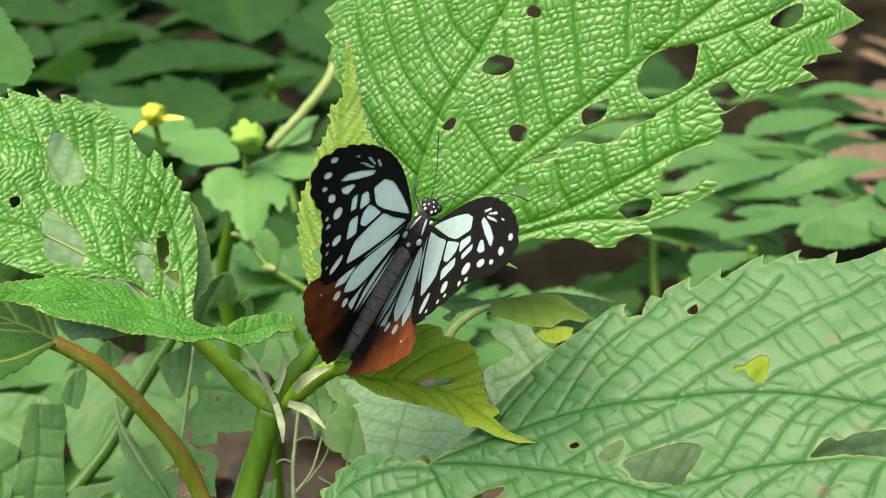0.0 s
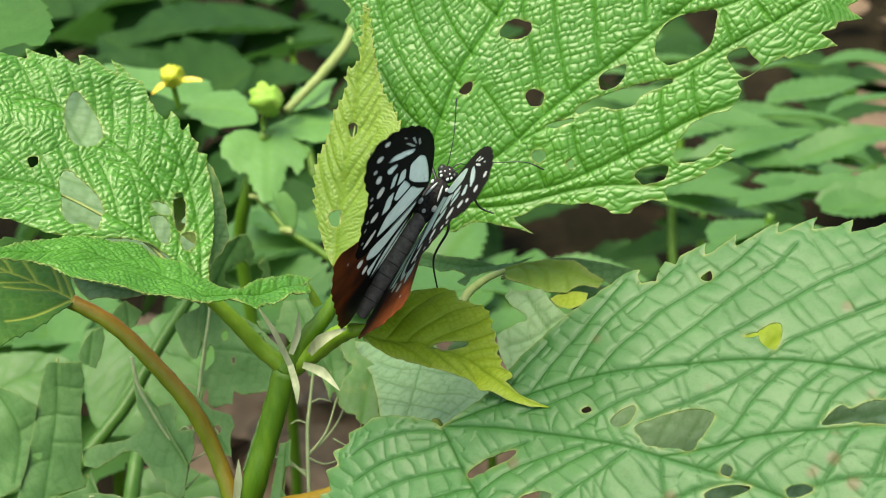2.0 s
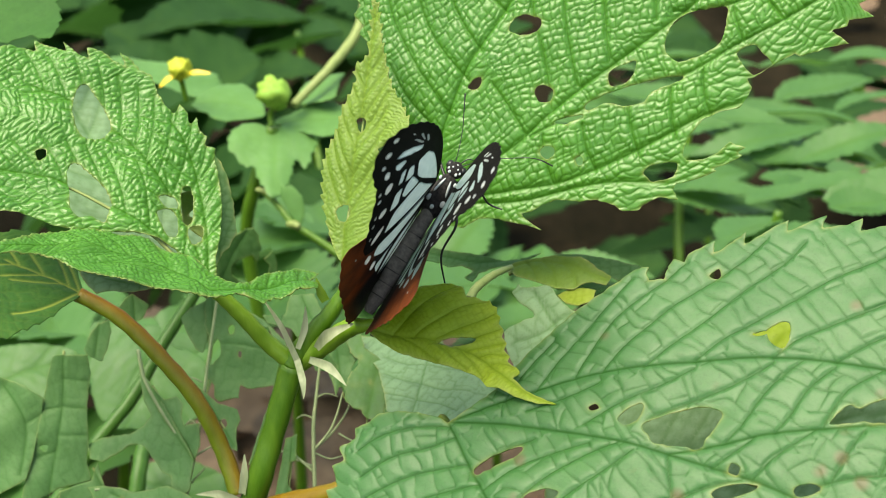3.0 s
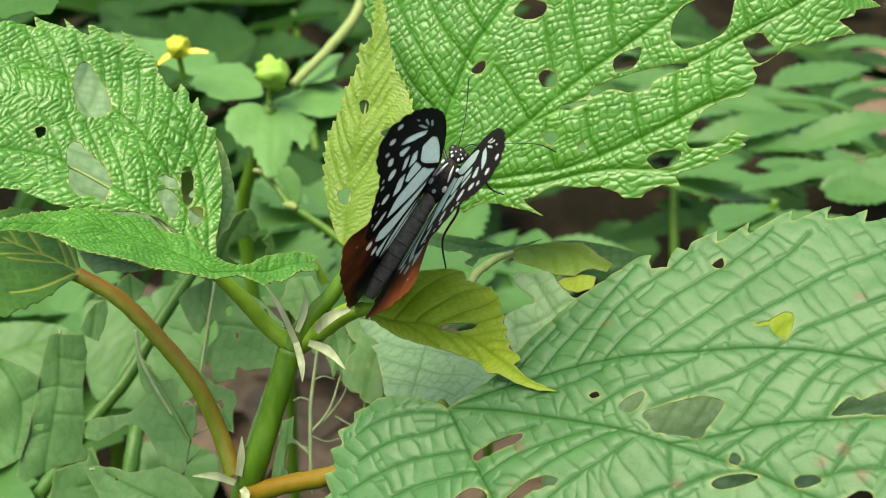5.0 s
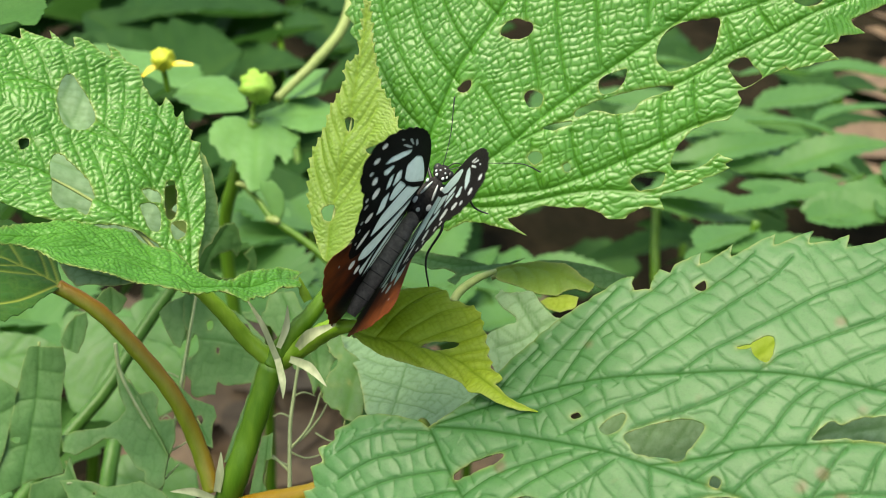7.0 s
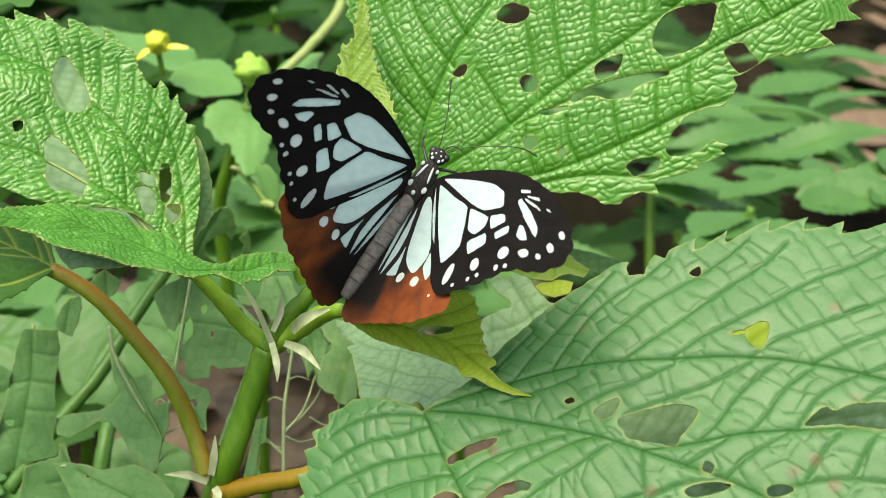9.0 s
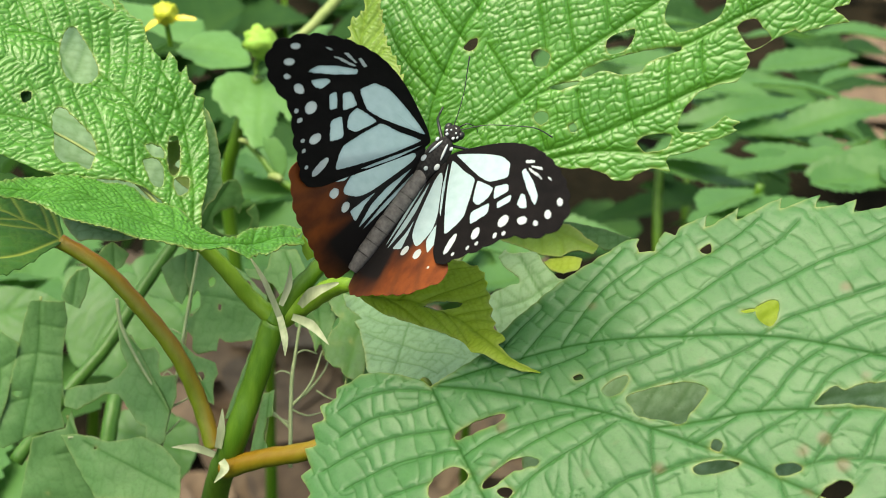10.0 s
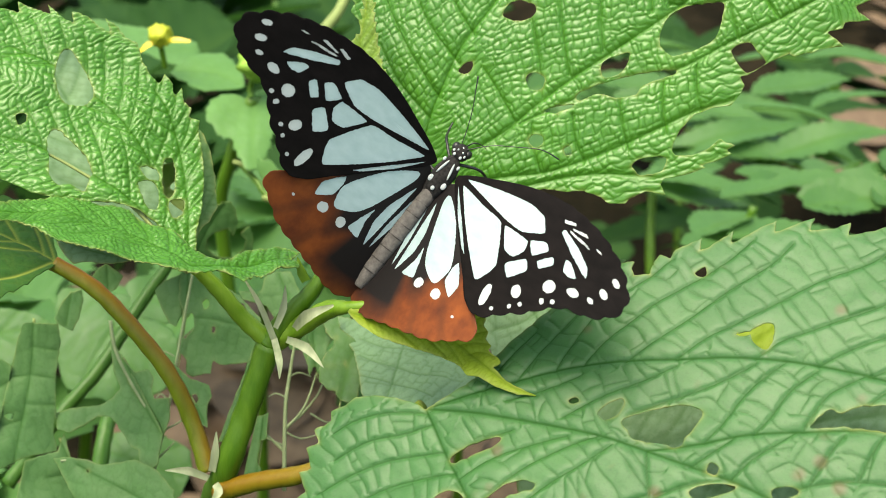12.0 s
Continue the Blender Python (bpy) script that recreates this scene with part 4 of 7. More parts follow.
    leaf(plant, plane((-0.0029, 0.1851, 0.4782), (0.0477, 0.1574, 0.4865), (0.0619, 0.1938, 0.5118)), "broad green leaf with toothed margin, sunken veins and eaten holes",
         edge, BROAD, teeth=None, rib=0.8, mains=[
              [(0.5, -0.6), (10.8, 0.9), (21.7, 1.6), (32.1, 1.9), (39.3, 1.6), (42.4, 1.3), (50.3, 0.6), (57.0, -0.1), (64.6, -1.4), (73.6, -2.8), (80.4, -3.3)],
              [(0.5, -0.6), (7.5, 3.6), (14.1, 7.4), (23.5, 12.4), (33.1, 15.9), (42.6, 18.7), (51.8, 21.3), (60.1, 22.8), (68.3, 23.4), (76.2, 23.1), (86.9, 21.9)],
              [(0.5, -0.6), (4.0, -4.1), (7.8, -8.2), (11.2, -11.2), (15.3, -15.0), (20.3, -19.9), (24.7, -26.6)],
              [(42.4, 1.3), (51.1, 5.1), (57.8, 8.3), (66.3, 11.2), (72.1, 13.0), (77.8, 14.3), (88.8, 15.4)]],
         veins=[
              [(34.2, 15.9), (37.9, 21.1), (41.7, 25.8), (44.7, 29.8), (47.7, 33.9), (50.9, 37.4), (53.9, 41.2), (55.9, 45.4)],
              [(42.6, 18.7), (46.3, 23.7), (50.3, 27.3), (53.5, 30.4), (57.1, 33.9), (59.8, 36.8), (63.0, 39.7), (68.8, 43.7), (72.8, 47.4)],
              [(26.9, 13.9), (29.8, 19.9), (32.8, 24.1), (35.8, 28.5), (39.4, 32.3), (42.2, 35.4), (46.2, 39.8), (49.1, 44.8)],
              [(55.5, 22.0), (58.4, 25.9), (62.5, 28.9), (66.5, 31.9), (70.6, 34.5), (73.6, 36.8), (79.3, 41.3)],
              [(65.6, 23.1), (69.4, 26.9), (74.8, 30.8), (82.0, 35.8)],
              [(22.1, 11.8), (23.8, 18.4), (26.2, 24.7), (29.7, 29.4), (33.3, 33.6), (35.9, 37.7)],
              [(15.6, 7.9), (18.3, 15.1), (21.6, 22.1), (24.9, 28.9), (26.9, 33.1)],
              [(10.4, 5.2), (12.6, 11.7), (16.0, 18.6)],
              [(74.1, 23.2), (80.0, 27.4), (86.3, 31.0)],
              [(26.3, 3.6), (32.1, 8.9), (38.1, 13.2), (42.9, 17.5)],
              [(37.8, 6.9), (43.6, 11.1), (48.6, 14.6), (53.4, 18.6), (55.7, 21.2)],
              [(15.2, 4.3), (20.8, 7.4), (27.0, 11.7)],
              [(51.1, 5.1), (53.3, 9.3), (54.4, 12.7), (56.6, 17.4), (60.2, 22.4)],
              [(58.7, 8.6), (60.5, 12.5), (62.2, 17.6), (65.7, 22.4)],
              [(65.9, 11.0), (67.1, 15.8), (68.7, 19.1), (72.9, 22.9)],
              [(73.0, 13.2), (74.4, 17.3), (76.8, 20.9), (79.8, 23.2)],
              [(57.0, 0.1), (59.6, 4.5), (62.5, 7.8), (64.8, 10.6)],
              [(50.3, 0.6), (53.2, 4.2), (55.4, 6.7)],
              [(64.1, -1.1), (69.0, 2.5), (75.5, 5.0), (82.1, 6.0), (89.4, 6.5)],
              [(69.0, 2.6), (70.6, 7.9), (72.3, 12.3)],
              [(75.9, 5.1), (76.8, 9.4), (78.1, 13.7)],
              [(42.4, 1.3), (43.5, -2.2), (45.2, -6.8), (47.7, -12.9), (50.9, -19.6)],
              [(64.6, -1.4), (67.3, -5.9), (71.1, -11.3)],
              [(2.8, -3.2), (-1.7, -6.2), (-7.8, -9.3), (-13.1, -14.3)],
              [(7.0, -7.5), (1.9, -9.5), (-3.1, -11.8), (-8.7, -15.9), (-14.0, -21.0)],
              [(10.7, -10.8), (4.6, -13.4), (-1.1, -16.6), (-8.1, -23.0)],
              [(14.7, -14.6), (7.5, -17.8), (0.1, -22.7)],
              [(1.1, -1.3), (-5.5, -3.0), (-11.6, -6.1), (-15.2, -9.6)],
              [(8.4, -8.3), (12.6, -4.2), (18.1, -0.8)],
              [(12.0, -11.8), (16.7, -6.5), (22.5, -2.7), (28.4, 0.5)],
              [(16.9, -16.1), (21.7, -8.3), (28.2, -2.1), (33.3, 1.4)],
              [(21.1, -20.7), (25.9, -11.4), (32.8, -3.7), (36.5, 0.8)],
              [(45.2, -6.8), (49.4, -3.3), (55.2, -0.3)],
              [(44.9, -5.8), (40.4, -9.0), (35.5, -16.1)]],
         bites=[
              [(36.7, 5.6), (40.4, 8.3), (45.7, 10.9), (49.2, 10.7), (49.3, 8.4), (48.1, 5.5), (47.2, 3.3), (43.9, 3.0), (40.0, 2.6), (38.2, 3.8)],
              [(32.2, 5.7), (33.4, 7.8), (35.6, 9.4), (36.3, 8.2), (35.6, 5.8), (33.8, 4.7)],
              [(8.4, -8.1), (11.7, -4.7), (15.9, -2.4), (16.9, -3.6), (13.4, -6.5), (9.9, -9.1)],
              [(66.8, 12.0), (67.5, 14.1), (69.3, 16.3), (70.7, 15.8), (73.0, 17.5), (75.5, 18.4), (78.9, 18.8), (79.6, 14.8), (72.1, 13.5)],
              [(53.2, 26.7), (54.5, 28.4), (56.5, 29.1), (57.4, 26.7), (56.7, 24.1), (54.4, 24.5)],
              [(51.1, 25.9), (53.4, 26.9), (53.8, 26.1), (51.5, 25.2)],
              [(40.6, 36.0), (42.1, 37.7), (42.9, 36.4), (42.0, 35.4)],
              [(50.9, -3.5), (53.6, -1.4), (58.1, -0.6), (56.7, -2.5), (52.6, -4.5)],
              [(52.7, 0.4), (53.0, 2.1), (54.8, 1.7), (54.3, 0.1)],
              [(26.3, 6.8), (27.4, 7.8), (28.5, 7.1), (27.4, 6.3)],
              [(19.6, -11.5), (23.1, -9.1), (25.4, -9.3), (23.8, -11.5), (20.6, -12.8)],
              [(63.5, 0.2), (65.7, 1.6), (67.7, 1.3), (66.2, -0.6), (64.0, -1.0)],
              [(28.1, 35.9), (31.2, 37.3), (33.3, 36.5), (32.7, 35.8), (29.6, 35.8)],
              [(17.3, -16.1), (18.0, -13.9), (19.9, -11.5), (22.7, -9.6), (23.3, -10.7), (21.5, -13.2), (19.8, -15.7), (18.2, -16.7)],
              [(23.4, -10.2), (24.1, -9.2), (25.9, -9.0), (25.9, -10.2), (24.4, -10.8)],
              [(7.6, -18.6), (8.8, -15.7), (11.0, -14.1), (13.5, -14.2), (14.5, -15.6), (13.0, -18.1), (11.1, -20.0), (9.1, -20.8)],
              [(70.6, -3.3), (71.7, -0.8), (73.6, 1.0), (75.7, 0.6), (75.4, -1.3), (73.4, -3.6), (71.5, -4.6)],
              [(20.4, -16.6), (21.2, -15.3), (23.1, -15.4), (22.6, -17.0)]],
         grid=0.22, pucker=(0.3, 0.3), net=0.75, dome=1.1, cell=(13.0, 3.3), curl=(6, 4, 0.4), wave=(0.6, 30), seed=61, reach=94)


build_plant()

# ---------------------------------------------------------------- the eaten plants behind
rear = thing("eaten_nettle", IDENTITY, "dull green nettle leaves eaten to lace, behind the main plant", "plant")


def build_rear():
    leaf(rear, plane((-0.0207, 0.2089, 0.4572), (-0.0113, 0.2374, 0.4578), (-0.0482, 0.2182, 0.4494)), "grey-green leaf with pale veins below the butterfly",
         [(36.9, 16.6), (34.4, 10.1), (30.4, 1.3), (25.1, -10.5), (17.7, -24.9), (9.3, -31.3), (3.7, -26.9), (-3.7, -25.7), (-1.7, -17.6), (1.3, -11.4), (2.0, -6.9), (6.0, -2.9), (12.7, 0.4), (21.6, 5.4), (30.1, 12.5)],
         PALE_UNDER, teeth=None, mains=[
              [(32.3, -5.2), (23.1, -6.0), (12.4, -7.8), (-1.6, -10.5)]], veins=[
              [(23.1, -6.0), (23.4, -1.5), (27.3, 5.7)],
              [(16.2, -7.3), (17.3, -2.5), (20.4, 3.5)],
              [(10.3, -8.2), (11.5, -3.4), (12.7, 0.1)],
              [(23.1, -6.0), (20.6, -12.1), (19.2, -18.0)],
              [(16.2, -7.3), (13.1, -13.5), (11.8, -20.4)],
              [(10.3, -8.2), (7.6, -14.1), (4.9, -19.6)]], grid=0.4, pucker=(0.5, 0.25), cell=(3.4, 2.6), seed=71)
    leaf(rear, plane((0.0140, 0.2175, 0.4744), (0.0421, 0.2175, 0.4849), (0.0086, 0.2434, 0.4886)), "grey-green leaf with a ragged eaten edge",
         [(-1.1, 10.5), (-0.2, 11.3), (0.8, 12.5), (0.9, 11.2), (3.5, 10.5), (7.1, 9.3), (8.2, 5.3), (10.3, 2.1), (15.0, -1.1), (11.0, -7.6), (3.8, -13.0), (-3.2, -12.0), (-4.4, -6.2), (-5.1, -2.6), (-5.4, 0.7), (-4.7, 2.9), (-2.6, 3.3), (0.2, 3.6), (2.3, 3.3), (2.0, 5.0), (0.4, 7.2), (-0.5, 8.6)],
         PALE_UNDER, teeth=None, mains=[
              [(9.4, -9.6), (5.7, 0.8), (3.4, 9.7)]], veins=[
              [(5.7, 0.8), (2.3, -0.8), (-3.2, -0.3)],
              [(5.7, 0.8), (7.7, 1.4), (10.2, 1.6)],
              [(7.1, -3.7), (1.8, -5.9), (-3.3, -6.8)]], grid=0.4, pucker=(0.5, 0.2), cell=(3.4, 2.8), seed=73, dry=0.2)
    limp = plane((0.0173, 0.2294, 0.4823), (0.0471, 0.2294, 0.4857), (0.0157, 0.2561, 0.4959))
    leaf(rear, limp, "limp olive-green young leaf with a pale stalk",
         [(-7.3, 2.0), (-5.8, 3.2), (-2.7, 3.9), (2.8, 4.4), (8.7, 2.5), (11.9, -1.1), (14.3, -2.8), (12.9, -4.8), (10.1, -3.7), (8.0, -3.9), (6.1, -5.0), (2.0, -3.9), (-1.4, -2.1), (-4.3, -0.9), (-6.0, -0.2)],
         YOUNG, teeth=None, mains=[
              [(-7.3, 2.0), (-0.9, 3.5), (5.0, 2.0), (9.5, -1.1), (13.7, -3.3)]], veins=[
              [(-3.3, 3.5), (-1.7, 0.9), (-1.3, -1.5)],
              [(0.3, 3.4), (2.4, 0.4), (2.7, -3.5)],
              [(4.4, 2.3), (6.5, -0.8), (6.8, -4.0)]], grid=0.35, pucker=(0.5, 0.2), cell=(1.6, 1.3), curl=(0, 3, 0), seed=75)
    leaf(rear, limp, "hanging tip of the limp olive-green leaf", [(2.5, -5.3), (5.3, -4.5), (8.1, -4.7), (10.6, -5.7), (9.7, -8.1), (6.5, -8.8), (4.0, -7.7)],
         OLIVE, teeth=None, grid=0.4, pucker=(0.3, 0.15), cell=(1.6, 1.3), seed=76)
    part("leaf_stalk", tube([(0.0017, 0.2171, 0.4841), (0.0034, 0.2201, 0.4852), (0.0070, 0.2248, 0.4853), (0.0107, 0.2297, 0.4841)], (1.0, 0.9, 0.8, 0.6), 8), PALE_STEM, rear)
    torn = plane((0.0055, 0.2374, 0.4811), (0.0354, 0.2374, 0.4827), (0.0048, 0.2648, 0.4932))
    leaf(rear, torn, "narrow grey-green leaf with a torn edge",
         [(-16.0, 5.6), (-11.7, 4.5), (-6.7, 3.0), (-1.4, 1.8), (3.9, -0.1), (8.6, 0.2), (12.4, 1.2), (8.6, -0.7), (4.8, -1.9), (0.9, -2.0), (-1.9, -3.1), (-3.1, -5.4), (-5.0, -4.1), (-2.8, -2.1), (-5.6, -0.7), (-8.4, -1.2), (-10.1, 0.1), (-14.1, 1.3), (-17.3, 2.1)],
         GREYED, teeth=None, mains=[
              [(-16.0, 4.5), (-8.6, 1.9), (-1.2, 0.1), (8.6, -0.1)]], grid=0.4, pucker=(0.4, 0.2), cell=(2.2, 1.8), seed=77, dry=0.25)
    leaf(rear, torn, "grey-green leaf edge beside the limp leaf", [(13.6, 0.6), (20.9, -0.0), (27.1, -1.6), (33.9, -4.2), (31.2, -7.1), (27.8, -7.2), (24.8, -4.6), (20.8, -1.4), (16.0, -0.5)],
         GREYED, teeth=None, grid=0.4, pucker=(0.3, 0.2), cell=(2.2, 1.8), seed=78, dry=0.25)

    # shreds of leaves at the lower left, eaten between the veins
    sheet_of = plane((-0.0580, 0.2579, 0.4661), (-0.0607, 0.2345, 0.4476), (-0.0283, 0.2537, 0.4671))
    leaf(rear, sheet_of @ Matrix.Translation((0, 0, 0.0000)), "shred of dull green leaf with straight bitten edges",
         [(41.7, -25.4), (40.7, -22.6), (39.8, -19.4), (38.9, -15.5), (37.1, -12.9), (34.7, -11.4), (31.1, -13.8), (25.5, -15.7), (20.1, -17.4), (24.1, -15.4), (28.3, -11.8), (34.7, -6.6), (44.1, 0.5), (46.0, 0.7), (50.8, 0.9), (52.5, -0.4), (51.1, -3.6), (48.4, -4.3), (47.7, -6.3), (45.1, -8.7), (41.6, -12.0), (41.5, -15.0), (43.8, -18.0), (46.0, -20.8), (45.5, -24.2)],
         GREYED, teeth=None, name="leaf_shred", mains=[
              [(20.8, -17.0), (26.1, -14.6), (32.6, -9.9), (44.5, 0.3)]], veins=(), bites=(), rib=0.35, grid=0.35, pucker=(0.35, 0.2), net=0.4, cell=(3.4, 2.6), curl=(0, 0, 0.1), wave=(0.8, 16), seed=187, dry=0.25)
    leaf(rear, sheet_of @ Matrix.Translation((0, 0, 0.0006)), "dull green leaf flap beside a bare vein",
         [(27.3, -12.8), (30.8, -8.9), (29.6, -6.1), (31.5, -4.2), (33.8, -4.2), (36.6, -3.0), (36.0, 0.5), (40.5, 1.3), (44.5, 0.4), (39.6, -4.6), (33.5, -9.8)],
         GREYED, teeth=None, name="leaf_shred", mains=[
              [(27.3, -12.8), (35.1, -6.5), (44.5, 0.4)]], veins=(), bites=(), rib=0.35, grid=0.35, pucker=(0.35, 0.2), net=0.4, cell=(3.4, 2.6), curl=(1, 2, 0.1), wave=(0.8, 16), seed=190, dry=0.25)
    leaf(rear, sheet_of @ Matrix.Translation((0, 0, 0.0012)), "dull green leaf riddled with square bites",
         [(7.0, -2.2), (3.8, -0.5), (6.2, 2.1), (7.7, 6.5), (10.5, 12.2), (15.5, 18.3), (22.2, 20.6), (25.5, 18.7), (26.7, 13.8), (27.3, 10.7), (26.1, 8.6), (29.5, 8.9), (29.6, 7.1), (30.6, 4.8), (29.9, 3.1), (26.9, 2.7), (24.9, 0.6), (23.3, -0.5), (19.8, 0.3), (16.4, 0.3), (12.3, -1.8)],
         GREYED, teeth=None, name="leaf_shred", mains=[
              [(4.5, -0.5), (16.4, 0.3), (28.7, 0.5)]], veins=[
              [(16.4, 0.3), (17.3, 9.1), (18.5, 18.8)]], bites=[
              [(16.6, 1.1), (15.6, 2.3), (19.3, 3.5), (21.0, 2.3), (22.1, 1.2), (18.6, 0.6)],
              [(18.8, 7.7), (18.2, 8.5), (20.4, 8.7), (20.1, 7.7)],
              [(12.9, 4.1), (12.1, 5.3), (14.1, 6.2), (14.8, 4.9)],
              [(13.0, 12.8), (12.4, 13.8), (14.5, 15.0), (15.1, 13.7)]], rib=0.35, grid=0.35, pucker=(0.35, 0.2), net=0.4, cell=(3.4, 2.6), curl=(2, 1, 0.1), wave=(0.8, 16), seed=193, dry=0.25)
    leaf(rear, sheet_of @ Matrix.Translation((0, 0, 0.0018)), "dull green leaf scrap with nibbled edge",
         [(27.6, -0.5), (29.9, 2.6), (31.4, 4.7), (32.4, 9.4), (35.0, 10.6), (37.1, 9.9), (42.5, 11.3), (41.6, 8.5), (39.2, 5.5), (33.9, 2.4)],
         GREYED, teeth=None, name="leaf_shred", mains=[
              [(28.7, -0.1), (35.0, 5.3), (41.3, 10.3)]], veins=(), bites=[
              [(35.7, 5.4), (34.7, 6.8), (36.5, 7.7), (37.6, 6.0)]], rib=0.35, grid=0.35, pucker=(0.35, 0.2), net=0.4, cell=(3.4, 2.6), curl=(0, 0, 0.1), wave=(0.8, 16), seed=196, dry=0.25)
    leaf(rear, sheet_of @ Matrix.Translation((0, 0, 0.0024)), "narrow remnant of dull leaf along the stem",
         [(22.3, 18.3), (23.6, 19.5), (30.3, 18.1), (35.6, 18.1), (44.7, 16.6), (45.2, 13.8), (41.0, 14.5), (34.4, 15.8), (29.1, 17.1)],
         GREYED, teeth=None, name="leaf_shred", veins=(), bites=(), rib=0.35, grid=0.35, pucker=(0.35, 0.2), net=0.4, cell=(3.4, 2.6), curl=(1, 2, 0.1), wave=(0.8, 16), seed=199, dry=0.25)
    leaf(rear, sheet_of @ Matrix.Translation((0, 0, 0.0000)), "remnant of dull leaf beside the stem",
         [(38.3, 20.9), (37.1, 23.6), (43.0, 24.1), (43.6, 22.7), (47.9, 22.5), (51.3, 24.6), (51.4, 29.9), (53.3, 27.7), (54.8, 20.2), (48.3, 20.0), (43.2, 20.5)],
         GREYED, teeth=None, name="leaf_shred", mains=[
              [(37.9, 22.4), (53.2, 22.8)]], veins=(), bites=(), rib=0.35, grid=0.35, pucker=(0.35, 0.2), net=0.4, cell=(3.4, 2.6), curl=(2, 1, 0.1), wave=(0.8, 16), seed=202, dry=0.25)
    leaf(rear, sheet_of @ Matrix.Translation((0, 0, 0.0006)), "dull green leaf with long gaps between its veins",
         [(10.9, -7.9), (8.3, -6.1), (6.7, -2.5), (5.9, -1.2), (16.4, -0.5), (19.2, -1.2), (18.5, -2.9), (15.3, -5.4)],
         GREYED, teeth=None, name="leaf_shred", mains=[
              [(6.7, -1.4), (17.8, -0.3)]], veins=(), bites=(), rib=0.35, grid=0.35, pucker=(0.35, 0.2), net=0.4, cell=(3.4, 2.6), curl=(0, 0, 0.1), wave=(0.8, 16), seed=205, dry=0.25)
    leaf(rear, sheet_of @ Matrix.Translation((0, 0, 0.0012)), "dull green leaf remnant below the node",
         [(4.3, 17.8), (3.5, 23.4), (10.8, 27.9), (16.3, 27.8), (21.6, 31.2), (25.4, 30.6), (21.7, 28.6), (21.9, 25.9), (16.6, 22.5), (12.6, 19.3), (11.5, 13.7), (9.5, 12.0), (9.3, 17.4)],
         GREYED, teeth=None, name="leaf_shred", mains=[
              [(4.5, 20.8), (11.0, 24.4), (21.7, 29.2)]], veins=(), bites=[
              [(9.4, 15.0), (8.6, 16.2), (10.3, 17.0), (11.2, 15.8)]], rib=0.35, grid=0.35, pucker=(0.35, 0.2), net=0.4, cell=(3.4, 2.6), curl=(1, 2, 0.1), wave=(0.8, 16), seed=208, dry=0.25)
    leaf(rear, sheet_of @ Matrix.Translation((0, 0, 0.0018)), "bitten leaf remnant among bare veins",
         [(16.6, 28.5), (14.4, 34.2), (18.6, 35.8), (21.4, 34.5), (24.7, 35.3), (28.1, 34.0), (25.3, 32.4), (28.2, 31.8), (24.3, 30.5), (20.9, 31.1), (19.0, 29.3)],
         GREYED, teeth=None, name="leaf_shred", mains=[
              [(16.2, 30.5), (28.1, 33.3)]], veins=(), bites=(), rib=0.35, grid=0.35, pucker=(0.35, 0.2), net=0.4, cell=(3.4, 2.6), curl=(2, 1, 0.1), wave=(0.8, 16), seed=211, dry=0.25)
    leaf(rear, sheet_of @ Matrix.Translation((0, 0, 0.0024)), "long dull leaf near the ground with frayed edge",
         [(52.4, -22.5), (51.9, -18.3), (52.7, -11.5), (51.1, -3.6), (52.8, 1.7), (56.8, 6.3), (64.1, 7.6), (65.4, -11.6), (59.6, -16.7)],
         GREYED, teeth=None, name="leaf_shred", mains=[
              [(53.3, -16.7), (57.6, -5.3), (61.7, 5.9)]], veins=(), bites=[
              [(54.2, -14.5), (53.8, -13.8), (54.7, -13.5), (54.9, -14.2)]], rib=0.35, grid=0.35, pucker=(0.35, 0.2), net=0.4, cell=(3.4, 2.6), curl=(0, 0, 0.1), wave=(0.8, 16), seed=214, dry=0.25)
    sheet_of = plane((-0.0913, 0.2184, 0.4271), (-0.0899, 0.2362, 0.4512), (-0.1205, 0.2138, 0.4322))
    leaf(rear, sheet_of @ Matrix.Translation((0, 0, 0.0000)), "broad dull green leaf with straight bitten edge",
         [(32.1, 6.2), (36.3, 5.3), (36.7, -2.3), (32.6, -3.2), (24.9, -3.0), (16.9, -3.8), (12.1, -3.8), (8.0, -5.1), (6.0, 1.9), (2.6, 7.9), (4.0, 10.2), (12.9, 8.3), (21.8, 7.3)],
         GREYED, teeth=None, name="leaf_shred", mains=[
              [(37.4, 3.2), (24.6, 2.6), (11.8, 3.6), (4.2, 4.2)]], veins=[
              [(31.0, 2.9), (30.6, -2.6)],
              [(24.6, 2.6), (24.2, -3.1)],
              [(18.2, 2.9), (18.2, -3.6)],
              [(24.6, 2.6), (23.7, 7.0)],
              [(14.4, 3.2), (12.9, 7.3)]], bites=[
              [(15.5, 7.1), (15.8, 5.1), (14.4, 5.3), (14.5, 7.0)]], rib=0.35, grid=0.35, pucker=(0.35, 0.2), net=0.4, cell=(3.4, 2.6), curl=(0, 0, 0.1), wave=(0.8, 16), seed=188, dry=0.25)
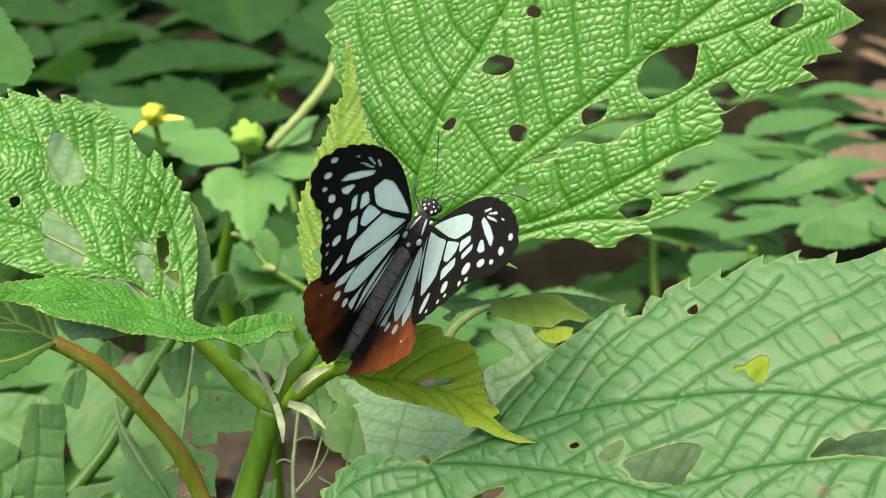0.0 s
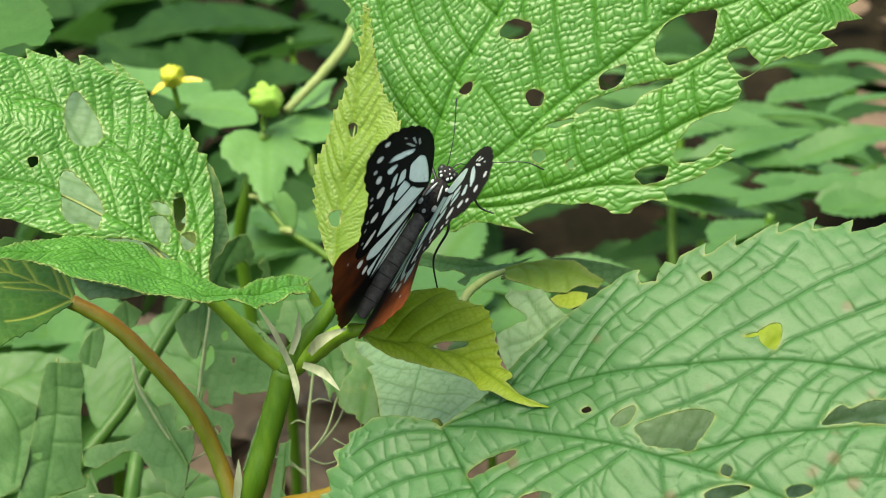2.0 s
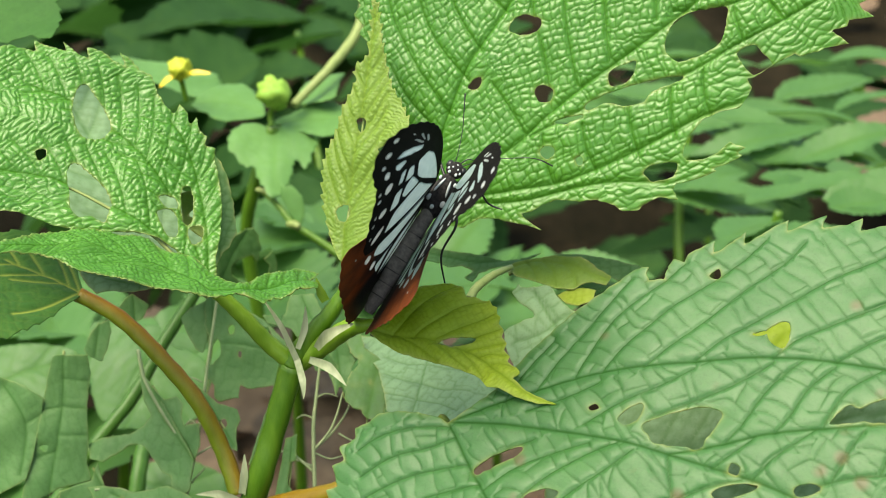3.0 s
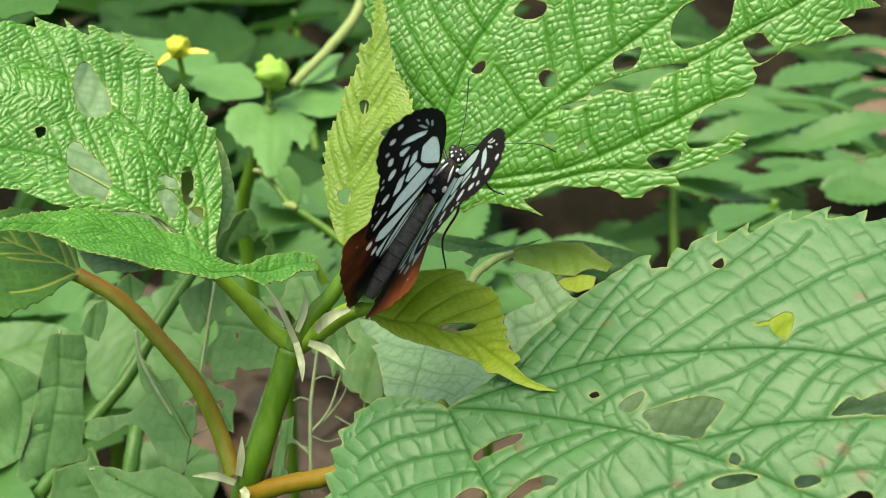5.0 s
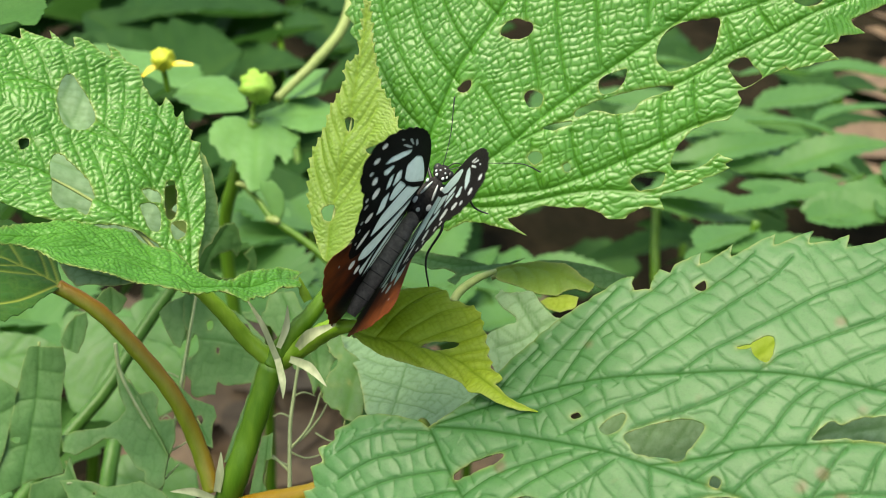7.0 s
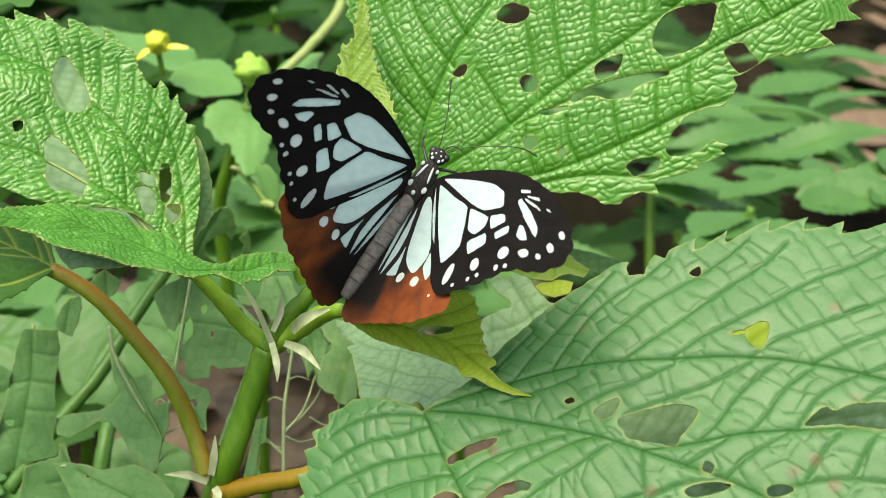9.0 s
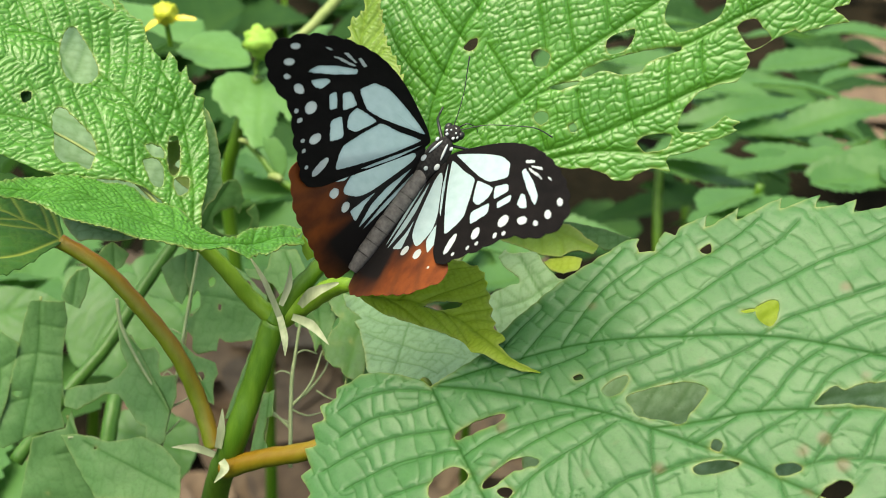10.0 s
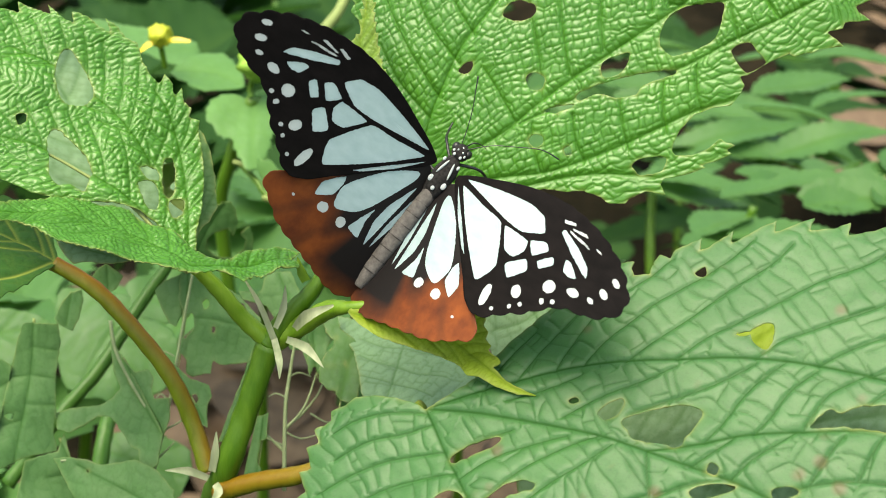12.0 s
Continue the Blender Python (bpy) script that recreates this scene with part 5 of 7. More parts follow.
    leaf(rear, sheet_of @ Matrix.Translation((0, 0, 0.0006)), "dull green leaf behind the bitten one",
         [(31.5, 18.6), (29.0, 11.1), (26.4, 6.7), (21.8, 7.1), (12.9, 8.1), (7.8, 9.3), (3.8, 16.2)],
         GREYED, teeth=None, name="leaf_shred", mains=[
              [(29.0, 16.0), (20.4, 10.4), (9.0, 10.7)]], veins=[
              [(20.4, 10.4), (22.5, 7.4)]], bites=(), rib=0.35, grid=0.35, pucker=(0.35, 0.2), net=0.4, cell=(3.4, 2.6), curl=(1, 2, 0.1), wave=(0.8, 16), seed=191, dry=0.25)
    leaf(rear, sheet_of @ Matrix.Translation((0, 0, 0.0012)), "frayed dull leaf hanging to the ground",
         [(5.5, 1.8), (8.0, -5.1), (12.2, -6.0), (7.1, -7.9), (2.1, -10.8), (-7.9, -16.6), (-8.3, 3.1), (-0.8, 2.5)],
         GREYED, teeth=None, name="leaf_shred", mains=[
              [(10.8, -5.1), (3.4, -9.5), (-6.6, -15.8)]], veins=[
              [(3.4, -9.5), (1.9, -3.4)]], bites=[
              [(-6.7, -2.1), (-6.2, -3.0), (-7.3, -3.2)]], rib=0.35, grid=0.35, pucker=(0.35, 0.2), net=0.4, cell=(3.4, 2.6), curl=(2, 1, 0.1), wave=(0.8, 16), seed=194, dry=0.25)
    leaf(rear, sheet_of @ Matrix.Translation((0, 0, 0.0018)), "dark green scrap of leaf behind the red stalk",
         [(37.7, -1.5), (41.7, -2.7), (44.1, -4.5), (44.8, -6.7), (42.5, -7.4), (38.0, -6.8), (35.1, -5.7), (36.2, -2.9)],
         GREYED, teeth=None, name="leaf_shred", mains=[
              [(44.1, -4.5), (36.3, -4.1)]], veins=(), bites=(), rib=0.35, grid=0.35, pucker=(0.35, 0.2), net=0.4, cell=(3.4, 2.6), curl=(0, 0, 0.1), wave=(0.8, 16), seed=197, dry=0.25)
    leaf(rear, sheet_of @ Matrix.Translation((0, 0, 0.0024)), "dark green leaf scrap above the red stalk",
         [(47.3, -8.3), (50.0, -9.9), (51.2, -11.6), (48.8, -15.6), (45.5, -14.3), (44.6, -12.6)],
         GREYED, teeth=None, name="leaf_shred", mains=[
              [(51.2, -11.6), (44.9, -12.6)]], veins=(), bites=(), rib=0.35, grid=0.35, pucker=(0.35, 0.2), net=0.4, cell=(3.4, 2.6), curl=(1, 2, 0.1), wave=(0.8, 16), seed=200, dry=0.25)
    mid = [(0.6, -1.8), (9.3, -0.6), (16.3, 0.7)]
    leaf(rear, plane((-0.0174, 0.2348, 0.4562), (-0.0229, 0.2193, 0.4491), (-0.0146, 0.2270, 0.4526)), "small dark green folded leaf",
         [(0.3, -1.0), (8.2, 2.7), (14.7, 3.4), (13.4, -1.7), (11.1, -5.9), (5.3, -6.8), (2.0, -6.1), (-2.8, -10.6), (-7.9, -9.8), (-2.6, -6.4)],
         HERB, teeth=(0.4, 3), mains=[mid], grid=0.6, pucker=(0.4, 0.2), cell=(2.6, 2), seed=87, dry=0.25, lace=(6, 1.0))
    leaf(rear, plane((-0.0979, 0.3215, 0.4027), (-0.0681, 0.3215, 0.3992), (-0.0962, 0.3474, 0.4177)), "large bright green herb leaf behind the red stalk",
         [(-19.7, 5.6), (-13.8, 9.2), (-6.5, 7.1), (0.1, 8.8), (6.4, 4.6), (11.8, 1.3), (19.8, -5.5), (19.0, -13.1), (17.1, -19.8), (11.4, -24.0), (5.7, -26.4), (-0.4, -25.2), (-7.1, -24.6), (-12.7, -20.1), (-15.9, -11.2)],
         HERB, teeth=(0.7, 7), mains=[[(-4.8, 7.2), (1.4, -7.5), (6.2, -24.5)]], branches=[dict(main=[(-4.8, 7.2), (1.4, -7.5), (6.2, -24.5)], pitch=9, angle=48, length=22, seed=29)], grid=0.7, pucker=(0.5, 0.15), cell=(5, 4), curl=(2, 3, 0.2), wave=(1.0, 25), seed=420, dry=0.0)
    leaf(rear, plane((-0.0979, 0.3215, 0.4027), (-0.0681, 0.3215, 0.3992), (-0.0962, 0.3474, 0.4177)), "light green herb leaf behind the eaten leaves",
         [(-0.0, 11.7), (4.4, 16.2), (10.5, 19.9), (17.8, 18.7), (20.9, 12.4), (18.3, 3.9), (11.9, 0.9), (5.4, 3.5)],
         HERB, teeth=(0.7, 7), mains=[[(4.4, 4.3), (10.1, 11.8), (18.8, 17.8)]], branches=[dict(main=[(4.4, 4.3), (10.1, 11.8), (18.8, 17.8)], pitch=9, angle=48, length=22, seed=29)], grid=0.7, pucker=(0.5, 0.15), cell=(5, 4), curl=(2, 3, 0.2), wave=(1.0, 25), seed=364, dry=0.0)
    leaf(rear, plane((-0.0979, 0.3215, 0.4027), (-0.0681, 0.3215, 0.3992), (-0.0962, 0.3474, 0.4177)), "green herb leaf at the foot of the red stalk",
         [(4.0, -39.7), (11.1, -33.8), (19.5, -34.8), (28.5, -39.1), (29.0, -47.7), (23.2, -56.6), (11.8, -56.0)],
         HERB, teeth=(0.7, 7), mains=[[(5.1, -41.4), (16.1, -43.8), (27.9, -46.1)]], branches=[dict(main=[(5.1, -41.4), (16.1, -43.8), (27.9, -46.1)], pitch=9, angle=48, length=22, seed=29)], grid=0.7, pucker=(0.5, 0.15), cell=(5, 4), curl=(2, 3, 0.2), wave=(1.0, 25), seed=356, dry=0.0)
    leaf(rear, plane((-0.0979, 0.3215, 0.4027), (-0.0681, 0.3215, 0.3992), (-0.0962, 0.3474, 0.4177)), "light green herb leaf beside the dark shaded leaf",
         [(-46.6, -5.0), (-37.3, -1.2), (-27.2, -1.0), (-19.7, -4.0), (-19.0, -11.5), (-26.8, -17.9), (-42.6, -21.3)],
         HERB, teeth=(0.7, 7), mains=[[(-42.7, -14.0), (-32.4, -8.2), (-19.7, -5.9)]], branches=[dict(main=[(-42.7, -14.0), (-32.4, -8.2), (-19.7, -5.9)], pitch=9, angle=48, length=22, seed=29)], grid=0.7, pucker=(0.5, 0.15), cell=(5, 4), curl=(2, 3, 0.2), wave=(1.0, 25), seed=351, dry=0.0)
    leaf(rear, plane((-0.0616, 0.2844, 0.4519), (-0.0488, 0.2886, 0.4787), (-0.0881, 0.2798, 0.4653)), "grey-green leaf bitten away round a large hole",
         [(8.8, 5.7), (10.4, 4.1), (10.6, 2.7), (13.0, 0.8), (14.4, -1.1), (13.0, -2.9), (9.7, -5.1), (5.3, -5.6), (7.1, -3.7), (5.8, -2.3), (4.6, -0.9), (2.1, 0.3), (-0.4, -0.7), (-1.6, -4.0), (-0.4, -8.2), (2.8, -9.5), (5.5, -9.0), (6.8, -6.9), (9.8, -8.3), (6.8, -10.6), (2.6, -12.1), (-0.7, -11.5), (-4.9, -3.7), (-5.1, 1.7), (2.6, 4.5)],
         GREYED, teeth=None, mains=[
              [(-4.9, 1.0), (3.8, 1.3), (12.6, 0.1)]], grid=0.4, pucker=(0.4, 0.2), cell=(3, 2.4), seed=91, dry=0.25)
    mid = [(-6.3, -1.2), (18.5, 2.4), (41.6, 2.3), (68.3, -0.0)]
    leaf(rear, plane((0.0263, 0.2030, 0.4472), (0.0794, 0.1953, 0.4682), (0.0556, 0.2153, 0.4687)), "dull grey-green leaf below the broad leaf",
         [(-9.0, -3.1), (-1.6, 7.8), (9.3, 14.4), (26.8, 16.9), (49.6, 14.0), (70.2, 7.9), (80.6, -0.4), (65.9, -9.8), (44.0, -13.3), (15.8, -14.9)],
         PALE_UNDER, teeth=(0.6, 5), mains=[mid], branches=[dict(main=mid, pitch=8, angle=50, length=24, seed=27)], grid=0.8, pucker=(0.6, 0.3), cell=(3.2, 2.4), seed=93)
    leaf(rear, plane((0.0605, 0.2102, 0.4681), (0.0755, 0.2228, 0.4821), (0.0735, 0.2101, 0.4739)), "small yellow-green leaf under the broad leaf",
         [(0.8, 3.4), (9.8, 8.4), (16.5, 7.4), (20.7, 0.5), (16.7, -7.7), (8.1, -8.1), (1.4, -4.5)], OLIVE, teeth=(0.4, 3), mains=[[(1.4, 2.4), (9.7, 1.2), (18.6, -1.0)]],
         grid=0.8, pucker=(0.4, 0.2), cell=(2.4, 2), seed=95)
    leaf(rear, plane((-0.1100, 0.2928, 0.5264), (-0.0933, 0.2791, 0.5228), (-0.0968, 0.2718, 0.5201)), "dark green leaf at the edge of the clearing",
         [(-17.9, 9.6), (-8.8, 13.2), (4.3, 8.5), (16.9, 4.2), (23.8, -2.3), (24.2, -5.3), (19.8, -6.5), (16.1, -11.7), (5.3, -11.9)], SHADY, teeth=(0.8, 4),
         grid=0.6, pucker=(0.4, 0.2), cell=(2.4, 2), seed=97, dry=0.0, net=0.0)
    mid = [(0.0, 0.0), (19.5, 1.2), (39.1, 1.4), (54.8, -0.3)]
    leaf(rear, plane((-0.0609, 0.2457, 0.4748), (-0.0952, 0.2800, 0.5043), (-0.0719, 0.2893, 0.5006)), "pale green leaf seen through the eaten holes",
         [(-1.8, -0.3), (6.6, 6.2), (19.3, 14.3), (31.8, 15.6), (44.8, 9.7), (56.8, -0.0), (58.4, -6.9), (48.5, -10.2), (32.1, -9.5), (17.6, -9.6), (4.6, -7.5)], PALE_UNDER, teeth=(0.5, 4), mains=[mid],
         branches=[dict(main=mid, pitch=7, angle=48, length=20, seed=29)], grid=0.6, pucker=(0.5, 0.25), cell=(3, 2.4), seed=99, dry=0.2)
    # bare leaf veins and thin stalks
    part("bare_vein", tube([(-0.0327, 0.2349, 0.4561), (-0.0337, 0.2310, 0.4495), (-0.0343, 0.2264, 0.4435), (-0.0339, 0.2160, 0.4294)], (0.35, 0.4, 0.45, 0.5), 6), DRY_VEIN, rear, "bare pale leaf vein, blade eaten away")
    part("bare_vein", tube([(-0.0570, 0.2468, 0.4667), (-0.0593, 0.2382, 0.4537), (-0.0612, 0.2289, 0.4415), (-0.0641, 0.2168, 0.4286)], (0.3, 0.35, 0.4, 0.5), 6), DRY_VEIN, rear)
    part("bare_vein", tube([(-0.0341, 0.2245, 0.4402), (-0.0301, 0.2279, 0.4440), (-0.0278, 0.2333, 0.4494)], (0.4, 0.3, 0.2), 5), DRY_VEIN, rear)
    part("bare_vein", tube([(-0.0343, 0.2220, 0.4357), (-0.0390, 0.2247, 0.4384), (-0.0432, 0.2269, 0.4382)], (0.4, 0.3, 0.2), 5), DRY_VEIN, rear)
    part("bare_vein", tube([(-0.0349, 0.2306, 0.4359), (-0.0315, 0.2327, 0.4379), (-0.0280, 0.2358, 0.4414), (-0.0264, 0.2384, 0.4446)], (0.36, 0.18), 5), DRY_VEIN, rear)
    part("bare_vein", tube([(-0.0347, 0.2278, 0.4323), (-0.0374, 0.2282, 0.4334), (-0.0410, 0.2288, 0.4348)], (0.26, 0.13), 5), DRY_VEIN, rear)
    part("bare_vein", tube([(-0.0349, 0.2298, 0.4349), (-0.0314, 0.2293, 0.4336), (-0.0275, 0.2302, 0.4342)], (0.26, 0.13), 5), DRY_VEIN, rear)
    part("bare_vein", tube([(-0.0348, 0.2346, 0.4410), (-0.0374, 0.2350, 0.4420), (-0.0392, 0.2343, 0.4415)], (0.24, 0.12), 5), DRY_VEIN, rear)
    part("bare_vein", tube([(-0.0343, 0.2378, 0.4451), (-0.0323, 0.2384, 0.4456), (-0.0296, 0.2382, 0.4448)], (0.24, 0.12), 5), DRY_VEIN, rear)
    part("bare_vein", tube([(-0.0618, 0.2263, 0.4376), (-0.0587, 0.2279, 0.4386), (-0.0561, 0.2296, 0.4399)], (0.30, 0.15), 5), DRY_VEIN, rear)
    part("bare_vein", tube([(-0.0611, 0.2302, 0.4423), (-0.0629, 0.2310, 0.4440), (-0.0641, 0.2303, 0.4434)], (0.24, 0.12), 5), DRY_VEIN, rear)
    part("bare_vein", tube([(-0.0606, 0.2366, 0.4507), (-0.0628, 0.2368, 0.4518), (-0.0648, 0.2363, 0.4518)], (0.24, 0.12), 5), DRY_VEIN, rear)
    part("bare_vein", tube([(-0.0746, 0.2383, 0.4589), (-0.0734, 0.2350, 0.4535), (-0.0700, 0.2316, 0.4474), (-0.0623, 0.2254, 0.4367)], (0.48, 0.24), 5), DRY_VEIN, rear)
    part("bare_vein", tube([(-0.0627, 0.2222, 0.4329), (-0.0596, 0.2249, 0.4352)], (0.30, 0.15), 5), DRY_VEIN, rear)
    part("bare_vein", tube([(-0.0833, 0.2174, 0.4353), (-0.0783, 0.2186, 0.4346), (-0.0741, 0.2183, 0.4325)], (0.30, 0.15), 5), DRY_VEIN, rear)
    part("bare_vein", tube([(-0.0295, 0.2331, 0.4380), (-0.0256, 0.2321, 0.4363), (-0.0228, 0.2330, 0.4370)], (0.24, 0.12), 5), DRY_VEIN, rear)
    part("thin_stem", tube([(-0.0726, 0.2908, 0.4428), (-0.0805, 0.2798, 0.4337), (-0.0881, 0.2683, 0.4236), (-0.0969, 0.2581, 0.4158), (-0.1083, 0.2452, 0.4033)], (1.6, 1.7, 1.8, 1.9, 2.0), 8), DARK_STEM, rear)
    part("thin_stem", tube([(-0.0932, 0.2858, 0.3939), (-0.0935, 0.2775, 0.3894), (-0.0949, 0.2635, 0.3750)], (2.2, 2.4, 2.5), 8), DARK_STEM, rear)


build_rear()

# ---------------------------------------------------------------- the buttercup further back
cup = thing("buttercup", IDENTITY, "small buttercup with a fading yellow flower, seed heads and lobed leaves", "plant")


def build_buttercup():
    def lobed(frame_, points, seed, label="", mains=()):
        leaf(cup, frame_, label, points, CUP_LEAF, teeth=(1.0, 5), mains=mains, grid=0.9, pucker=(0.4, 0.1), cell=(5, 4), curl=(1, 1, 0.2), wave=(1.0, 25), seed=seed, thick=0.3, dry=0.0)

    lobed(plane((-0.0608, 0.3693, 0.4551), (-0.0582, 0.3438, 0.4449), (-0.0480, 0.3652, 0.4521)), [(-0.8, 0.0), (-3.0, -6.2), (-0.1, -12.1), (6.3, -14.0), (11.6, -11.8), (15.4, -8.3), (12.1, -6.6), (7.2, -3.2), (14.7, -5.6), (21.8, -4.3), (28.5, -0.0), (21.8, 4.5), (14.7, 5.6), (7.2, 3.2), (12.0, 6.7), (16.3, 9.9), (10.5, 12.0), (4.6, 13.5), (-0.8, 8.9), (-2.6, 4.5)], 101,
          "three-lobed light green herb leaf", mains=[[(-0.3, -0.0), (11.1, 0.2), (25.3, -0.0)]])
    lobed(plane((-0.0672, 0.3771, 0.4566), (-0.0860, 0.3826, 0.4621), (-0.0768, 0.3938, 0.4616)), [(-2.2, -1.8), (0.7, 2.6), (7.9, 8.4), (13.6, 7.0), (20.2, 4.1), (19.0, -5.4), (17.2, -12.1), (12.8, -15.9), (7.3, -13.0), (2.1, -8.7)], 103, mains=[[(-0.9, -2.4), (9.4, -2.7), (19.0, 2.4)]])
    lobed(plane((-0.0595, 0.3734, 0.4563), (-0.0373, 0.3789, 0.4559), (-0.0485, 0.3919, 0.4584)), [(-1.0, -0.5), (6.0, 4.3), (14.1, 9.1), (20.5, 8.2), (23.7, 1.6), (20.6, -8.2), (14.5, -12.3), (9.5, -9.9), (4.0, -4.0)], 105, mains=[[(-0.1, -0.7), (10.9, 0.1), (21.9, -0.5)]])
    lobed(plane((-0.0554, 0.3858, 0.4579), (-0.0392, 0.3951, 0.4642), (-0.0497, 0.4050, 0.4613)), [(-1.1, -1.6), (6.2, 6.9), (12.0, 7.4), (19.2, 1.2), (14.3, -4.8), (9.5, -10.5), (4.2, -7.9)], 107)
    lobed(plane((-0.0959, 0.4012, 0.4544), (-0.1238, 0.4174, 0.4624), (-0.1085, 0.4259, 0.4571)), [(-4.0, -10.4), (-1.6, -4.1), (8.8, -1.5), (19.2, 1.2), (33.2, 0.0), (34.1, -9.6), (25.8, -15.2), (18.4, -22.1), (9.3, -27.0), (1.3, -21.8)], 109)
    # stalks
    part("stalk", tube([(-0.0306, 0.4213, 0.4897), (-0.0345, 0.4021, 0.4764), (-0.0430, 0.3885, 0.4687), (-0.0508, 0.3807, 0.4630), (-0.0544, 0.3759, 0.4607)], (1.9, 1.8, 1.7, 1.5, 1.4), 8), PALE_STEM, cup, "pale stalk")
    part("stalk", tube([(-0.0609, 0.3681, 0.4570), (-0.0613, 0.3697, 0.4598), (-0.0599, 0.3700, 0.4645)], (0.9, 0.9, 0.8), 8), STEM, cup)
    part("stalk", tube([(-0.0883, 0.3724, 0.4644), (-0.0888, 0.3727, 0.4690), (-0.0893, 0.3729, 0.4733)], (0.9, 0.9, 0.9), 8), STEM, cup)
    part("stalk", tube([(-0.0624, 0.3487, 0.4434), (-0.0569, 0.3443, 0.4398), (-0.0523, 0.3399, 0.4362), (-0.0399, 0.3339, 0.4298), (-0.0233, 0.3232, 0.4193)], (0.9, 1.0, 1.1, 1.2, 1.3), 8), STEM, cup)
    part("stalk", tube([(-0.0608, 0.3697, 0.4559), (-0.0693, 0.3661, 0.4335), (-0.0728, 0.3666, 0.4142), (-0.0702, 0.3625, 0.3669)], (2.0, 2.2, 2.3, 2.4), 8), STEM, cup)
    part("bud", tube([(-0.0645, 0.3490, 0.4438), (-0.0614, 0.3478, 0.4438), (-0.0595, 0.3465, 0.4435)], (0.6, 1.0, 0.7), 8), PALE_STEM, cup)
    part("bud", tube([(-0.0545, 0.3400, 0.4364), (-0.0521, 0.3390, 0.4366), (-0.0504, 0.3378, 0.4364)], (0.8, 1.4, 0.8), 8), PALE_STEM, cup)
    lobed(plane((-0.0514, 0.3395, 0.4355), (-0.0555, 0.3438, 0.4469), (-0.0486, 0.3412, 0.4424)), [(0.3, -0.1), (6.7, 0.9), (12.3, 1.2), (13.1, -0.1), (10.9, -3.1), (6.9, -4.5), (1.9, -3.0)], 111)

    # heads and petals
    def head(place, r, material, seed, label):
        bm = bmesh.new()
        bmesh.ops.create_icosphere(bm, subdivisions=3, radius=r * MM)
        rng = random.Random(seed)
        for v in bm.verts:
            v.co *= 0.72 + rng.random() * 0.5
        return part("seed_head", bm, material, cup, label, Matrix.Translation(place))

    head((-0.0894, 0.3737, 0.4747), 3.6, ANTHER, 1, "yellow-green flower head")
    head((-0.0596, 0.3695, 0.4676), 5.0, SEEDHEAD, 2, "round bright green seed head")
    face = (0, -0.5, 0.87)
    part("petal", sliver([(-0.0901, 0.3729, 0.4733), (-0.0933, 0.3720, 0.4718), (-0.0960, 0.3719, 0.4695)], (0.8, 1.5, 0.4), face), PETAL, cup, "withered yellow petal")
    part("petal", sliver([(-0.0887, 0.3728, 0.4732), (-0.0837, 0.3721, 0.4740), (-0.0796, 0.3719, 0.4737)], (0.8, 1.4, 0.6), face), PETAL, cup)


build_buttercup()

# ---------------------------------------------------------------- undergrowth


def simple_blade(length, width, teeth, seed, lobes=0, n=40, m=4):
    """A far leaf: toothed, keeled and drooping, with sunken side veins, in metres. Gives corners, faces and the strength of the veins."""
    rng = np.random.RandomState(seed)
    verts, faces, vein = [], [], []
    hang, curve = rng.uniform(0.1, 0.35), rng.uniform(-0.25, 0.25)
    for i in range(n + 1):
        t = i / n
        w = width * math.sin(math.pi * t ** 0.72) ** 0.85 * (1 + 0.25 * lobes * math.cos(t * 14))
        saw = 1 + teeth * ((t * 11) % 1 - 0.5)
        for k in range(-m, m + 1):
            a = abs(k) / m
            beat = abs(((t * 9 - a * 1.3) % 1) - 0.5) * 2
            line = max(0.9 if k == 0 else 0.0, 0.7 * max(0, 1 - (1 - beat) * 5) if beat > 0.8 else 0.0)
            z = -hang * length * t * t + 0.012 * length * math.sin(t * 9 + seed) + 0.25 * w * a ** 1.5 - 0.03 * width * line
            verts.append((length * t + 0.12 * w * a, w * (k / m) * (saw if abs(k) == m else 1) + curve * length * t * t, z))
            vein.append(line)
    r = 2 * m + 1
    for i in range(n):
        for k in range(r - 1):
            faces.append((i * r + k, i * r + k + r, i * r + k + r + 1, i * r + k + 1))
    return verts, faces, vein


def blade_from(name, verts, faces, vein):
    mesh = bpy.data.meshes.new(name)
    mesh.from_pydata(verts, [], faces)
    mesh.attributes.new("vein", "FLOAT", "POINT").data.foreach_set("value", np.array(vein, np.float32))
    mesh.update()
    return mesh


def far_plant(place, leaves, label, seed, material=None, name="undergrowth_plant", stalk=None):
    """A herb of the undergrowth: stem and leaves. leaves: base, heading, droop, roll, length, width."""
    ob = thing(name, IDENTITY, label, "plant", "undergrowth plants")
    if stalk:
        part("stem", tube(stalk, (3.0, 2.2, 1.6), 7), STEM, ob)
    for i, (base, turn, tilt, roll, length, width) in enumerate(leaves):
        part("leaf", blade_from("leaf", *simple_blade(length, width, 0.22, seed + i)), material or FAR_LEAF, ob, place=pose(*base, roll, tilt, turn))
    return ob


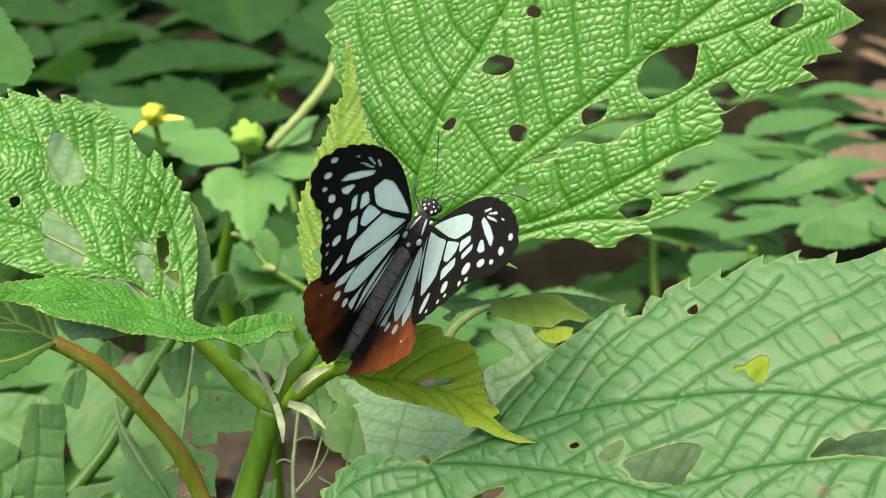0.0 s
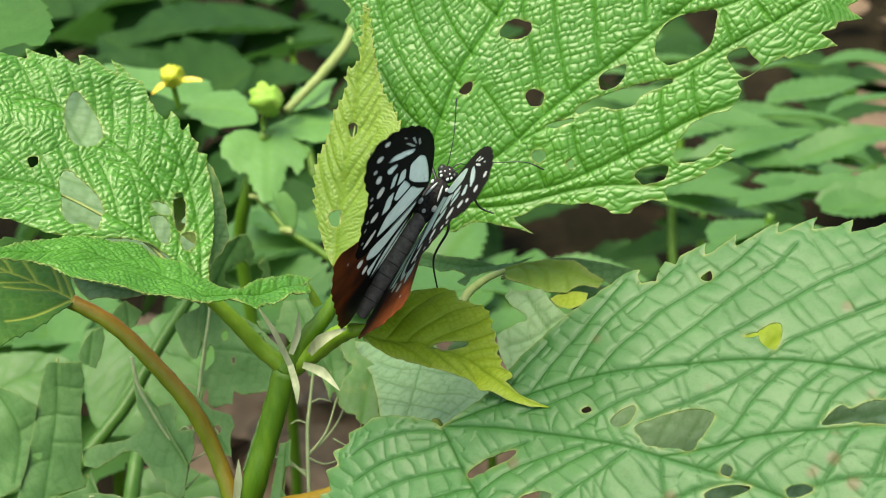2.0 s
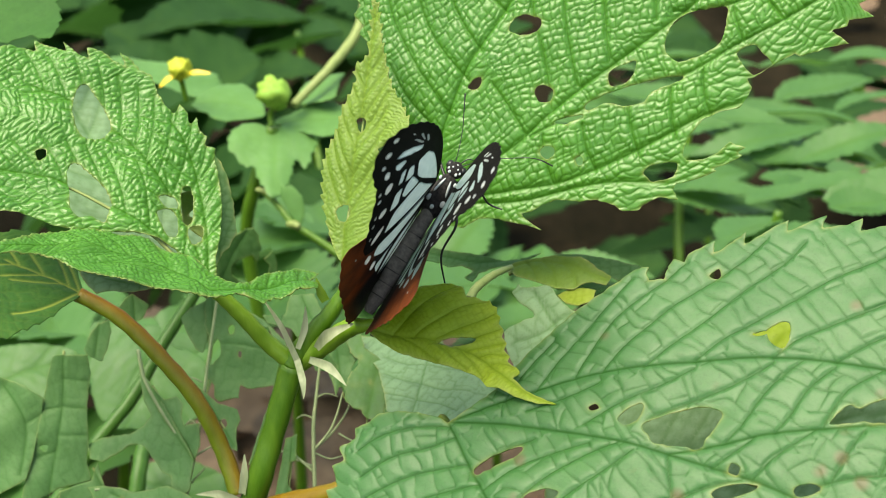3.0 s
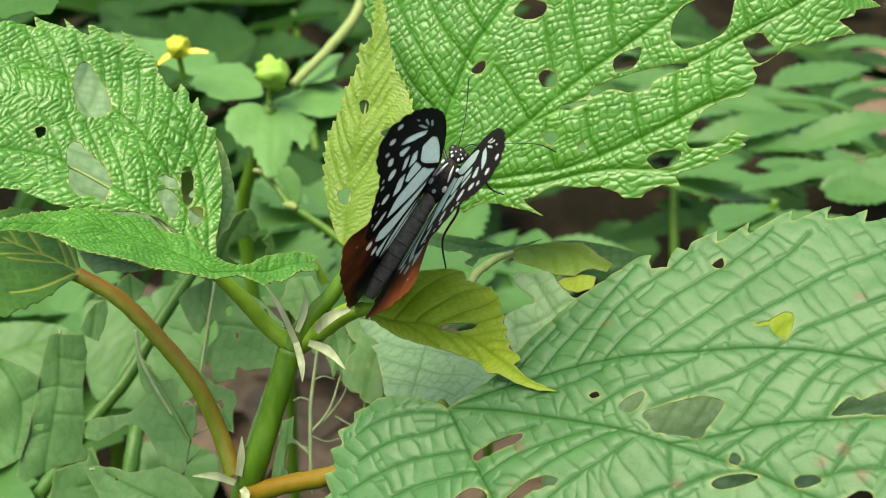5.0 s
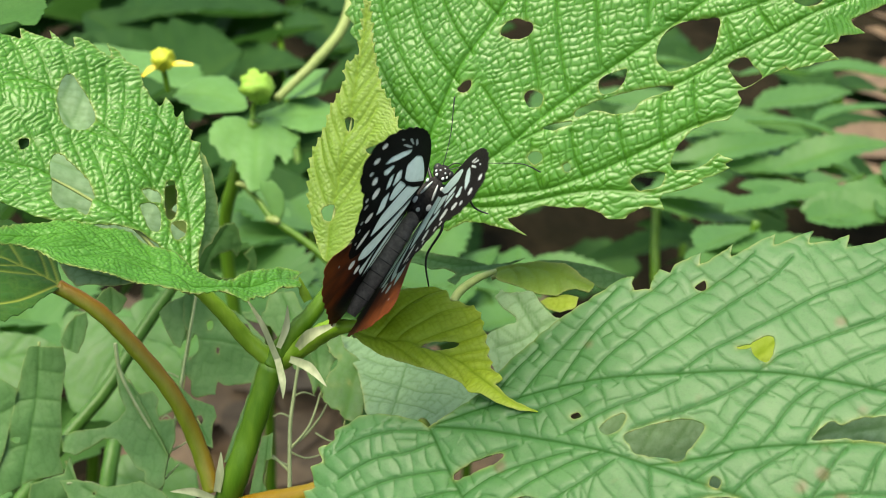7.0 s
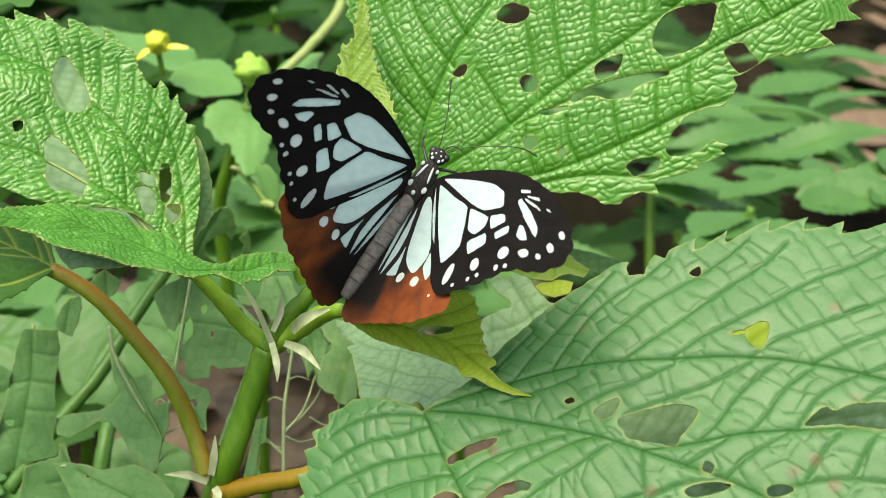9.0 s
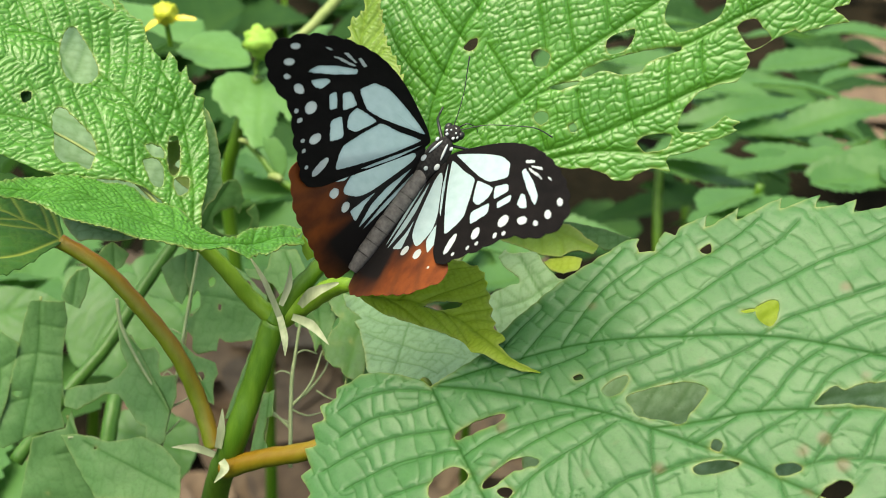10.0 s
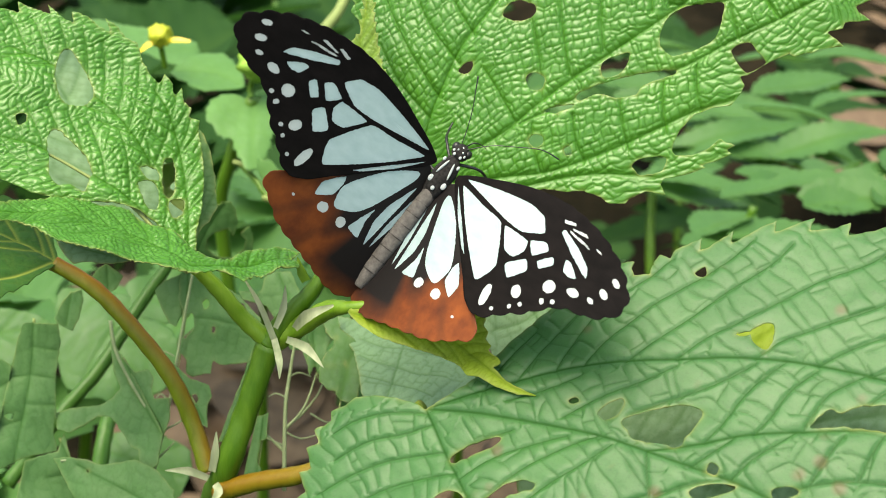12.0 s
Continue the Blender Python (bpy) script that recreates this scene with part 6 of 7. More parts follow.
# broad leaves at the upper left, in the green darkened for shade
far_plant(None, [((-0.0782, 0.7658, 0.3464), 175, 20, 10, 0.16, 0.055), ((-0.1155, 0.6812, 0.3596), 190, 30, -15, 0.15, 0.06), ((-0.1456, 0.6344, 0.3580), 200, 20, 10, 0.14, 0.05),
                 ((-0.0716, 0.5673, 0.3621), 185, 25, 5, 0.13, 0.05), ((-0.2331, 0.8576, 0.3045), 170, 20, 0, 0.16, 0.05), ((-0.1203, 0.5397, 0.3539), 150, 30, 20, 0.12, 0.05),
                 ((-0.0565, 0.5178, 0.3563), 200, 30, -10, 0.12, 0.045)],
          "dim broad-leaved herb in the shade", 201, stalk=[((-0.0592, 0.6076, 0.1712)), ((-0.0807, 0.6295, 0.3098)), ((-0.1069, 0.7658, 0.3462))])
# light green toothed herbs on the right and at the lower left


def herb_patch(corners, count, length, width, seed, label, material, headings, stalk, tilt=12):
    """Leaves of one herb, strewn between four corners of a slanted patch."""
    rng = np.random.RandomState(seed)
    a, b, c, d = (Vector(p) for p in corners)
    leaves = []
    for k in range(count):
        u, v = (k + rng.rand()) / count, rng.rand()
        p = (a.lerp(b, u)).lerp(d.lerp(c, u), v)
        leaves.append((tuple(p), rng.uniform(*headings), rng.uniform(-tilt, tilt), rng.uniform(-18, 18), length * rng.uniform(0.7, 1.3), width * rng.uniform(0.75, 1.3)))
    return far_plant(None, leaves, label, seed, material, stalk=stalk)


herb_patch(((0.0194, 0.6591, 0.3620), (0.2075, 0.6589, 0.3628), (0.1662, 0.5034, 0.3729), (0.0157, 0.5036, 0.3722)), 34, 0.06, 0.010, 231,
           "light green toothed leaves spreading over the ground", HERB, (-25, 40), [(0.1087, 0.4592, 0.2151), (0.1002, 0.5234, 0.3269), (0.1153, 0.5897, 0.3621)], tilt=18)
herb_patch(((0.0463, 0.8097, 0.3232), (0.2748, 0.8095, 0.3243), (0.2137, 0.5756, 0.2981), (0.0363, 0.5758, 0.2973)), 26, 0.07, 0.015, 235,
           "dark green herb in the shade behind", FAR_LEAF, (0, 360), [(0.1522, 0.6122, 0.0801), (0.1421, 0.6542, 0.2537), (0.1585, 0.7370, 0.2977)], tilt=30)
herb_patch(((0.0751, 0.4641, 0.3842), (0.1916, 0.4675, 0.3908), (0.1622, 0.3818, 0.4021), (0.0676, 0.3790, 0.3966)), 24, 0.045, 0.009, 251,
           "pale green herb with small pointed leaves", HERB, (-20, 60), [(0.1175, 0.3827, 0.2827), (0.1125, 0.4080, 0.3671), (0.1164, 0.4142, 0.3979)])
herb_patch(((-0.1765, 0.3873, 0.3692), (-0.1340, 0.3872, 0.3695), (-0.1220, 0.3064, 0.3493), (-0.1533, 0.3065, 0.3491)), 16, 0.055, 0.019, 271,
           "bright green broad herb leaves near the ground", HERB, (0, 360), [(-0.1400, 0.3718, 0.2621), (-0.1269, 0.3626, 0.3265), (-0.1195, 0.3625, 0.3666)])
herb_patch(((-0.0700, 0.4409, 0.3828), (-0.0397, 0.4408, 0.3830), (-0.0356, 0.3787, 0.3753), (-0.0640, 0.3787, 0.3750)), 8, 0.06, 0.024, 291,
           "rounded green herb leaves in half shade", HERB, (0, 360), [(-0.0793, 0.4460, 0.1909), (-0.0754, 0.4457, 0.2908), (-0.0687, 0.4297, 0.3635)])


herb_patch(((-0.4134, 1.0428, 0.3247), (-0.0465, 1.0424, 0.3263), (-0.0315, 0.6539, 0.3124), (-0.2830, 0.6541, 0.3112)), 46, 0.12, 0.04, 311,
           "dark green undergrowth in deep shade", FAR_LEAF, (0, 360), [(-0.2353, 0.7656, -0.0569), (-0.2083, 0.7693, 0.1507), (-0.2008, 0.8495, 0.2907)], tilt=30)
herb_patch(((-0.0381, 0.5534, 0.3382), (0.0618, 0.5533, 0.3387), (0.0501, 0.4140, 0.3368), (-0.0305, 0.4140, 0.3364)), 14, 0.05, 0.014, 341,
           "green herb in the shade under the leaves", HERB, (0, 360), [(0.0141, 0.5202, 0.1199), (0.0122, 0.5023, 0.2493), (0.0116, 0.5155, 0.3126)], tilt=30)


def build_undergrowth():
    """Many small herbs on the ground, too many to count."""
    rng = np.random.RandomState(7)
    verts, faces, vein = [], [], []
    for k in range(5200):
        x, y = rng.uniform(-4.2, 4.2), rng.uniform(-3.2, 5.2)
        bare = abs(x + 0.07) < 0.22 and 0.6 < y < 0.98 or x > 0.28 * y + 0.12 and 0.5 < y < 2.2 and x < 0.28 * y + 0.7
        if noise.noise((x * 2.2, y * 2.2, 1.0)) < -0.12 or bare or math.hypot(x, y) < 0.72:
            continue
        size = rng.uniform(0.06, 0.13) * (1 + 0.12 * abs(y))
        v, f, s = simple_blade(size, size * rng.uniform(0.22, 0.4), 0.2, k, 0, 16, 2)
        m = pose(x, y, rng.uniform(0.03, 0.14) * (0.8 + 0.25 * abs(y)), rng.uniform(-25, 25), rng.uniform(-25, 25), rng.uniform(0, 360))
        o = len(verts)
        verts += [tuple(m @ Vector(p)) for p in v]
        faces += [tuple(o + i for i in q) for q in f]
        vein += s
    tagged(part("undergrowth", blade_from("undergrowth", verts, faces, vein), FAR_LEAF), "dense herbs covering the ground, shade in their dark green", "undergrowth", kind="stuff")


build_undergrowth()


def build_litter():
    rng = np.random.RandomState(17)
    for k in range(110):
        if k < 30:
            y = rng.uniform(0.9, 2.4)
            x = y * rng.uniform(0.33, 0.5)
        else:
            x, y = rng.uniform(-0.26, 0.07), rng.uniform(0.62, 0.98)
        size = rng.uniform(0.05, 0.1)
        ob = part("dead_leaf", blade_from("dead_leaf", *simple_blade(size, size * rng.uniform(0.25, 0.4), 0.0, k + 500)), LITTER, place=pose(x, y, 0.012 + 0.012 * rng.rand(), rng.uniform(-20, 20), rng.uniform(-20, 10), rng.uniform(0, 360)))
        tagged(ob, "dry brown fallen leaf on the soil", "dead leaf", "leaf litter")


build_litter()
for k, (spot, turn, size) in enumerate((((-0.1595, 0.8057, 0.0134), 10, 0.11), ((-0.1285, 0.7685, 0.0091), 100, 0.10), ((-0.1124, 0.8194, -0.0024), 200, 0.12), ((-0.1440, 0.8529, -0.0046), 300, 0.12), ((-0.0992, 0.7342, 0.0099), 60, 0.09),
                                        ((0.0300, 0.7500, 0.0), 40, 0.12), ((0.0500, 0.6900, 0.0), 170, 0.11), ((0.0000, 0.7000, 0.0), 280, 0.11),
                                        ((0.5051, 1.4282, 0.0981), 150, 0.16), ((0.4810, 1.3018, 0.0786), 20, 0.15), ((0.4323, 1.1828, 0.0717), 80, 0.14))):
    dead = part("dead_leaf", blade_from("dead_leaf", *simple_blade(size, size * 0.42, 0.0, k + 900)), LITTER, place=pose(spot[0] - size / 2 * math.cos(radians(turn)), spot[1] - size / 2 * math.sin(radians(turn)), 0.03, 8, -6, turn))
    tagged(dead, "dry brown fallen leaf on the soil", "dead leaf", "leaf litter")

# ---------------------------------------------------------------- the butterfly
butterfly = thing("butterfly", IDENTITY, "black and chestnut butterfly with pale blue wing windows, on a leaf", "butterfly")


def ball(bm, centre, radii, seed=0, rough=0.0):
    made = bmesh.ops.create_icosphere(bm, subdivisions=3, radius=1.0)["verts"]
    rng = random.Random(seed)
    for v in made:
        s = 1 + rough * (rng.random() - 0.5)
        v.co = Vector((v.co.x * radii[0] * s + centre[0], v.co.y * radii[1] * s + centre[1], v.co.z * radii[2] * s + centre[2])) * MM


def build_body():
    bm = bmesh.new()
    ball(bm, (0, -0.2, 0.0), (2.3, 5.2, 2.2), 1, 0.10)
    part("thorax", bm, FUR, butterfly, "furry black thorax with white streaks")
    bm = bmesh.new()
    ball(bm, (0, 5.9, -0.3), (1.7, 1.7, 1.5), 2, 0.10)
    head = part("head", bm, FUR, butterfly, "black head dotted with white")
    for x in (-1, 1):
        bm = bmesh.new()
        ball(bm, (x * 1.4, 6.4, -0.3), (0.75, 0.9, 0.95))
        part("eye", bm, HORN, head)
    # white dots and streaks
    for x, y, z, a, b in ((0.7, 6.6, 1.6, 0.32, 0.4), (-0.7, 6.6, 1.6, 0.32, 0.4), (0.0, 8.4, 1.1, 0.28, 0.3), (1.2, 7.2, 1.2, 0.25, 0.35), (-1.2, 7.2, 1.2, 0.25, 0.35),
                          (0.55, 7.7, 1.5, 0.22, 0.25), (-0.55, 7.7, 1.5, 0.22, 0.25)):
        bm = bmesh.new()
        ball(bm, (x, y - 1.6, z - 0.4), (a * 0.85, b * 0.85, 0.2), 3)
        part("white_dot", bm, WHITE_SPOT, head)
    for x, y, z, a, b, turn in ((0.95, 1.8, 1.95, 0.24, 1.7, 12), (-0.95, 1.8, 1.95, 0.24, 1.7, -12), (1.5, -1.2, 1.7, 0.5, 0.7, 0), (-1.5, -1.2, 1.7, 0.5, 0.7, 0), (1.6, 3.2, 1.2, 0.3, 0.45, 0),
                                (-1.6, 3.2, 1.2, 0.3, 0.45, 0), (0.0, -2.6, 2.1, 0.4, 0.45, 0)):
        bm = bmesh.new()
        ball(bm, (0, 0, 0), (a, b, 0.28), 4)
        part("white_streak", bm, WHITE_SPOT, butterfly, place=pose(x * MM, y * MM, z * MM, 0, 0, turn))
    abdomen = part("abdomen", tube([(0, -3.5 * MM, 0.2 * MM), (0, -9 * MM, 0.5 * MM), (0, -16 * MM, 0.3 * MM), (0, -22 * MM, -0.2 * MM), (0, -26 * MM, -0.7 * MM)],
                                   (1.4, 1.6, 1.65, 1.55, 1.0), 16), GREY_SKIN, butterfly, "grey ringed abdomen")
    for k in range(7):
        y = -6.0 - k * 2.7
        r = np.interp(-y, (3.5, 9, 16, 22, 26), (1.45, 1.65, 1.71, 1.6, 1.09))
        part("ring", tube([(0, y * MM, np.interp(-y, (3.5, 9, 16, 22, 26), (0.2, 0.5, 0.3, -0.2, -0.7)) * MM), (0, (y - 0.22) * MM, np.interp(-y, (3.5, 9, 16, 22, 26), (0.2, 0.5, 0.3, -0.2, -0.7)) * MM)], (r, r), 16), RING_SKIN, abdomen)
    # feelers
    for points in (((-0.6, 6.9, 0.5), (-1.6, 10.2, 1.3), (-2.9, 13.5, 1.9), (-4.4, 16.4, 2.6), (-5.8, 19.1, 3.0)),
                   ((0.6, 6.9, 0.5), (4.0, 10.4, 1.6), (7.9, 13.0, 2.4), (12.0, 15.4, 2.6), (15.6, 16.0, 2.0))):
        part("antenna", tube([tuple(c * MM for c in p) for p in points], (0.10, 0.09, 0.09, 0.11, 0.17), 6), HORN, butterfly, "thin black clubbed antenna")
    # legs, down to the leaf and the stalk
    for points in (((1.2, 4, -1.2), (5.0, 5.5, -2.5), (8.5, 4.5, -7.5), (11.5, 5.0, -8.2)), ((-1.2, 4, -1.2), (-4.0, 6.5, -3.5), (-5.0, 8.0, -8.0), (-5.5, 10.0, -9.0)),
                   ((1.4, 0, -1.6), (5.5, -2.5, -1.0), (6.0, -9.0, -4.0), (9.5, -13.5, -6.5)), ((-1.4, 0, -1.6), (-4.5, 1.0, -4.0), (-4.5, 1.5, -9.0), (-5.5, 3.0, -10.5))):
        part("leg", tube([tuple(c * MM for c in p) for p in points], (0.35, 0.3, 0.24, 0.15), 6), HORN, butterfly, "thin black leg")
    part("tongue", tube([(0, 7.2 * MM, -1.2 * MM), (1.0 * MM, 9.0 * MM, -0.6 * MM), (2.6 * MM, 9.6 * MM, -2.0 * MM), (3.2 * MM, 9.6 * MM, -6.0 * MM)], (0.14, 0.12, 0.1, 0.08), 6), HORN, butterfly, "thin black tongue")


build_body()


def sheet(outline, side, grid=0.3, scallop=0.0, camber=0.8, dark=None, thick=0.10, cuts=()):
    """A wing membrane in millimetres, with camber and a scalloped outer margin."""
    line, s = resample(smooth_line(outline, True), 0.3, True)
    if scallop:
        far = np.clip((np.hypot(line[:, 0], line[:, 1]) - 20) / 6, 0, 1)
        line = line * (1 + (scallop * 0.02 * far * np.abs(np.sin(s * 0.85)))[:, None])
    mesh = blade_mesh("wing", line, grid=grid, pucker=(0, 0), wave=(0.0, 20), seed=5, thick=thick, cuts=cuts)
    n = len(mesh.vertices)
    co = np.empty(n * 3)
    mesh.vertices.foreach_get("co", co)
    co = co.reshape(-1, 3)
    co[:, 2] += -camber * MM * (co[:, 0] / 0.045) ** 2
    value = np.zeros(n)
    if dark is not None:
        value = dark(co / MM)
    mesh.attributes["vein"].data.foreach_set("value", value.astype(np.float32))
    if side < 0:
        co[:, 0] *= -1
        mesh.flip_normals()
    mesh.vertices.foreach_set("co", co.ravel())
    mesh.update()
    return mesh


def patch_line(points, seed=0):
    """The slightly ragged outline of a pale patch with rounded corners."""
    p = np.array(points, float)
    line = resample(smooth_line(p, True, 8), 0.3, True)[0]
    if len(p) < 10:
        tight = resample(np.vstack([p, p[:1]]), 0.15)[0]
        near = np.array([tight[np.argmin(((tight - q) ** 2).sum(1))] for q in line])
        line = line * 0.4 + near * 0.6
    return line + np.random.RandomState(int(abs(p[0, 0]) * 97) % 1000).uniform(-0.06, 0.06, line.shape)


FORE_CAMBER, HIND_CAMBER = 3.39, 3.6


def inlay(points, side, camber=FORE_CAMBER, lift=0.03):
    """A pale patch of scales that fills its opening in the membrane."""
    line = patch_line(points)
    centre = line.mean(0)
    bm = bmesh.new()
    rings = []
    for f in (1.0, 0.66, 0.33):
        rings.append([bm.verts.new(((c[0]) * side * MM, c[1] * MM, (-camber * (c[0] / 45) ** 2 + lift) * MM)) for c in (centre + (line - centre) * f)])
    mid = bm.verts.new((centre[0] * side * MM, centre[1] * MM, (-camber * (centre[0] / 45) ** 2 + lift) * MM))
    n = len(line)
    for i in range(n):
        j = (i + 1) % n
        bm.faces.new((rings[0][i], rings[0][j], rings[1][j], rings[1][i]))
        bm.faces.new((rings[1][i], rings[1][j], rings[2][j], rings[2][i]))
        bm.faces.new((rings[2][i], rings[2][j], mid))
    bmesh.ops.recalc_face_normals(bm, faces=bm.faces)
    return bm


def oval(x, y, a, b, deg, k=12):
    c, s = math.cos(radians(deg)), math.sin(radians(deg))
    return [(x + a * math.cos(t) * c - b * math.sin(t) * s, y + a * math.cos(t) * s + b * math.sin(t) * c) for t in (6.2832 * i / k for i in range(k))]


FORE = [(2.7, 3.0), (10.8, 5.8), (19.7, 8.3), (28.1, 9.4), (35.1, 9.0), (40.8, 7.8), (45.7, 5.9), (49.3, 3.4), (50.8, 1.1), (50.0, -1.1), (47.6, -3.1), (44.1, -4.4), (41.4, -5.0), (38.3, -7.1), (35.4, -9.8), (32.3, -11.9), (29.1, -14.4), (26.6, -15.4), (22.8, -14.4), (18.7, -11.4), (10.0, -5.4), (1.4, 0.8)]
HIND = [(2.1, 0.7), (10.9, -4.0), (20.4, -10.2), (26.4, -14.0), (29.7, -16.2), (29.6, -18.3), (26.4, -20.6), (22.5, -23.2), (17.0, -25.2), (10.8, -27.2), (5.4, -29.0), (1.2, -29.4), (-1.8, -28.0), (-3.2, -24.9), (-2.0, -19.6), (-1.5, -13.0), (-1.2, -4.9)]


FORE_WINDOWS = ([(4.2, 2.7), (14.5, 4.8), (21.7, 5.8), (26.2, 5.3), (28.5, 3.0), (24.0, 0.9), (19.1, 0.9), (12.5, 1.6)], [(27.3, -1.6), (26.6, 0.2), (23.4, 0.3), (19.8, 0.0), (23.3, -3.4), (26.0, -3.5)], [(30.5, -4.0), (28.8, -2.4), (25.5, -5.2), (27.9, -6.9)],
                   [(31.7, 0.9), (30.2, 2.0), (27.1, 0.6), (29.3, -1.3)], [(34.4, -0.4), (33.3, 0.6), (31.1, -1.5), (32.4, -2.4)], [(4.2, 1.3), (12.3, 0.5), (18.6, 0.0), (24.1, -6.5), (22.2, -10.7), (15.2, -6.7), (9.2, -2.7)],
                   [(3.0, 0.6), (9.7, -3.9), (15.9, -8.4), (14.2, -7.8), (8.2, -3.8)], [(41.5, 1.0), (40.7, 2.5), (36.6, 4.3), (32.0, 5.6), (31.7, 4.8), (36.6, 2.7)], [(40.0, 0.1), (37.1, 1.7), (36.0, 1.5), (36.9, -0.2), (38.7, -0.5)])
FORE_BARS = ([(38.5, 5.2), (37.6, 5.6), (32.8, 6.0), (33.6, 5.6)], [(36.9, 6.6), (36.2, 7.0), (33.0, 6.5), (33.6, 6.3)], [(33.2, 7.1), (32.8, 7.5), (30.4, 7.0), (30.9, 6.5)], [(41.3, 5.7), (40.7, 6.0), (39.5, 6.0), (40.2, 5.7)])
FORE_SPOTS = [oval(x, y, a, b, deg) for (x, y), a, b, deg in zip([(47.0, 3.3), (46.4, 0.7), (45.0, -1.4), (41.3, -2.1), (36.6, -3.7), (31.5, -7.8), (26.3, -11.6), (39.1, -5.4), (37.2, -6.4), (33.9, -9.1), (32.3, -10.5), (29.4, -12.7)],
                                 (1.0, 1.1, 0.8, 1.35, 1.35, 1.3, 2.1, 0.55, 0.6, 0.5, 0.45, 0.45), (0.5, 0.6, 0.4, 0.75, 1.15, 1.0, 1.0, 0.38, 0.5, 0.4, 0.4, 0.35),
                                 (-20, -20, -10, 5, 0, -30, -75, 0, -30, 0, 0, 0))]
HIND_REACH = max(math.hypot(*p) for p in HIND)
HIND_WINDOWS = ([(15.3, -14.3), (15.4, -11.3), (12.4, -7.7), (8.5, -4.4), (3.3, -1.7), (2.4, -3.2), (5.5, -8.8), (7.9, -12.5), (10.3, -14.6), (14.1, -15.6)], [(19.7, -15.5), (19.9, -12.9), (18.3, -11.3), (16.3, -9.7), (15.8, -11.2), (16.4, -13.9)],
                   [(9.2, -17.5), (8.1, -14.9), (6.3, -12.0), (6.6, -14.9), (5.9, -18.3)], [(3.6, -18.8), (4.9, -14.3), (4.1, -9.9), (1.0, -4.3), (1.9, -10.1)], [(2.1, -18.6), (1.8, -13.6), (-0.5, -4.9), (-1.0, -6.0), (0.3, -13.2)])
HIND_SPOTS = [oval(x, y, a, b, deg) for (x, y), a, b, deg in zip([(16.6, -16.7), (11.3, -17.4), (23.4, -17.5)], (1.3, 1.2, 0.4), (1.0, 1.0, 0.3), (0, 20, 0))]


def build_forewing(side):
    cuts = [patch_line(p) for p in (*FORE_WINDOWS, *FORE_BARS, *FORE_SPOTS)]
    wing = part("forewing", sheet(FORE, side, scallop=0.8, camber=FORE_CAMBER, cuts=cuts), BLACK_SCALES, butterfly, "black forewing with pale blue windows and white spots")
    for points in FORE_WINDOWS:
        part("window", inlay(points, side), WINDOW, wing)
    for points in FORE_BARS:
        part("white_bar", inlay(points, side), WHITE_SPOT, wing)
    for points in FORE_SPOTS:
        part("white_spot", inlay(points, side), WHITE_SPOT, wing)
    return wing


def build_hindwing(side):
    def dark(q):
        r, a = np.hypot(q[:, 0], q[:, 1]), np.degrees(np.arctan2(q[:, 1], q[:, 0]))
        inner = np.clip((HIND_REACH * 0.70 - r + 1.5 * np.sin(a * 0.3)) / 5, 0, 1)
        near_body = np.clip((-a - 62) / 9, 0, 1) * np.clip((HIND_REACH * 0.9 - r) / 6, 0, 1)
        streak = 0.6 * np.clip(np.cos(np.radians(a * 26)) - 0.45, 0, 1) * np.clip((r - HIND_REACH * 0.6) / 6, 0, 1)
        return np.clip(np.maximum(np.maximum(inner, near_body), streak), 0, 1)

    cuts = [patch_line(p) for p in (*HIND_WINDOWS, *HIND_SPOTS)]
    wing = part("hindwing", sheet(HIND, side, scallop=0.6, dark=dark, camber=HIND_CAMBER, cuts=cuts), CHESTNUT, butterfly, "chestnut-brown hindwing with pale blue windows and dark base")
    for points in HIND_WINDOWS:
        part("window", inlay(points, side, HIND_CAMBER), WINDOW, wing)
    for points in HIND_SPOTS:
        part("white_spot", inlay(points, side, HIND_CAMBER), WHITE_SPOT, wing)
    return wing


WINGS = [(build_forewing(s), s, True) for s in (-1, 1)] + [(build_hindwing(s), s, False) for s in (-1, 1)]


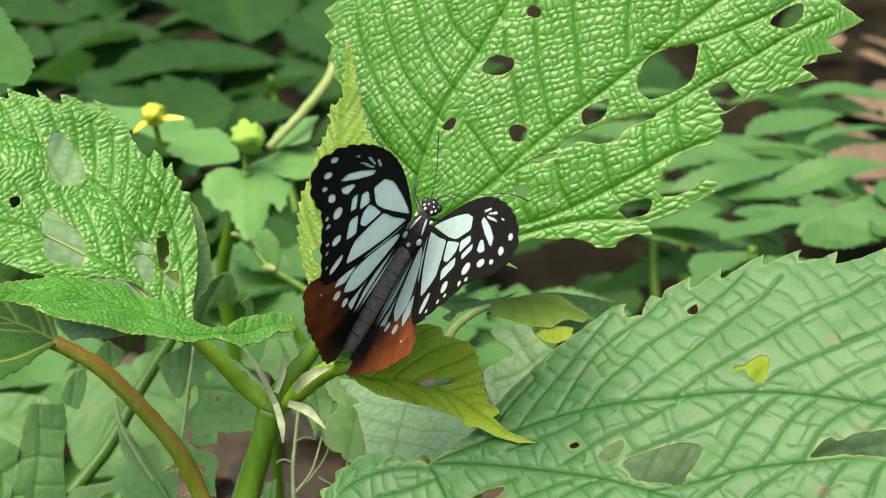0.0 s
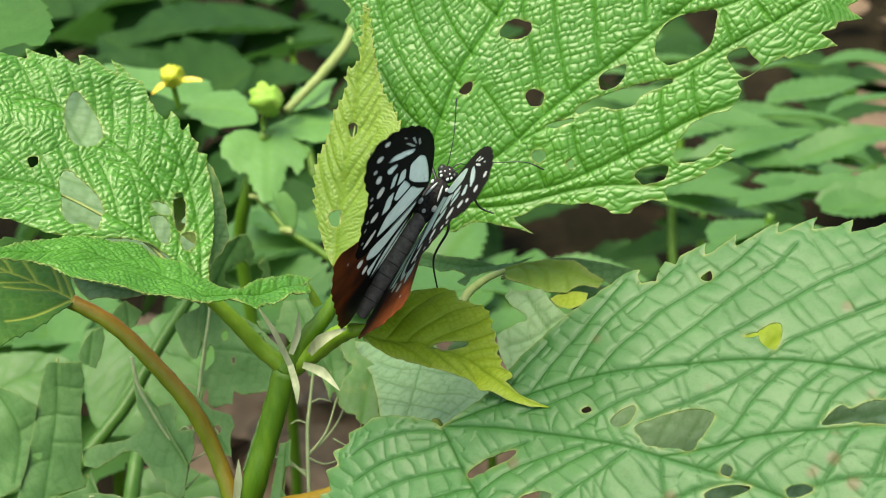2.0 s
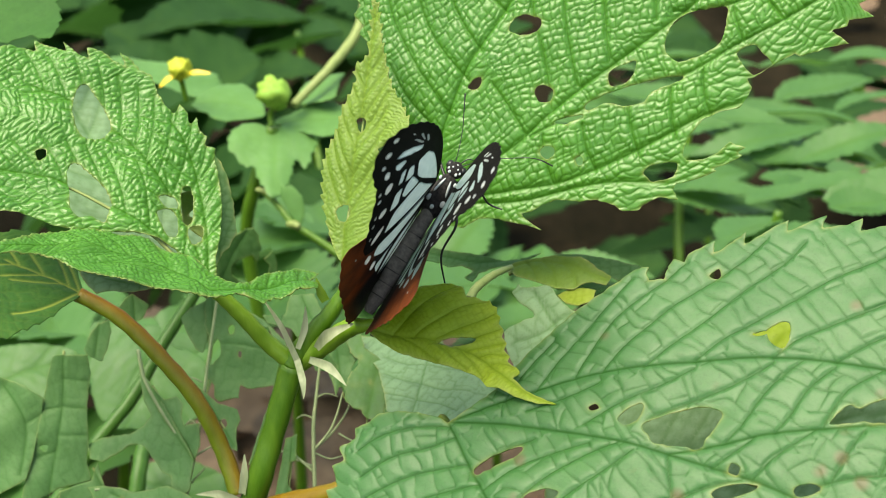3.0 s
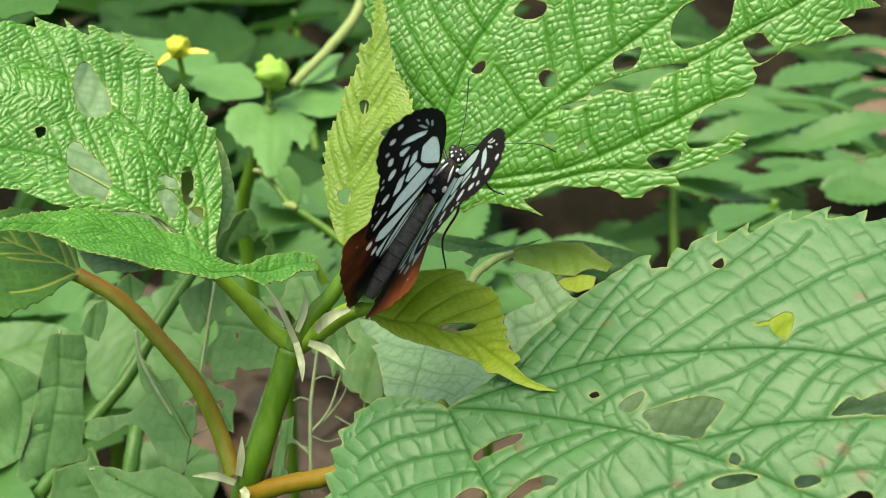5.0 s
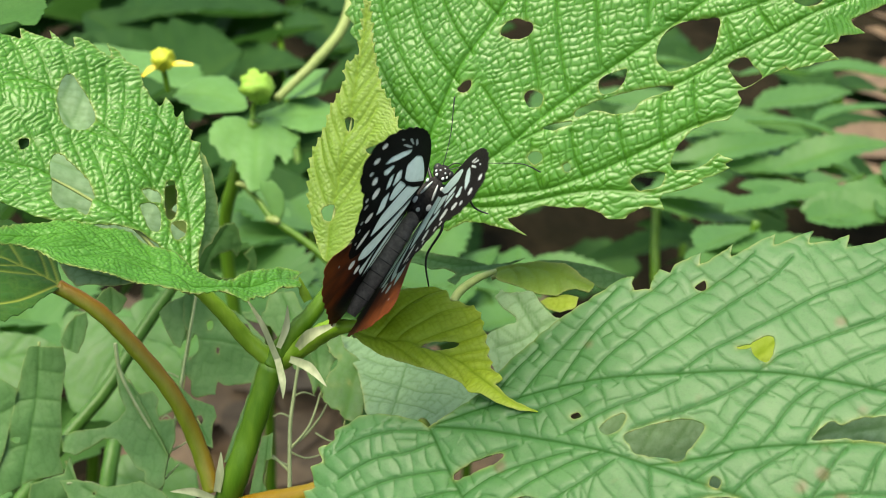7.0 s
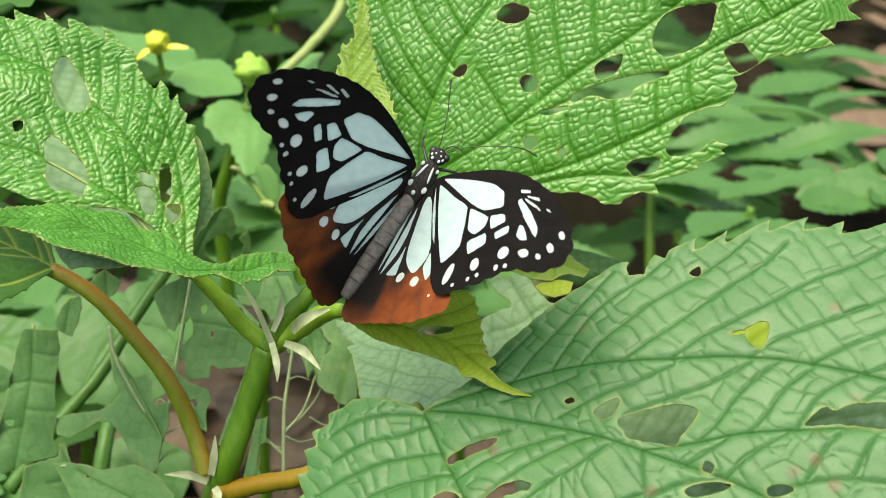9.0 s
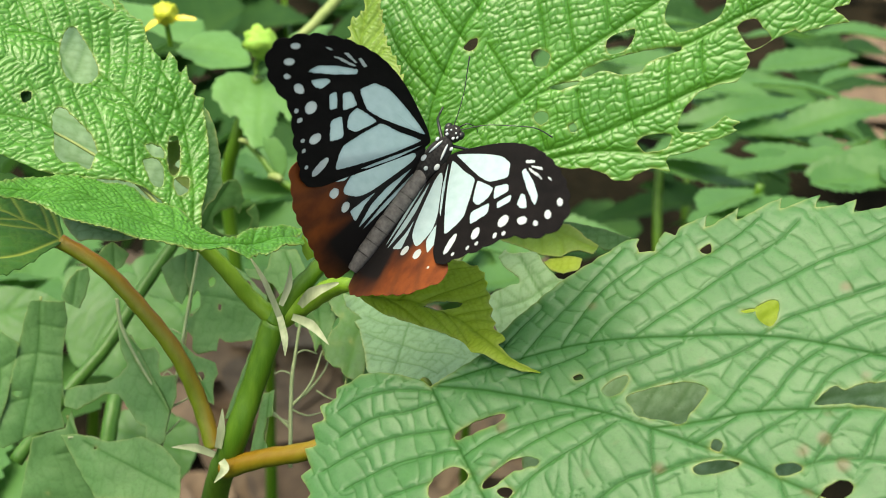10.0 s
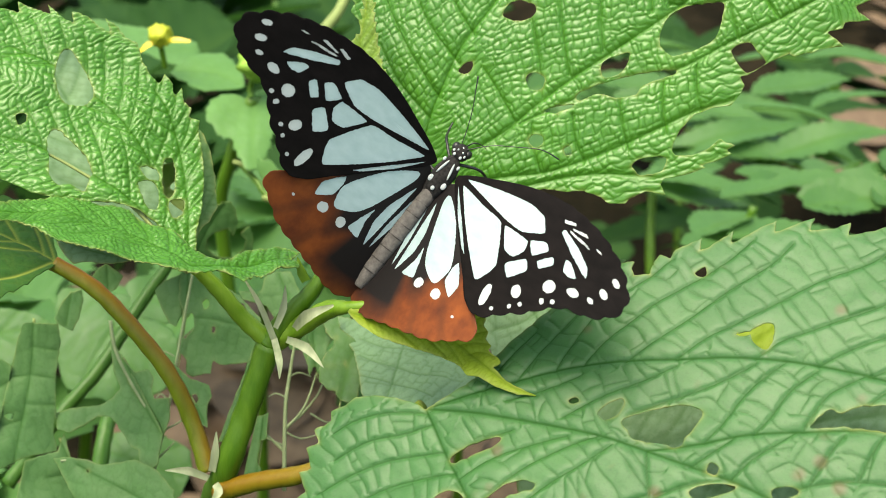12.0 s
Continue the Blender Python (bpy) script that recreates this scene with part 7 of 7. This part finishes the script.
def motions():
    walk(butterfly, [
        (0.0, pose(-0.0037, 0.2140, 0.5100, 54.85, 26.81, -18.08)),
        (0.5, pose(-0.0037, 0.2141, 0.5100, 51.13, 27.62, -19.10)),
        (1.0, pose(-0.0038, 0.2139, 0.5096, 51.45, 27.38, -18.93)),
        (2.0, pose(-0.0037, 0.2139, 0.5094, 51.67, 27.09, -18.75)),
        (6.5, pose(-0.0038, 0.2138, 0.5093, 52.02, 26.77, -18.55)),
        (9.0, pose(-0.0037, 0.2128, 0.5101, 50.89, 26.16, -20.15)),
        (9.5, pose(-0.0032, 0.2127, 0.5097, 49.59, 25.34, -23.47)),
        (10.0, pose(-0.0030, 0.2120, 0.5102, 49.92, 27.46, -22.38)),
        (10.5, pose(-0.0032, 0.2134, 0.5103, 49.41, 24.97, -22.78)),
        (11.0, pose(-0.0015, 0.2142, 0.5103, 44.24, 27.78, -28.76)),
        (11.5, pose(-0.0009, 0.2146, 0.5095, 47.40, 28.71, -27.00)),
        (12.0, pose(-0.0008, 0.2139, 0.5101, 54.71, 28.86, -22.87)),
    ])
    # seconds; how far the left and the right wings are raised; how far each forewing is swept back; how much further the hindwings are raised and swept
    beats = [(0.0, 80.0, 76.9, 2.0, -2.0, -1.9, 2.2),
             (0.2, 84.0, 81.0, 4.2, -0.7, -5.4, -3.4),
             (0.5, 86.1, 83.2, 5.3, 0.1, -5.5, -3.0),
             (1.0, 87.5, 84.9, 4.7, -0.1, -4.0, 3.5),
             (2.0, 88.5, 86.3, 4.4, -0.3, -4.0, 4.0),
             (5.0, 88.5, 86.7, 4.7, -0.1, -4.0, 5.0),
             (7.2, 88.4, 87.0, 4.9, 0.1, -4.0, 6.0),
             (8.0, 76.4, 73.8, 6.5, 1.4, -3.0, 3.0),
             (8.8, 59.6, 56.0, 7.9, 2.5, -1.2, 0.2),
             (9.0, 66.6, 63.0, 7.9, 2.5, -1.2, 0.2),
             (9.2, 78.7, 77.1, 6.4, 5.1, -2.7, 0.4),
             (9.5, 86.9, 86.4, 5.5, 6.9, -5.4, 0.6),
             (9.7, 82.9, 82.5, 5.8, 5.8, -4.5, 0.5),
             (10.0, 66.9, 67.0, 7.1, 1.6, -1.2, 0.3),
             (10.3, 63.8, 61.7, 6.2, 1.3, -1.2, -0.2),
             (10.5, 64.8, 62.7, 6.2, 1.3, -1.2, -0.2),
             (10.8, 73.5, 72.3, 5.9, 1.8, -1.2, 1.5),
             (11.0, 76.5, 75.5, 5.8, 1.9, -1.3, 2.0),
             (11.2, 75.8, 75.0, 5.7, 1.9, -1.4, 1.9),
             (11.5, 67.8, 68.5, 4.5, 2.1, -2.4, 0.5),
             (11.7, 59.3, 59.7, 3.0, 1.3, -1.2, 1.2),
             (12.0, 49.0, 48.8, 1.1, 0.2, -1.2, 2.4)]
    for wing, side, fore in WINGS:
        lift = 1.0 if fore else 0.86
        rows = []
        for t, left, right, back_left, back_right, more, hind in beats:
            up = (left if side < 0 else right) + (0 if fore else more)
            back = (back_left if side < 0 else back_right) if fore else hind
            rows.append((t, Matrix.Translation((side * 1.8 * MM, 0, lift * MM)) @ pose(0, 0, 0, 0, -side * up) @ pose(0, 0, 0, 0, 0, -side * back)))
        walk(wing, rows)


motions()
